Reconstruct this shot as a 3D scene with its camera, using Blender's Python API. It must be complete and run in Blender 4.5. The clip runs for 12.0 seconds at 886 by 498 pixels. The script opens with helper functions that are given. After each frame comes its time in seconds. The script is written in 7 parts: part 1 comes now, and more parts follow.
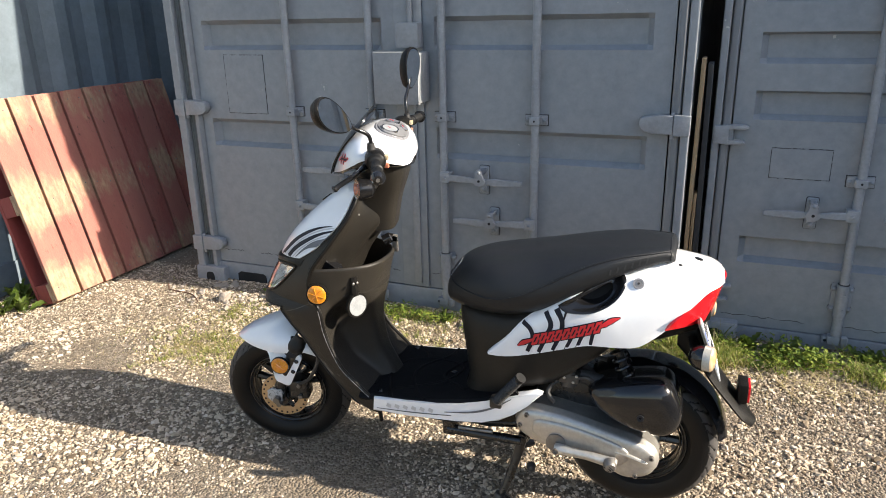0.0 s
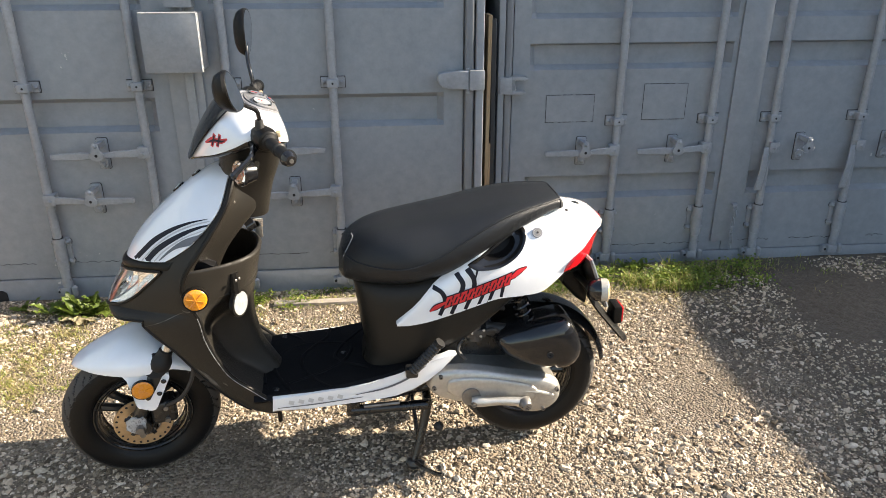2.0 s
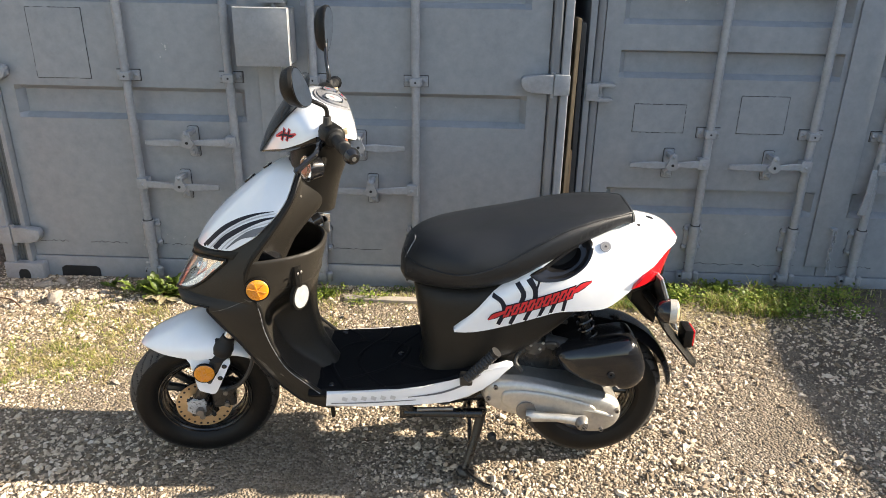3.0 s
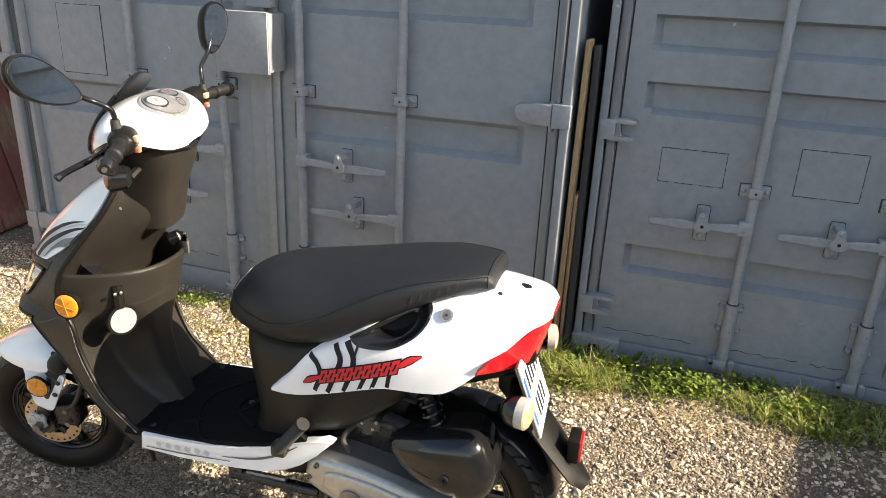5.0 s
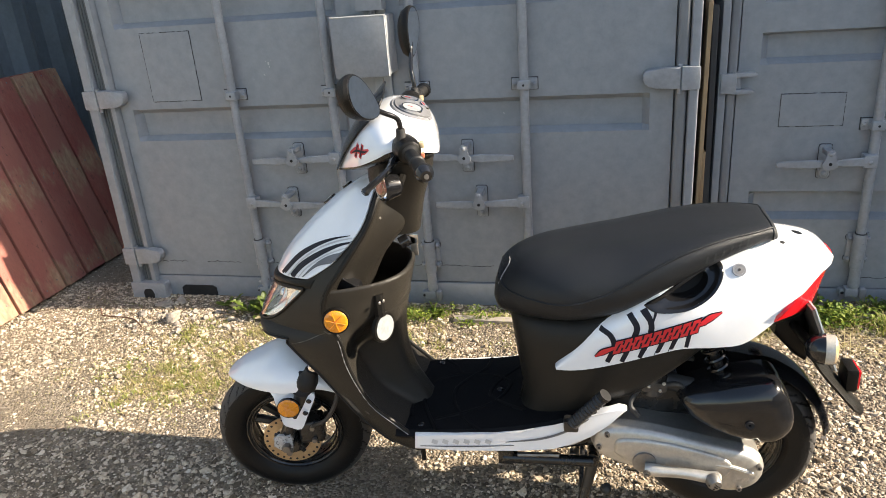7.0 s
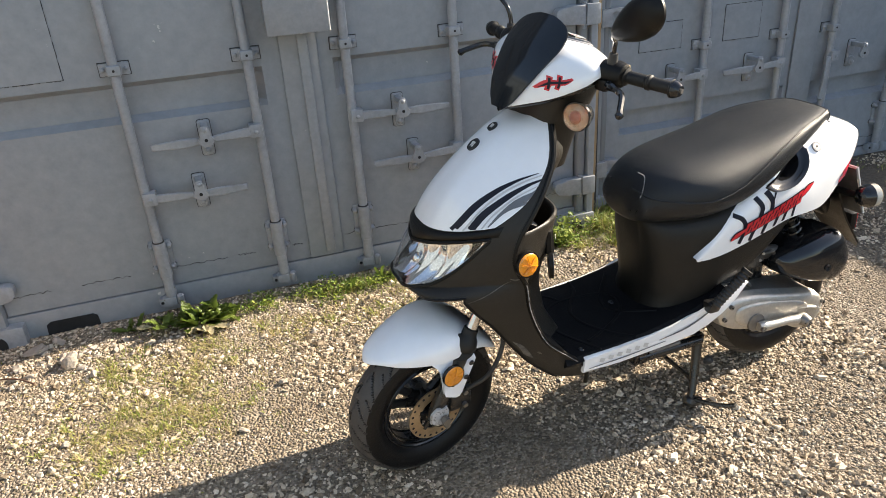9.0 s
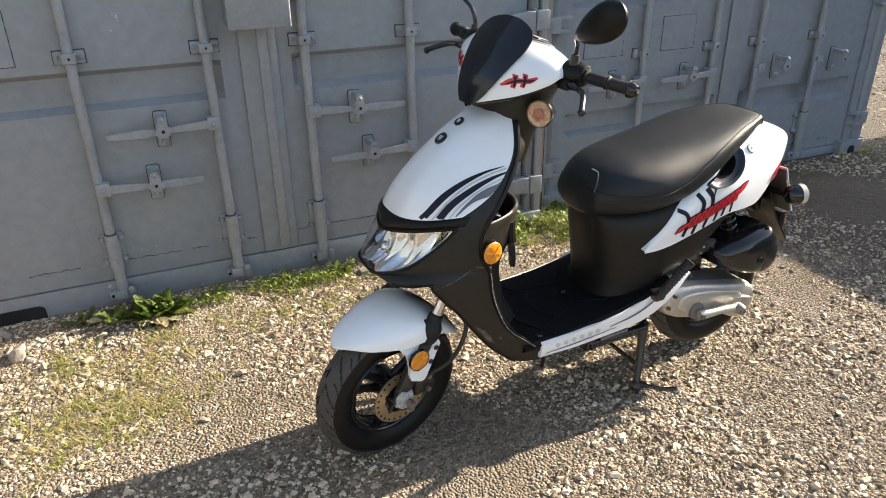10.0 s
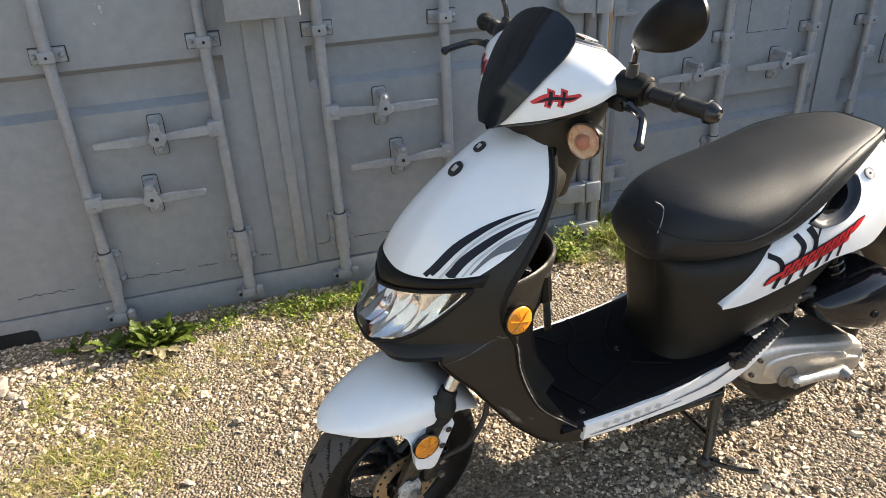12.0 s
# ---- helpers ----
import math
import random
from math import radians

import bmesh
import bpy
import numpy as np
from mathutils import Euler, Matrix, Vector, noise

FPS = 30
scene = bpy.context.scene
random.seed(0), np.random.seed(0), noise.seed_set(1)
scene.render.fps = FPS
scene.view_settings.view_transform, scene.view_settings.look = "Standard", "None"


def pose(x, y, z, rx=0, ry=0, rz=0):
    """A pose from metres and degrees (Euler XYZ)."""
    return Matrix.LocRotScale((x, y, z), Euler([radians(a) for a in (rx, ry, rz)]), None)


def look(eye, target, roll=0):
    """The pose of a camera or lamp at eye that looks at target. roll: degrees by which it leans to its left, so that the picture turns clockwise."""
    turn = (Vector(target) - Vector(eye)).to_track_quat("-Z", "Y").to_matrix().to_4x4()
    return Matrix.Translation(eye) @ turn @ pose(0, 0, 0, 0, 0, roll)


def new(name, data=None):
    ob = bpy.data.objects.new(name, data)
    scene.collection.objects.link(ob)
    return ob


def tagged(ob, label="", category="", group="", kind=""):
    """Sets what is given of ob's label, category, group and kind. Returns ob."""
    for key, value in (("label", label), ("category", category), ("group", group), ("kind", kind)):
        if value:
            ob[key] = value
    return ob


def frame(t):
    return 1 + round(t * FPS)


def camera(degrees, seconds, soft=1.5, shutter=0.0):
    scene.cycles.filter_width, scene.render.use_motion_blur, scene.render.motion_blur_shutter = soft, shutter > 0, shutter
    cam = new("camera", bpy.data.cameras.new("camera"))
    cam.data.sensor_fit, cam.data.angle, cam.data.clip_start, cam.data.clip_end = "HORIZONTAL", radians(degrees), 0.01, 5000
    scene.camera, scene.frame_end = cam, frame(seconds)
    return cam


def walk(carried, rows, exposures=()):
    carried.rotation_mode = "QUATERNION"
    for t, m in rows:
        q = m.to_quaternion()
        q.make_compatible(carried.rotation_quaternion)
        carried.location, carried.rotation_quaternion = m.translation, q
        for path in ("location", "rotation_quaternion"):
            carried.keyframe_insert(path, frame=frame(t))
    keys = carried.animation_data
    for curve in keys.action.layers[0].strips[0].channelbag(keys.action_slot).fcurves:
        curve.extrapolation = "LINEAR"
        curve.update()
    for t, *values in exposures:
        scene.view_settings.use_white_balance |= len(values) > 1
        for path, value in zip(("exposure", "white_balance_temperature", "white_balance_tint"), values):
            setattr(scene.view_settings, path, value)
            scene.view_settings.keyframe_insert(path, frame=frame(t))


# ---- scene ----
cam = camera(63.7, 12.0, soft=0.5)
PATH = [
    (0, (2.53, -2.81, 1.336), (1.813, -1.057, 0.695), -1.3),
    (0.5, (2.301, -2.77, 1.355), (1.764, -1.001, 0.592), -0.8),
    (1, (2.02, -2.805, 1.372), (1.813, -0.937, 0.689), -0.7),
    (1.5, (1.95, -2.833, 1.362), (1.87, -0.967, 0.646), -0.0),
    (2, (1.952, -2.835, 1.358), (2.126, -0.995, 0.594), -0.1),
    (2.5, (1.941, -2.83, 1.372), (1.988, -0.975, 0.626), -0.2),
    (3, (2.02, -2.8, 1.356), (1.946, -0.953, 0.593), 0.9),
    (3.2, (2.099, -2.765, 1.357), (1.971, -0.916, 0.605), 1.9),
    (4.8, (2.653, -2.36, 1.307), (2.128, -0.558, 0.618), 1.4),
    (5, (2.735, -2.331, 1.297), (2.153, -0.552, 0.593), 2.6),
    (5.5, (2.844, -2.321, 1.302), (2.056, -0.647, 0.543), -0.1),
    (6, (2.689, -2.494, 1.293), (1.836, -0.835, 0.574), 1.2),
    (6.5, (2.445, -2.632, 1.325), (1.738, -0.852, 0.747), -1.6),
    (7, (2.103, -2.569, 1.312), (1.644, -0.768, 0.574), -4.5),
    (7.5, (1.781, -2.579, 1.29), (1.625, -0.75, 0.497), -1.3),
    (7.7, (1.632, -2.604, 1.307), (1.61, -0.796, 0.451), -2.3),
    (9.3, (0.843, -2.496, 1.309), (1.502, -0.824, 0.431), -2.3),
    (9.5, (0.829, -2.513, 1.302), (1.547, -0.879, 0.401), -1.2),
    (10, (0.8, -2.553, 1.31), (1.517, -0.899, 0.445), -0.8),
    (10.5, (0.774, -2.57, 1.313), (1.456, -0.881, 0.487), -1.1),
    (11, (0.793, -2.554, 1.303), (1.537, -0.923, 0.416), -1.4),
    (11.5, (0.959, -2.42, 1.295), (1.709, -0.802, 0.39), -0.9),
    (12, (1.055, -2.212, 1.294), (1.584, -0.522, 0.365), -2.6),
]
EXPOSURES = [(t, e, k, 10) for t, e, k in ((0, 1.36, 6850), (0.5, 1.43, 7000), (1.0, 1.58, 7150), (1.5, 1.68, 7250), (3.0, 1.67, 7250), (4.8, 1.57, 7400), (5.0, 1.57, 7450), (5.5, 1.43, 7500), (6.0, 1.39, 7450), (6.5, 1.46, 7300), (7.0, 1.58, 7250), (7.5, 1.69, 7350), (9.5, 1.6, 7250), (10.5, 1.57, 7250), (12.0, 1.66, 7250))]
walk(cam, [(t, look(eye, target, roll)) for t, eye, target, roll in PATH], EXPOSURES)

# ---- light ----
SUN_EL, SUN_AZ = radians(29.0), radians(3.2)      # height, and turn from +x towards +y
world = bpy.data.worlds.new("world")
scene.world = world
world.use_nodes = True
wn = world.node_tree.nodes
sky = wn.new("ShaderNodeTexSky")
sky.sky_type = "NISHITA"
sky.sun_disc = False
sky.sun_elevation = SUN_EL
sky.sun_rotation = radians(90) - SUN_AZ
sky.altitude = 50
sky.air_density, sky.dust_density, sky.ozone_density = 1.0, 1.2, 1.0
wn["Background"].inputs[1].default_value = 0.128
world.node_tree.links.new(sky.outputs[0], wn["Background"].inputs[0])
sun_data = bpy.data.lights.new("sun", "SUN")
sun_data.energy, sun_data.angle, sun_data.color = 4.9, radians(0.55), (1.0, 0.93, 0.82)
sun = new("sun", sun_data)
sun.matrix_world = look((0, 0, 0), (-math.cos(SUN_EL) * math.cos(SUN_AZ), -math.cos(SUN_EL) * math.sin(SUN_AZ), -math.sin(SUN_EL)))


# ---- materials ----
def ramp(nt, src, stops):
    r = nt.nodes.new("ShaderNodeValToRGB")
    el = r.color_ramp.elements
    while len(el) < len(stops):
        el.new(0.5)
    for e, (p, c) in zip(el, stops):
        e.position = p
        e.color = (*c, 1) if len(c) == 3 else c
    nt.links.new(src, r.inputs[0])
    return r.outputs[0]


def tex_noise(nt, coord, scale, detail=4.0, rough=0.6):
    n = nt.nodes.new("ShaderNodeTexNoise")
    n.inputs["Scale"].default_value, n.inputs["Detail"].default_value, n.inputs["Roughness"].default_value = scale, detail, rough
    nt.links.new(coord, n.inputs["Vector"])
    return n.outputs["Fac"]


def blend(nt, fac, a, b, how="MIX"):
    m = nt.nodes.new("ShaderNodeMix")
    m.data_type, m.blend_type = "RGBA", how
    for sock, val in ((m.inputs[0], fac), (m.inputs[6], a), (m.inputs[7], b)):
        if isinstance(val, (int, float)):
            sock.default_value = val
        elif isinstance(val, tuple):
            sock.default_value = (*val, 1)
        else:
            nt.links.new(val, sock)
    return m.outputs[2]


def material(name, colour, rough=0.5, metal=0.0, second=None, scale=6.0, fine=60.0, wear=None, wear_at=0.68, bump=0.0, bump_scale=80.0,
             coat=0.0, rough_var=0.1, stretch=(1, 1, 1), spec=0.5, vary=0.0, mottle=0.25, fleck=None):
    """Colour mottled at two scales, worn spots, fine relief and an uneven gloss."""
    m = bpy.data.materials.new(name)
    m.use_nodes = True
    nt = m.node_tree
    p = nt.nodes["Principled BSDF"]
    tc = nt.nodes.new("ShaderNodeTexCoord")
    mp = nt.nodes.new("ShaderNodeMapping")
    mp.inputs["Scale"].default_value = stretch
    nt.links.new(tc.outputs["Object"], mp.inputs["Vector"])
    co = mp.outputs["Vector"]
    second = second or tuple(c * 0.8 for c in colour)
    big = tex_noise(nt, co, scale)
    small = tex_noise(nt, co, fine, 3.0, 0.7)
    out = blend(nt, ramp(nt, big, [(0.35, (0, 0, 0)), (0.65, (1, 1, 1))]), colour, second)
    out = blend(nt, mottle, out, ramp(nt, small, [(0.3, tuple(c * 0.6 for c in colour)), (0.7, tuple(min(1, c * 1.35) for c in colour))]))
    if vary:
        info = nt.nodes.new("ShaderNodeObjectInfo")
        out = blend(nt, ramp(nt, info.outputs["Random"], [(0.0, (0, 0, 0)), (1.0, (vary, vary, vary))]), out, second)
    if wear:
        worn = tex_noise(nt, co, scale * 2.3, 6.0, 0.75)
        out = blend(nt, ramp(nt, worn, [(wear_at, (0, 0, 0)), (wear_at + 0.05, (1, 1, 1))]), out, wear)
    if fleck:
        chips = tex_noise(nt, co, 42.0, 3.0, 0.6)
        where = tex_noise(nt, co, 2.7, 2.0, 0.5)
        mul = nt.nodes.new("ShaderNodeMath")
        mul.operation = "MULTIPLY"
        nt.links.new(chips, mul.inputs[0])
        nt.links.new(where, mul.inputs[1])
        out = blend(nt, ramp(nt, mul.outputs[0], [(0.472, (0, 0, 0)), (0.485, (1, 1, 1))]), out, fleck)
    nt.links.new(out, p.inputs["Base Color"])
    p.inputs["Metallic"].default_value = metal
    lo, hi = max(0.02, rough - rough_var), min(1, rough + rough_var)
    nt.links.new(ramp(nt, big, [(0.3, (lo, lo, lo)), (0.7, (hi, hi, hi))]), p.inputs["Roughness"])
    p.inputs["Coat Weight"].default_value = coat
    p.inputs["Coat Roughness"].default_value = 0.03
    p.inputs["Specular IOR Level"].default_value = spec
    if bump:
        b = nt.nodes.new("ShaderNodeBump")
        b.inputs["Strength"].default_value, b.inputs["Distance"].default_value = 1.0, bump
        nt.links.new(tex_noise(nt, co, bump_scale, 5.0, 0.65), b.inputs["Height"])
        nt.links.new(b.outputs["Normal"], p.inputs["Normal"])
    return m


M = {}
M["paint"] = material("container_paint", (0.232, 0.248, 0.270), 0.46, second=(0.198, 0.214, 0.236), scale=1.6, fine=22, wear=(0.11, 0.115, 0.12), wear_at=0.71, bump=0.0014, bump_scale=11, fleck=(0.42, 0.42, 0.41))
M["paint_worn"] = material("container_paint_hardware", (0.262, 0.276, 0.296), 0.42, second=(0.205, 0.217, 0.236), scale=9, fine=60, wear=(0.33, 0.33, 0.33), wear_at=0.72, bump=0.0015, bump_scale=60, fleck=(0.13, 0.1, 0.08))
# near-black for cracks, seams, a dark plank and drawn-in gap lines
M["gasket"] = material("near_black", (0.03, 0.032, 0.035), 0.7)
M["seal_strip"] = material("weathered_seal", (0.1, 0.11, 0.116), 0.6, second=(0.055, 0.062, 0.066), scale=4, fine=40, stretch=(3, 3, 0.5))
M["painted_seal"] = material("painted_seal", (0.19, 0.2, 0.215), 0.55, second=(0.14, 0.148, 0.158), scale=5, fine=40, stretch=(3, 3, 0.5))
M["dark"] = material("dark_void", (0.012, 0.012, 0.013), 0.9)
M["box_paint"] = material("box_paint", (0.235, 0.243, 0.257), 0.4, second=(0.21, 0.218, 0.231), scale=5, fine=50, bump=0.0008, bump_scale=30)
M["corrugated"] = material("corrugated_paint", (0.145, 0.182, 0.215), 0.55, second=(0.1, 0.13, 0.15), scale=2, fine=25, wear=(0.3, 0.3, 0.3), wear_at=0.75, bump=0.002, bump_scale=20)
M["wood_old"] = material("old_plank", (0.36, 0.25, 0.14), 0.8, second=(0.2, 0.13, 0.075), scale=3, fine=40, stretch=(6, 6, 0.6), bump=0.003, bump_scale=40)
M["grip"] = material("grip_rubber", (0.008, 0.008, 0.0085), 0.5, second=(0.013, 0.0125, 0.012), scale=20, spec=0.3)
M["paper"] = material("marked_paper", (0.27, 0.28, 0.285), 0.45, second=(0.2, 0.21, 0.22), scale=60, fine=200)
M["flaking"] = material("flaking_silver", (0.42, 0.42, 0.42), 0.5, second=(0.3, 0.3, 0.29), scale=60, fine=200, wear=(0.05, 0.045, 0.04), wear_at=0.55)
M["salmon"] = material("salmon_plastic", (0.6, 0.2, 0.12), 0.4, scale=30)
M["oily"] = material("oily_alloy", (0.09, 0.085, 0.08), 0.45, 0.5, second=(0.03, 0.027, 0.024), scale=40, fine=160)
M["floor_ridge"] = material("floor_ridge_rubber", (0.0045, 0.0047, 0.0056), 0.6, scale=8, spec=0.12)
M["tyre"] = material("tyre_tread", (0.006, 0.006, 0.0064), 0.4, second=(0.0095, 0.0092, 0.0088), scale=9, fine=120, bump=0.001, bump_scale=200, spec=0.2)
M["tread"] = material("dusty_tread", (0.052, 0.049, 0.048), 0.65, second=(0.074, 0.068, 0.063), scale=14, fine=150, bump=0.0008, bump_scale=260, spec=0.3)
M["grey_ring"] = material("grey_gauge_ring", (0.2, 0.2, 0.21), 0.35, scale=30)
M["black_plastic"] = material("black_plastic", (0.0068, 0.0062, 0.0055), 0.36, second=(0.0095, 0.0086, 0.0076), scale=7, fine=120, bump=0.0005, bump_scale=420, rough_var=0.08, spec=0.19)
M["faded_plastic"] = material("faded_plastic", (0.0195, 0.0172, 0.0143), 0.4, second=(0.0255, 0.0224, 0.0186), scale=6, fine=110, bump=0.0006, bump_scale=420, rough_var=0.08, spec=0.24, fleck=(0.05, 0.047, 0.043))
M["base_plastic"] = material("base_plastic", (0.0135, 0.0122, 0.0105), 0.42, second=(0.018, 0.0163, 0.014), scale=6, fine=110, bump=0.0006, bump_scale=420, rough_var=0.08, spec=0.22)
M["seat_vinyl"] = material("seat_vinyl", (0.0112, 0.0124, 0.0144), 0.41, second=(0.0145, 0.016, 0.0184), scale=5, fine=160, bump=0.0008, bump_scale=620, rough_var=0.07, spec=0.3)
M["rubber"] = material("tyre_rubber", (0.018, 0.018, 0.0185), 0.6, second=(0.034, 0.031, 0.028), scale=9, fine=120, bump=0.001, bump_scale=200)
M["floor_rubber"] = material("floor_mat_rubber", (0.0045, 0.0047, 0.0056), 0.66, second=(0.0068, 0.007, 0.0082), scale=8, spec=0.1, fine=150, bump=0.0008, bump_scale=300)
M["white_paint"] = material("white_paint", (0.78, 0.785, 0.8), 0.2, second=(0.75, 0.755, 0.77), scale=4, fine=40, coat=1.0, rough_var=0.04, mottle=0.04)
M["gloss_black"] = material("gloss_black", (0.010, 0.010, 0.011), 0.16, scale=5, coat=0.25, rough_var=0.02, spec=0.4)
M["wheel_black"] = material("wheel_black", (0.011, 0.011, 0.0115), 0.28, second=(0.022, 0.02, 0.018), scale=14, fine=80)
M["alloy"] = material("engine_alloy", (0.46, 0.44, 0.405), 0.4, 0.65, second=(0.38, 0.355, 0.32), scale=9, fine=90, bump=0.0006, bump_scale=250)
M["disc"] = material("brake_disc", (0.55, 0.42, 0.27), 0.38, 0.8, second=(0.42, 0.3, 0.18), scale=14)
M["chrome"] = material("chrome", (0.75, 0.75, 0.76), 0.1, 1.0, scale=6, rough_var=0.05)
M["steel"] = material("dull_steel", (0.25, 0.24, 0.23), 0.5, 0.8, second=(0.16, 0.14, 0.12), scale=20)
M["amber"] = material("amber_reflector", (0.68, 0.25, 0.014), 0.25, second=(0.58, 0.185, 0.008), scale=60, fine=300, coat=0.6)
M["red_lens"] = material("red_lens", (0.62, 0.012, 0.02), 0.2, second=(0.5, 0.008, 0.012), scale=30, coat=0.7)
M["red_decal"] = material("red_decal", (0.6, 0.02, 0.03), 0.35, second=(0.52, 0.015, 0.02), scale=30)
M["black_decal"] = material("black_decal", (0.0085, 0.0095, 0.018), 0.5, scale=30, spec=0.25)
M["grey_decal"] = material("grey_decal", (0.12, 0.125, 0.14), 0.35, scale=30)
M["silver_decal"] = material("silver_decal", (0.5, 0.5, 0.5), 0.4, scale=30)
M["plate_white"] = material("plate_white", (0.75, 0.75, 0.73), 0.4, scale=12)
M["blue"] = material("blue_band", (0.03, 0.1, 0.45), 0.4)
M["seat_mark"] = material("embossed_vinyl", (0.02, 0.0215, 0.0235), 0.5, scale=30)
M["mirror"] = material("mirror_glass", (0.85, 0.86, 0.87), 0.02, 1.0, second=(0.82, 0.83, 0.84), rough_var=0.01)
M["cream"] = material("cream_lens", (0.5, 0.42, 0.29), 0.2, second=(0.55, 0.38, 0.18), scale=20, coat=0.5)
M["lens_grey"] = material("clear_grey_lens", (0.46, 0.43, 0.37), 0.15, second=(0.36, 0.33, 0.28), scale=40, fine=220, coat=0.7, spec=0.6)
M["lens_amber"] = material("amber_lens", (0.5, 0.43, 0.32), 0.16, second=(0.6, 0.3, 0.05), scale=30, fine=220, coat=0.7, spec=0.6)
M["lamp_inner"] = material("lamp_inner", (0.62, 0.45, 0.32), 0.18, 0.75, second=(0.4, 0.16, 0.06), scale=90, fine=260, bump=0.004, bump_scale=110)
M["dial"] = material("dial_face", (0.16, 0.16, 0.165), 0.35, second=(0.11, 0.11, 0.115), scale=20)
M["smoked"] = material("smoked_plastic", (0.007, 0.008, 0.0095), 0.1, second=(0.011, 0.0118, 0.0132), scale=16, fine=140, rough_var=0.05, spec=0.45)
M["scuffed"] = material("scuffed_plastic", (0.12, 0.11, 0.1), 0.7, second=(0.03, 0.028, 0.026), scale=70, fine=240)
M["rust"] = material("rusty_steel", (0.13, 0.07, 0.045), 0.8, 0.2, second=(0.07, 0.04, 0.03), scale=40, bump=0.001, bump_scale=200)
M["red_block"] = material("red_block_paint", (0.2, 0.03, 0.026), 0.75, second=(0.28, 0.06, 0.05), scale=6, fine=50, wear=(0.1, 0.05, 0.035), wear_at=0.64, bump=0.002, bump_scale=60, vary=0.4)
M["stone_pale"] = material("pale_stone", (0.37, 0.32, 0.27), 0.88, second=(0.25, 0.215, 0.18), scale=22, vary=0.7, bump=0.004, bump_scale=60)


def glass_material(name, tint=(1, 1, 1), rough=0.02):
    m = bpy.data.materials.new(name)
    m.use_nodes = True
    p = m.node_tree.nodes["Principled BSDF"]
    p.inputs["Base Color"].default_value = (*tint, 1)
    p.inputs["Roughness"].default_value = rough
    p.inputs["Transmission Weight"].default_value = 1.0
    p.inputs["IOR"].default_value = 1.45
    return m


M["clear_lens"] = glass_material("clear_lens")


# ---- mesh helpers ----
def finish(name, bm, mat, parent=None, smooth=True, angle=38.0):
    bmesh.ops.recalc_face_normals(bm, faces=bm.faces)
    me = bpy.data.meshes.new(name)
    for f in bm.faces:
        f.smooth = smooth
    if smooth:
        for e in bm.edges:
            if len(e.link_faces) == 2 and e.calc_face_angle(0.0) > radians(angle):
                e.smooth = False
    bm.to_mesh(me)
    bm.free()
    mats = mat if isinstance(mat, (list, tuple)) else [mat]
    for x in mats:
        me.materials.append(x)
    ob = new(name, me)
    if parent:
        ob.parent = parent
    return ob


def part(name, bm, mat, parent, label="", smooth=True, angle=38.0):
    ob = finish(name, bm, mat, parent, smooth, angle)
    return tagged(ob, label) if label else ob


def box(x0, x1, y0, y1, z0, z1, bevel=0.0, segs=2, bm=None):
    b = bmesh.new()
    bmesh.ops.create_cube(b, size=1.0)
    for v in b.verts:
        v.co = Vector((x0 + (x1 - x0) * (v.co.x + 0.5), y0 + (y1 - y0) * (v.co.y + 0.5), z0 + (z1 - z0) * (v.co.z + 0.5)))
    if bevel:
        bmesh.ops.bevel(b, geom=list(b.edges), offset=bevel, segments=segs, affect="EDGES", profile=0.6)
    return join(bm, b) if bm else b


def join(a, b):
    """Adds b's faces to a."""
    table = [a.verts.new(v.co) for v in b.verts]
    b.verts.index_update()
    for f in b.faces:
        try:
            n = a.faces.new([table[v.index] for v in f.verts])
            n.material_index = f.material_index
        except ValueError:
            pass
    b.free()
    return a


def loft(rings, caps=True, closed=True, bm=None):
    """Skin over rings of equally many points."""
    b = bm or bmesh.new()
    rows = [[b.verts.new(p) for p in r] for r in rings]
    n = len(rings[0])
    for r0, r1 in zip(rows, rows[1:]):
        for i in range(n if closed else n - 1):
            j = (i + 1) % n
            b.faces.new((r0[i], r0[j], r1[j], r1[i]))
    if caps and closed:
        b.faces.new(rows[0][::-1])
        b.faces.new(rows[-1])
    return b


def tube(points, radius, sides=10, bm=None, caps=True):
    """A round bar along points; radius is a number or one for each point."""
    pts = [Vector(p) for p in points]
    rad = radius if isinstance(radius, (list, tuple)) else [radius] * len(pts)
    rings, ref = [], None
    for i, p in enumerate(pts):
        d = (pts[min(i + 1, len(pts) - 1)] - pts[max(i - 1, 0)]).normalized()
        if ref is None:
            ref = d.orthogonal().normalized()
        ref = (ref - d * ref.dot(d)).normalized()
        o = d.cross(ref)
        rings.append([p + rad[i] * (ref * math.cos(a) + o * math.sin(a)) for a in (2 * math.pi * k / sides for k in range(sides))])
    return loft(rings, caps, True, bm)


def spline(points, n):
    """n points along a smooth curve through points (any dimension)."""
    p = np.array(points, float)
    q = np.vstack([2 * p[0] - p[1], p, 2 * p[-1] - p[-2]])
    out = []
    for s in np.linspace(0, len(p) - 1, n):
        i = min(int(s), len(p) - 2)
        f = s - i
        a, b, c, d = q[i], q[i + 1], q[i + 2], q[i + 3]
        out.append(0.5 * (2 * b + (c - a) * f + (2 * a - 5 * b + 4 * c - d) * f * f + (3 * b - a - 3 * c + d) * f ** 3))
    return np.array(out)


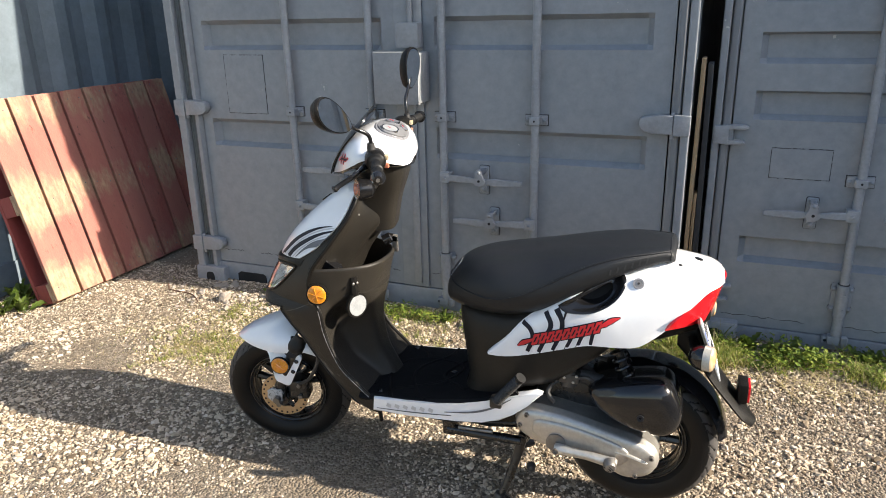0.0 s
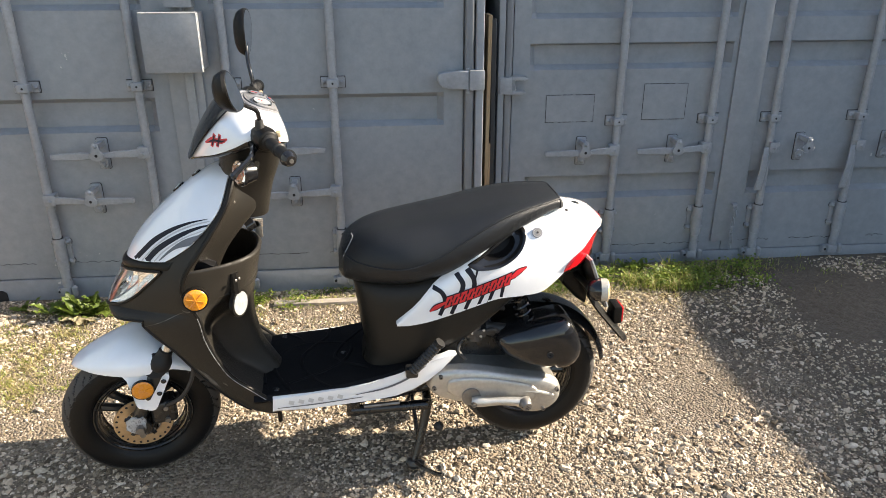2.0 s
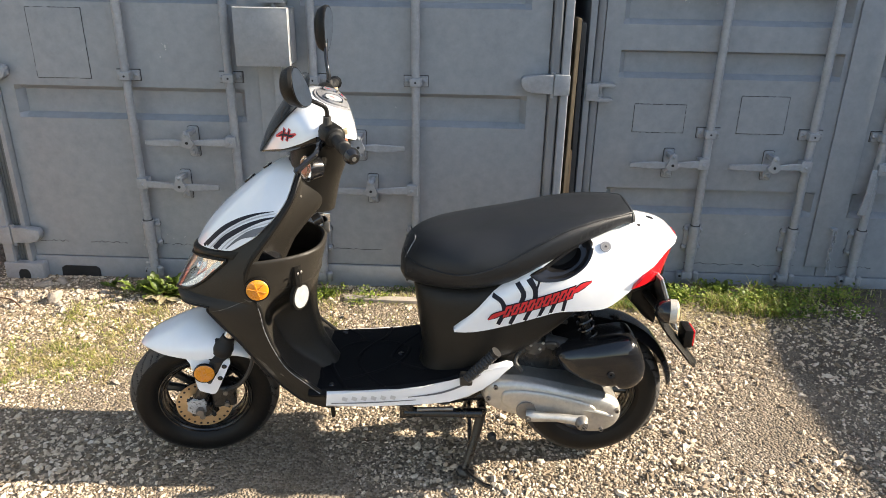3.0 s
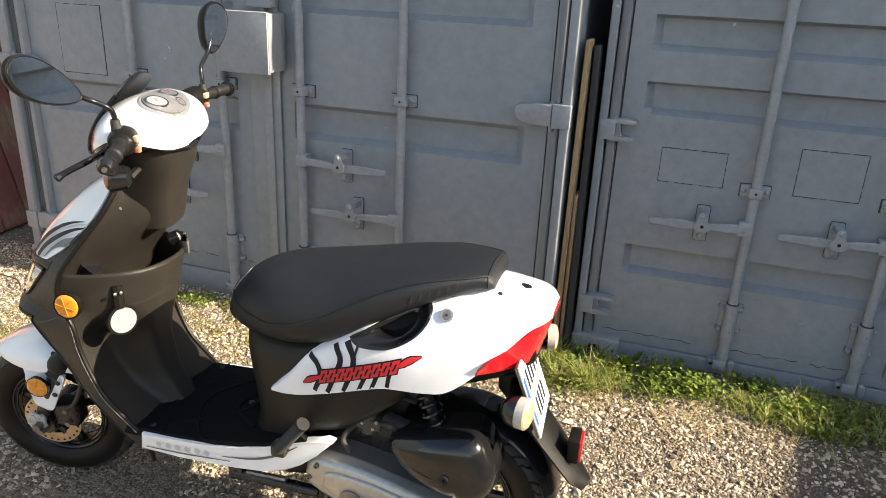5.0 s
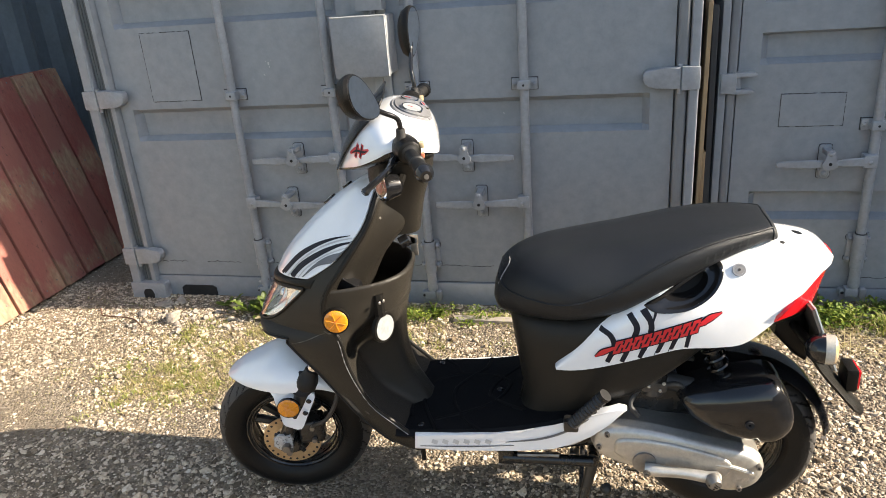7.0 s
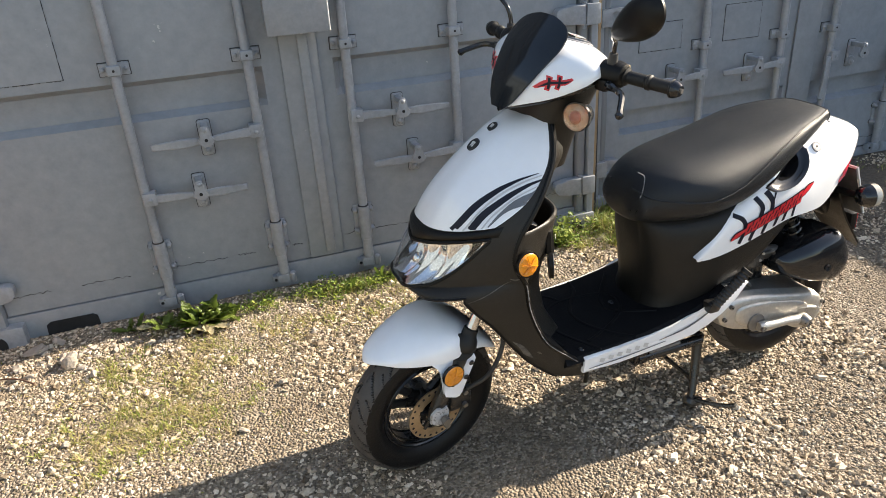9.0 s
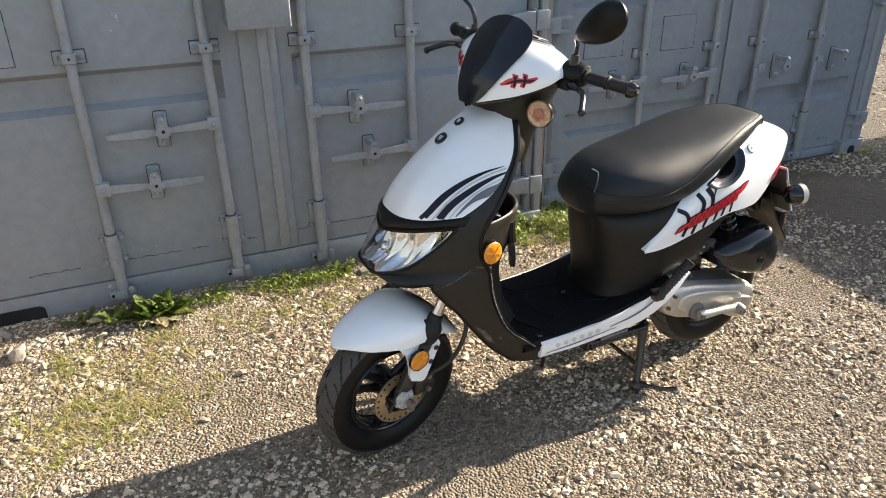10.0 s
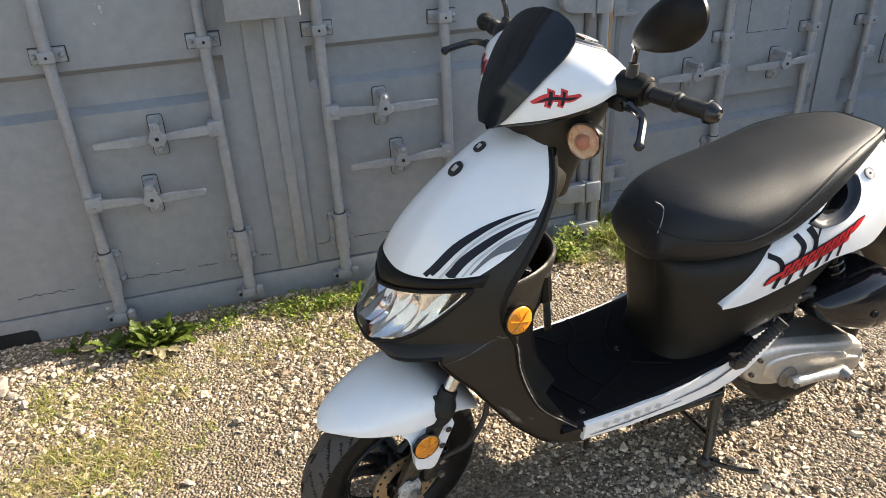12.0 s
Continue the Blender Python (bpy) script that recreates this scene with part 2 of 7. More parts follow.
def curve_at(table):
    """Piecewise smooth function from a table of (x, y)."""
    xs, ys = np.array(table, float).T
    def f(x):
        i = int(np.clip(np.searchsorted(xs, x) - 1, 0, len(xs) - 2))
        t = float(np.clip((x - xs[i]) / (xs[i + 1] - xs[i]), 0, 1))
        def slope(k):
            if k == 0 or k == len(xs) - 1:
                j = min(k, len(xs) - 2)
                return (ys[j + 1] - ys[j]) / (xs[j + 1] - xs[j])
            return (ys[k + 1] - ys[k - 1]) / (xs[k + 1] - xs[k - 1])
        h = xs[i + 1] - xs[i]
        t2, t3 = t * t, t ** 3
        return float(ys[i] * (2 * t3 - 3 * t2 + 1) + h * slope(i) * (t3 - 2 * t2 + t) + ys[i + 1] * (3 * t2 - 2 * t3) + h * slope(i + 1) * (t3 - t2))
    return f


def prism(outline, axis, a, b, bevel=0.0, segs=2):
    """A flat outline of 2D points made thick along axis ('x', 'y' or 'z') from a to b."""
    def at(p, c):
        return {"x": (c, p[0], p[1]), "y": (p[0], c, p[1]), "z": (p[0], p[1], c)}[axis]
    bm = loft([[at(p, a) for p in outline], [at(p, b) for p in outline]])
    if bevel:
        caps = [f for f in bm.faces if len(f.verts) == len(outline)]
        edges = {e for f in caps for e in f.edges}
        bmesh.ops.bevel(bm, geom=list(edges), offset=bevel, segments=segs, affect="EDGES", profile=0.6)
    return bm


def disc_ring(centre, axis, r0, r1, half, sides=32):
    """A flat ring (r0 may be 0) round axis through centre, 2 * half thick."""
    c, d = Vector(centre), Vector(axis).normalized()
    e = d.orthogonal().normalized()
    o = d.cross(e)
    def ring(r, h):
        return [c + d * h + r * (e * math.cos(a) + o * math.sin(a)) for a in (2 * math.pi * k / sides for k in range(sides))]
    if r0 <= 0:
        return loft([ring(r1, -half), ring(r1, half)])
    bm = loft([ring(r1, -half), ring(r1, half), ring(r0, half), ring(r0, -half), ring(r1, -half)], caps=False)
    bmesh.ops.remove_doubles(bm, verts=bm.verts, dist=1e-6)
    return bm


def dome(centre, axis, r, h, sides=20, rings=5):
    """A shallow cap of radius r and height h."""
    c, d = Vector(centre), Vector(axis).normalized()
    e = d.orthogonal().normalized()
    o = d.cross(e)
    rows = []
    for k in range(rings + 1):
        a = k / rings * math.pi / 2
        rr, hh = r * math.cos(a), h * math.sin(a)
        rows.append([c + d * hh + max(rr, 1e-4) * (e * math.cos(t) + o * math.sin(t)) for t in (2 * math.pi * i / sides for i in range(sides))])
    return loft(rows)


def thing(name, m, label, category, group="", kind=""):
    ob = new(name)
    ob.empty_display_size = 0.1
    ob.matrix_basis = m
    return tagged(ob, label, category, group, kind)


# ---- ground ----
def ground_height(x, y):
    """Nearly level, two centimetres lower where wheels have packed the gravel in front of the containers."""
    n = noise.noise(Vector((x * 0.9, y * 0.9, 3.1))) * 0.008 + noise.noise(Vector((x * 3.1, y * 3.1, 7.7))) * 0.006
    k = max(0.0, min(1.0, (-0.12 - y) / 0.5))
    return n * (1.0 if -8 < x < 10 and -8 < y < 4 else 0.3) - 0.025 * k * k * (3 - 2 * k)


def build_ground():
    xs = sorted(set([-400, -120, -40, -15, -6, -3] + [round(-1.2 + 0.05 * i, 3) for i in range(125)] + [6, 8, 12, 20, 45, 130, 400]))
    ys = sorted(set([-400, -120, -40, -15, -8, -5, -4] + [round(-3.3 + 0.05 * i, 3) for i in range(84)] + [1.5, 3, 6, 12, 40, 130, 400]))
    bm = bmesh.new()
    vs = [[bm.verts.new((x, y, ground_height(x, y) if abs(x) < 15 and abs(y) < 15 else 0.0)) for x in xs] for y in ys]
    for j in range(len(ys) - 1):
        for i in range(len(xs) - 1):
            bm.faces.new((vs[j][i], vs[j][i + 1], vs[j + 1][i + 1], vs[j + 1][i]))
    m = bpy.data.materials.new("gravel_ground")
    m.use_nodes = True
    nt = m.node_tree
    p = nt.nodes["Principled BSDF"]
    co = nt.nodes.new("ShaderNodeTexCoord").outputs["Object"]
    vor = nt.nodes.new("ShaderNodeTexVoronoi")
    vor.inputs["Scale"].default_value = 120
    nt.links.new(co, vor.inputs["Vector"])
    rgb = nt.nodes.new("ShaderNodeRGBToBW")
    nt.links.new(vor.outputs["Color"], rgb.inputs[0])
    pebble = ramp(nt, rgb.outputs[0], [(0.15, (0.095, 0.073, 0.052)), (0.5, (0.21, 0.168, 0.124)), (0.85, (0.37, 0.312, 0.245))])
    dirt = ramp(nt, tex_noise(nt, co, 30, 6, 0.7), [(0.3, (0.115, 0.086, 0.058)), (0.7, (0.255, 0.2, 0.142))])
    col = blend(nt, ramp(nt, tex_noise(nt, co, 2.2, 5), [(0.4, (0, 0, 0)), (0.62, (0.8, 0.8, 0.8))]), pebble, dirt)
    sep = nt.nodes.new("ShaderNodeSeparateXYZ")
    nt.links.new(co, sep.inputs[0])
    shift = nt.nodes.new("ShaderNodeMath")
    shift.operation, shift.inputs[1].default_value, shift.inputs[2].default_value = "MULTIPLY_ADD", 1.4, 0.0
    nt.links.new(tex_noise(nt, co, 2.6, 5), shift.inputs[0])
    total = nt.nodes.new("ShaderNodeMath")
    nt.links.new(sep.outputs[0], total.inputs[0])
    nt.links.new(shift.outputs[0], total.inputs[1])
    scaled = nt.nodes.new("ShaderNodeMath")
    scaled.operation, scaled.inputs[1].default_value = "MULTIPLY", 0.1
    nt.links.new(total.outputs[0], scaled.inputs[0])
    # from about x = 3 the soil colour also deepens the shade lying there
    shaded_soil = ramp(nt, tex_noise(nt, co, 45, 6, 0.7), [(0.3, (0.055, 0.043, 0.032)), (0.7, (0.14, 0.11, 0.08))])
    col = blend(nt, ramp(nt, scaled.outputs[0], [(0.36, (0, 0, 0)), (0.42, (0.9, 0.9, 0.9))]), col, shaded_soil)
    nt.links.new(col, p.inputs["Base Color"])
    p.inputs["Roughness"].default_value = 0.92
    b = nt.nodes.new("ShaderNodeBump")
    b.inputs["Strength"].default_value, b.inputs["Distance"].default_value = 0.9, 0.012
    inv = nt.nodes.new("ShaderNodeMath")
    inv.operation, inv.inputs[0].default_value = "SUBTRACT", 1.0
    nt.links.new(vor.outputs["Distance"], inv.inputs[1])
    nt.links.new(inv.outputs[0], b.inputs["Height"])
    nt.links.new(b.outputs["Normal"], p.inputs["Normal"])
    return tagged(finish("ground", bm, m), "yard ground of pale loose gravel over brown dirt", "ground", kind="structure")


build_ground()


# ---- containers ----
def door_skin(x0, x1, z0, z1, y, rows, rx0, rx1, depth, slope=0.024, top=0.02):
    """A door leaf's steel sheet with pressed-in horizontal troughs."""
    xs = [x0, rx0, rx0 + slope, rx1 - slope, rx1, x1]
    zs = [z0]
    for a, b in rows:
        zs += [a, a + slope * 0.8, b - top, b]
    zs.append(z1)
    def inner(i, j):
        return 2 <= i <= 3 and j > 0 and (j - 1) % 4 in (1, 2) and j < len(zs) - 1
    bm = bmesh.new()
    v = [[bm.verts.new((x, y + (depth if inner(i, j) else 0.0), z)) for i, x in enumerate(xs)] for j, z in enumerate(zs)]
    for j in range(len(zs) - 1):
        for i in range(len(xs) - 1):
            bm.faces.new((v[j][i], v[j][i + 1], v[j + 1][i + 1], v[j + 1][i]))
    ext = bmesh.ops.extrude_face_region(bm, geom=list(bm.faces))
    for e in ext["geom"]:
        if isinstance(e, bmesh.types.BMVert):
            e.co.y = y + depth + 0.02
    return bm


def bolt(x, y, z, r=0.011):
    return disc_ring((x, y, z), (0, 1, 0), 0, r, 0.008, 6)


def locking_bar(root, x, y, top, bracket_z, handle_z, side, reach, pivot, hanging=False):
    """An upright locking bar with its guide bracket, foot bearing, hub and handle. side: which way the handle points."""
    bar = part("locking_bar", tube([(x, y, 0.03), (x, y, 0.2), (x, y, top)], 0.0165, 12), M["paint_worn"], root)
    b = box(x - 0.046, x + 0.046, y + 0.016, y + 0.03, bracket_z - 0.02, bracket_z + 0.02, 0.003)
    b = box(x - 0.022, x + 0.022, y - 0.021, y + 0.02, bracket_z - 0.017, bracket_z + 0.017, 0.006, 3, bm=b)
    part("bracket_hole", disc_ring((x, y - 0.0213, bracket_z), (0, 1, 0), 0, 0.0042, 0.0008, 10), M["dark"], bar)
    for dx in (-0.036, 0.036):
        b = join(b, dome((x + dx, y + 0.016, bracket_z), (0, -1, 0), 0.0085, 0.007, 12, 3))
    part("guide_bracket", b, M["paint_worn"], bar)
    # oversize dark plate: gap shade and grime round the bracket put into colour
    part("sealant_line", box(x - 0.049, x + 0.049, y + 0.0275, y + 0.0315, bracket_z - 0.023, bracket_z + 0.023, 0.001, 1), M["gasket"], bar)
    b = box(x - 0.037, x + 0.037, y + 0.02, y + 0.03, 0.158, 0.282, 0.004)
    for dx in (-0.029, 0.029):
        for z in (0.178, 0.262):
            b = join(b, disc_ring((x + dx, y + 0.022, z), (0, 1, 0), 0, 0.012, 0.006, 14))
            # dark ring drawn round each bolt
            part("bolt_seat", disc_ring((x + dx, y + 0.0285, z), (0, 1, 0), 0, 0.0138, 0.0022, 14), M["gasket"], bar)
    b = join(b, tube([(x, y, 0.148), (x, y, 0.15), (x, y, 0.282), (x, y, 0.285)], [0.02, 0.0225, 0.0225, 0.019], 16))
    b = box(x - 0.0205, x + 0.0205, y + 0.0, y + 0.02, 0.16, 0.28, 0.003, bm=b)
    for dx in (-0.029, 0.029):
        for z in (0.178, 0.262):
            b = join(b, dome((x + dx, y + 0.016, z), (0, -1, 0), 0.0105, 0.012, 12, 4))
    for z in (0.185, 0.25):
        b = join(b, dome((x + 0.004, y - 0.022, z), (0, -1, 0), 0.004, 0.003, 8, 2))
    part("foot_bearing", b, M["paint_worn"], bar)
    part("bearing_joint", disc_ring((x, y, 0.287), (0, 0, 1), 0, 0.0205, 0.0016, 16), M["gasket"], bar)
    b = tube([(x, y, 0.06), (x, y, 0.085), (x, y, 0.1), (x, y, 0.15)], [0.017, 0.021, 0.0185, 0.0185], 12)
    b = box(x - 0.03, x + 0.016, y - 0.02, y + 0.02, 0.034, 0.07, 0.006, bm=b)
    b = join(b, tube([(x + 0.03, y - 0.014, 0.03), (x + 0.03, y - 0.014, 0.038), (x + 0.03, y - 0.014, 0.07), (x + 0.03, y - 0.014, 0.076)], [0.007, 0.0125, 0.0125, 0.006], 12))
    b = box(x - 0.046, x - 0.026, y - 0.006, y + 0.026, 0.03, 0.062, 0.006, bm=b)
    part("cam_keeper", b, M["paint_worn"], bar)
    part("keeper_hole", disc_ring((x - 0.036, y - 0.0068, 0.047), (0, 1, 0), 0, 0.006, 0.001, 10), M["dark"], bar)
    hub = box(x - 0.022 + side * 0.012, x + 0.022 + side * 0.012, y - 0.03, y + 0.016, handle_z - 0.023, handle_z + 0.023, 0.004)
    hub = join(hub, dome((x + side * 0.014, y - 0.03, handle_z - 0.003), (0, -1, 0), 0.008, 0.005, 12, 3))
    part("handle_hub", hub, M["paint_worn"], bar)
    pts = []
    if hanging:
        ax = x - 0.02
        pts = [(ax, y - 0.022, handle_z), (ax - 0.004, y - 0.026, handle_z - 0.1), (ax - 0.012, y - 0.02, handle_z - 0.2)]
        rings = [[(p[0] - w, p[1] - 0.005, p[2]), (p[0] + w, p[1] - 0.005, p[2]), (p[0] + w, p[1] + 0.005, p[2]), (p[0] - w, p[1] + 0.005, p[2])] for p, w in zip(pts, (0.012, 0.013, 0.016))]
    else:
        s = side
        fp = abs(pivot - x) / reach
        spec = [(0.02, 0.016), (fp * 0.6, 0.014), (fp * 0.88, 0.010), (fp * 1.12, 0.012), (fp + (1 - fp) * 0.35, 0.016), (1.0, 0.011)]
        rings = []
        for f, h in spec:
            px = x + s * reach * f
            py = y - 0.02 - 0.022 * math.sin(min(1, f * 1.3) * math.pi / 2) * (1 if f < 0.9 else 0.6)
            pz = handle_z - 0.006 * f
            rings.append([(px, py - 0.005, pz - h), (px, py - 0.005, pz + h), (px, py + 0.005, pz + h), (px, py + 0.005, pz - h)])
    lever = loft(rings)
    bmesh.ops.bevel(lever, geom=list(lever.edges), offset=0.003, segments=1, affect="EDGES")
    part("handle", lever, M["paint_worn"], bar)
    def round_rect(hw, z0, z1, r):
        return [(pivot + sx * (hw - r) + r * math.cos(a), (z1 - r if sz > 0 else z0 + r) + r * math.sin(a)) for sx, sz, a0 in ((1, 1, 0), (-1, 1, 90), (-1, -1, 180), (1, -1, 270)) for a in (radians(a0), radians(a0 + 45), radians(a0 + 90))]
    b = prism(round_rect(0.021, handle_z - 0.072, handle_z + 0.052, 0.007), "y", y + 0.02, y + 0.0305, 0.002, 1)
    b = join(b, prism(round_rect(0.0175, handle_z - 0.069, handle_z - 0.022, 0.015), "y", y + 0.008, y + 0.024, 0.003, 1))
    pear = [(pivot + w, handle_z + dz) for w, dz in ((0.0, 0.05), (0.010, 0.047), (0.0145, 0.038), (0.0135, 0.028), (0.013, 0.02), (0.02, 0.010), (0.027, 0.001), (0.025, -0.010), (0.014, -0.02), (0.0, -0.023), (-0.014, -0.02), (-0.025, -0.010), (-0.027, 0.001), (-0.02, 0.010), (-0.013, 0.02), (-0.0135, 0.028), (-0.0145, 0.038), (-0.010, 0.047))]
    b = join(b, prism(pear, "y", y - 0.056, y - 0.044, 0.003, 2))
    b = box(pivot - 0.012, pivot + 0.012, y - 0.046, y + 0.024, handle_z + 0.024, handle_z + 0.044, 0.003, bm=b)
    b = join(b, dome((pivot, y - 0.056, handle_z + 0.036), (0, -1, 0), 0.009, 0.006, 12, 3))
    b = join(b, dome((pivot, y + 0.008, handle_z - 0.051), (0, -1, 0), 0.0105, 0.008, 12, 3))
    part("catch_hole", disc_ring((pivot, y - 0.0565, handle_z), (0, 1, 0), 0, 0.0058, 0.0008, 12), M["dark"], bar)
    # same dark plate draws in the shaded gap round the catch
    part("sealant_line", prism(round_rect(0.0232, handle_z - 0.0742, handle_z + 0.0542, 0.008), "y", y + 0.0265, y + 0.031), M["gasket"], bar)
    part("handle_catch", b, M["paint_worn"], bar)
    return bar


def corner_casting(root, x0, x1, y, z0, z1):
    bm = box(x0, x1, y, y + 0.17, z0, z1, 0.008)
    c = part("corner_casting", bm, M["paint_worn"], root)
    cx, cz = (x0 + x1) / 2, (z0 + z1) / 2
    hole = [(cx + 0.018 * math.cos(a) + (0.008 if math.cos(a) > 0 else -0.008), cz + 0.03 * math.sin(a)) for a in (2 * math.pi * k / 20 for k in range(20))]
    part("lifting_hole", prism(hole, "y", y - 0.003, y + 0.03), M["dark"], c)


def slim_post(root, x0, x1, y, z1, flip):
    """A narrow post, a dark slit and the rounded seal that the door closes on."""
    w = x1 - x0
    def at(f):
        return x1 - w * f if flip else x0 + w * f
    prof = [(0, 0.16), (0, 0.008), (0.04, 0.001), (0.1, 0), (0.38, 0), (0.43, 0.006), (0.44, 0.055), (1.0, 0.055), (1.0, 0.16)]
    part("corner_post", prism([(at(f), y + d) for f, d in prof], "z", -0.02, z1), M["paint"], root, angle=25)
    a, b = sorted((at(0.49), at(0.97)))
    part("gasket", box(a, b, y + 0.014, y + 0.053, 0.05, z1 - 0.1, 0.011, 3), M["painted_seal"], root, "painted rubber door seal")


def corner_post(root, x0, x1, y, z1, flip, seal):
    """A post with an outer flange, a dark channel and an inner lip."""
    w = x1 - x0
    if seal:
        prof = [(0, 0.16), (0, 0.013), (0.02, 0.005), (0.06, 0), (0.36, 0), (0.40, 0.006), (0.41, 0.06), (0.79, 0.065), (0.80, 0.02), (0.82, 0.012), (0.97, 0.012), (1.0, 0.02), (1.0, 0.16)]
    else:
        prof = [(0, 0.16), (0, 0.03), (0.05, 0.012), (0.14, 0.002), (0.3, 0), (0.46, 0.004), (0.56, 0.016), (0.6, 0.03), (0.64, 0.022), (0.72, 0.022), (0.97, 0.024), (1.0, 0.03), (1.0, 0.16)]
    pts = [((x0 + w * f) if not flip else (x1 - w * f), y + d) for f, d in prof]
    part("corner_post", prism(pts, "z", -0.02, z1), M["paint"], root, angle=25)
    if seal:
        for f, half in ((0.485, 0.0066), (0.6, 0.0063), (0.715, 0.0066)):
            gx = (x0 + w * f) if not flip else (x1 - w * f)
            part("gasket", box(gx - half, gx + half, y + 0.026, y + 0.066, 0.05, z1 - 0.1, 0.003), seal, root)


def hinge(root, x0, x1, y, z, flip):
    """A hinge blade from the post to the door, with a knuckle block on the post."""
    def turned(pts):
        return [(x0 + x1 - a, b) for a, b in pts] if flip else pts
    k = x0 + 0.048
    b = prism(turned([(x0 - 0.012, z - 0.038), (k, z - 0.04), (k, z + 0.04), (x0 - 0.012, z + 0.038)]), "y", y - 0.006, y + 0.03, 0.004)
    blade = [(k + 0.003, z - 0.036), (x1 - 0.05, z - 0.033), (x1 - 0.02, z - 0.026), (x1 - 0.005, z - 0.012), (x1, z + 0.006), (x1 - 0.003, z + 0.022), (x1 - 0.012, z + 0.03), (k + 0.05, z + 0.037), (k + 0.003, z + 0.037)]
    b = join(b, prism(turned(blade), "y", y - 0.002, y + 0.035, 0.005))
    ex = k + 0.004 if not flip else x0 + x1 - k - 0.004
    b = join(b, tube([(ex, y + 0.012, z - 0.052), (ex, y + 0.012, z + 0.046)], 0.0085, 10))
    part("hinge", b, M["paint_worn"], root)


def fork_hinge(root, x0, x1, y, z, flip):
    """A lighter hinge: a knuckle on the post with two thin prongs on the door."""
    def turned(pts):
        return [(x0 + x1 - a, b) for a, b in pts] if flip else pts
    k = x0 + 0.05
    b = prism(turned([(x0 - 0.002, z - 0.034), (k, z - 0.036), (k, z + 0.036), (x0 - 0.002, z + 0.034)]), "y", y - 0.004, y + 0.03, 0.004)
    for dz, tip in ((0.029, 0.0), (-0.03, 0.008)):
        prong = [(k - 0.01, z + dz - 0.009), (x1 - 0.012 - tip, z + dz - 0.008), (x1 - tip, z + dz), (x1 - 0.012 - tip, z + dz + 0.007), (k - 0.01, z + dz + 0.009)]
        b = join(b, prism(turned(prong), "y", y - 0.001, y + 0.04, 0.004))
    web = [(k - 0.004, z - 0.026), (k + 0.025, z - 0.026), (k + 0.012, z), (k + 0.02, z + 0.026), (k - 0.004, z + 0.026)]
    b = join(b, prism(turned(web), "y", y + 0.016, y + 0.04, 0.004))
    part("hinge", b, M["paint_worn"], root)


def container(x0, x1, y, top, rows, leaf_in, seam, blade, bracket_z, hinges_z, length, label, levers, heavy, crest, foot):
    root = thing("shipping_container", pose(0, 0, 0), label, "container", "shipping containers")
    left, right = (0.122, 0.075) if heavy else (0.066, 0.122)
    seal = M["seal_strip"] if heavy else None
    if heavy:
        corner_post(root, x0, x0 + left, y + 0.005, top, False, seal)
        slim_post(root, x1 - right, x1, y + 0.005, top, True)
    else:
        slim_post(root, x0, x0 + left, y + 0.005, top, False)
        corner_post(root, x1 - right, x1, y + 0.005, top, True, seal)
    dy = y + 0.045
    s0, s1 = seam
    l0, l1 = x0 + left + 0.004, (s0 + s1) / 2 - 0.002
    r0, r1 = (s0 + s1) / 2 + 0.002, x1 - right - 0.004
    part("door", door_skin(l0, l1, foot, top - 0.1, dy, rows, leaf_in[0], s0, 0.036, top=crest), M["paint"], root, "grey steel door leaf with pressed troughs", angle=12)
    part("door", door_skin(r0, r1, foot, top - 0.1, dy, rows, s1, leaf_in[1], 0.036, top=crest), M["paint"], root, "grey steel door leaf with pressed troughs", angle=12)
    part("door_seal", box(l1 - 0.055, r0 + 0.07, dy - 0.012, dy - 0.003, 0.1, top - 0.1, 0.003), M["paint"], root, "flat steel strip over the door joint")
    part("sill", box(x0 + 0.02, x1 - 0.02, y + 0.038, y + 0.2, -0.045, foot - 0.004, 0.004), M["paint"], root)
    part("header", box(x0, x1, y + 0.005, y + 0.2, top - 0.1, top, 0.006), M["paint"], root)
    part("body", box(x0 + 0.01, x1 - 0.01, y + 0.17, y + length, -0.02, top - 0.005), M["paint"], root)
    corner_casting(root, x0 - 0.004, x0 + 0.172, y - 0.004, -0.045, 0.072)
    corner_casting(root, x1 - 0.172, x1 + 0.004, y - 0.004, -0.045, 0.072)
    if heavy:
        part("fork_pocket", prism([(x0 + 0.23, -0.05), (x0 + 0.41, -0.05), (x0 + 0.405, 0.04), (x0 + 0.39, 0.05), (x0 + 0.25, 0.05), (x0 + 0.235, 0.04)], "y", y + 0.032, y + 0.07), M["dark"], root)
    for z in hinges_z:
        make = hinge if heavy else fork_hinge
        make(root, x0 + 0.01, x0 + blade, y, z, False)
        make(root, x1 - blade, x1 - 0.01, y, z, True)
    crack_rnd = random.Random(int(x0 * 100))
    for c0, c1, cz in ((l0 + 0.03, l1 - 0.08, foot + (0.067 if heavy else 0.042)), (r0 + 0.08, r1 - 0.03, foot + (0.072 if heavy else 0.045))):
        run = c0
        while run < c1:
            stop = min(c1, run + crack_rnd.uniform(0.06, 0.34))
            line = [(run + (stop - run) * k / 24, dy - 0.0008, cz + 0.007 * noise.noise(Vector((run * 9 + k * 0.45, cz * 40, x0))) + 0.005 * noise.noise(Vector((run * 31 + k * 1.7, cz * 40, x0)))) for k in range(25)]
            part("paint_crack", tube(line, [0.0004 + 0.0011 * abs(math.sin(k * 0.37 + run * 5)) for k in range(25)], 4), M["gasket"], root)
            run = stop + crack_rnd.uniform(0.03, 0.16)
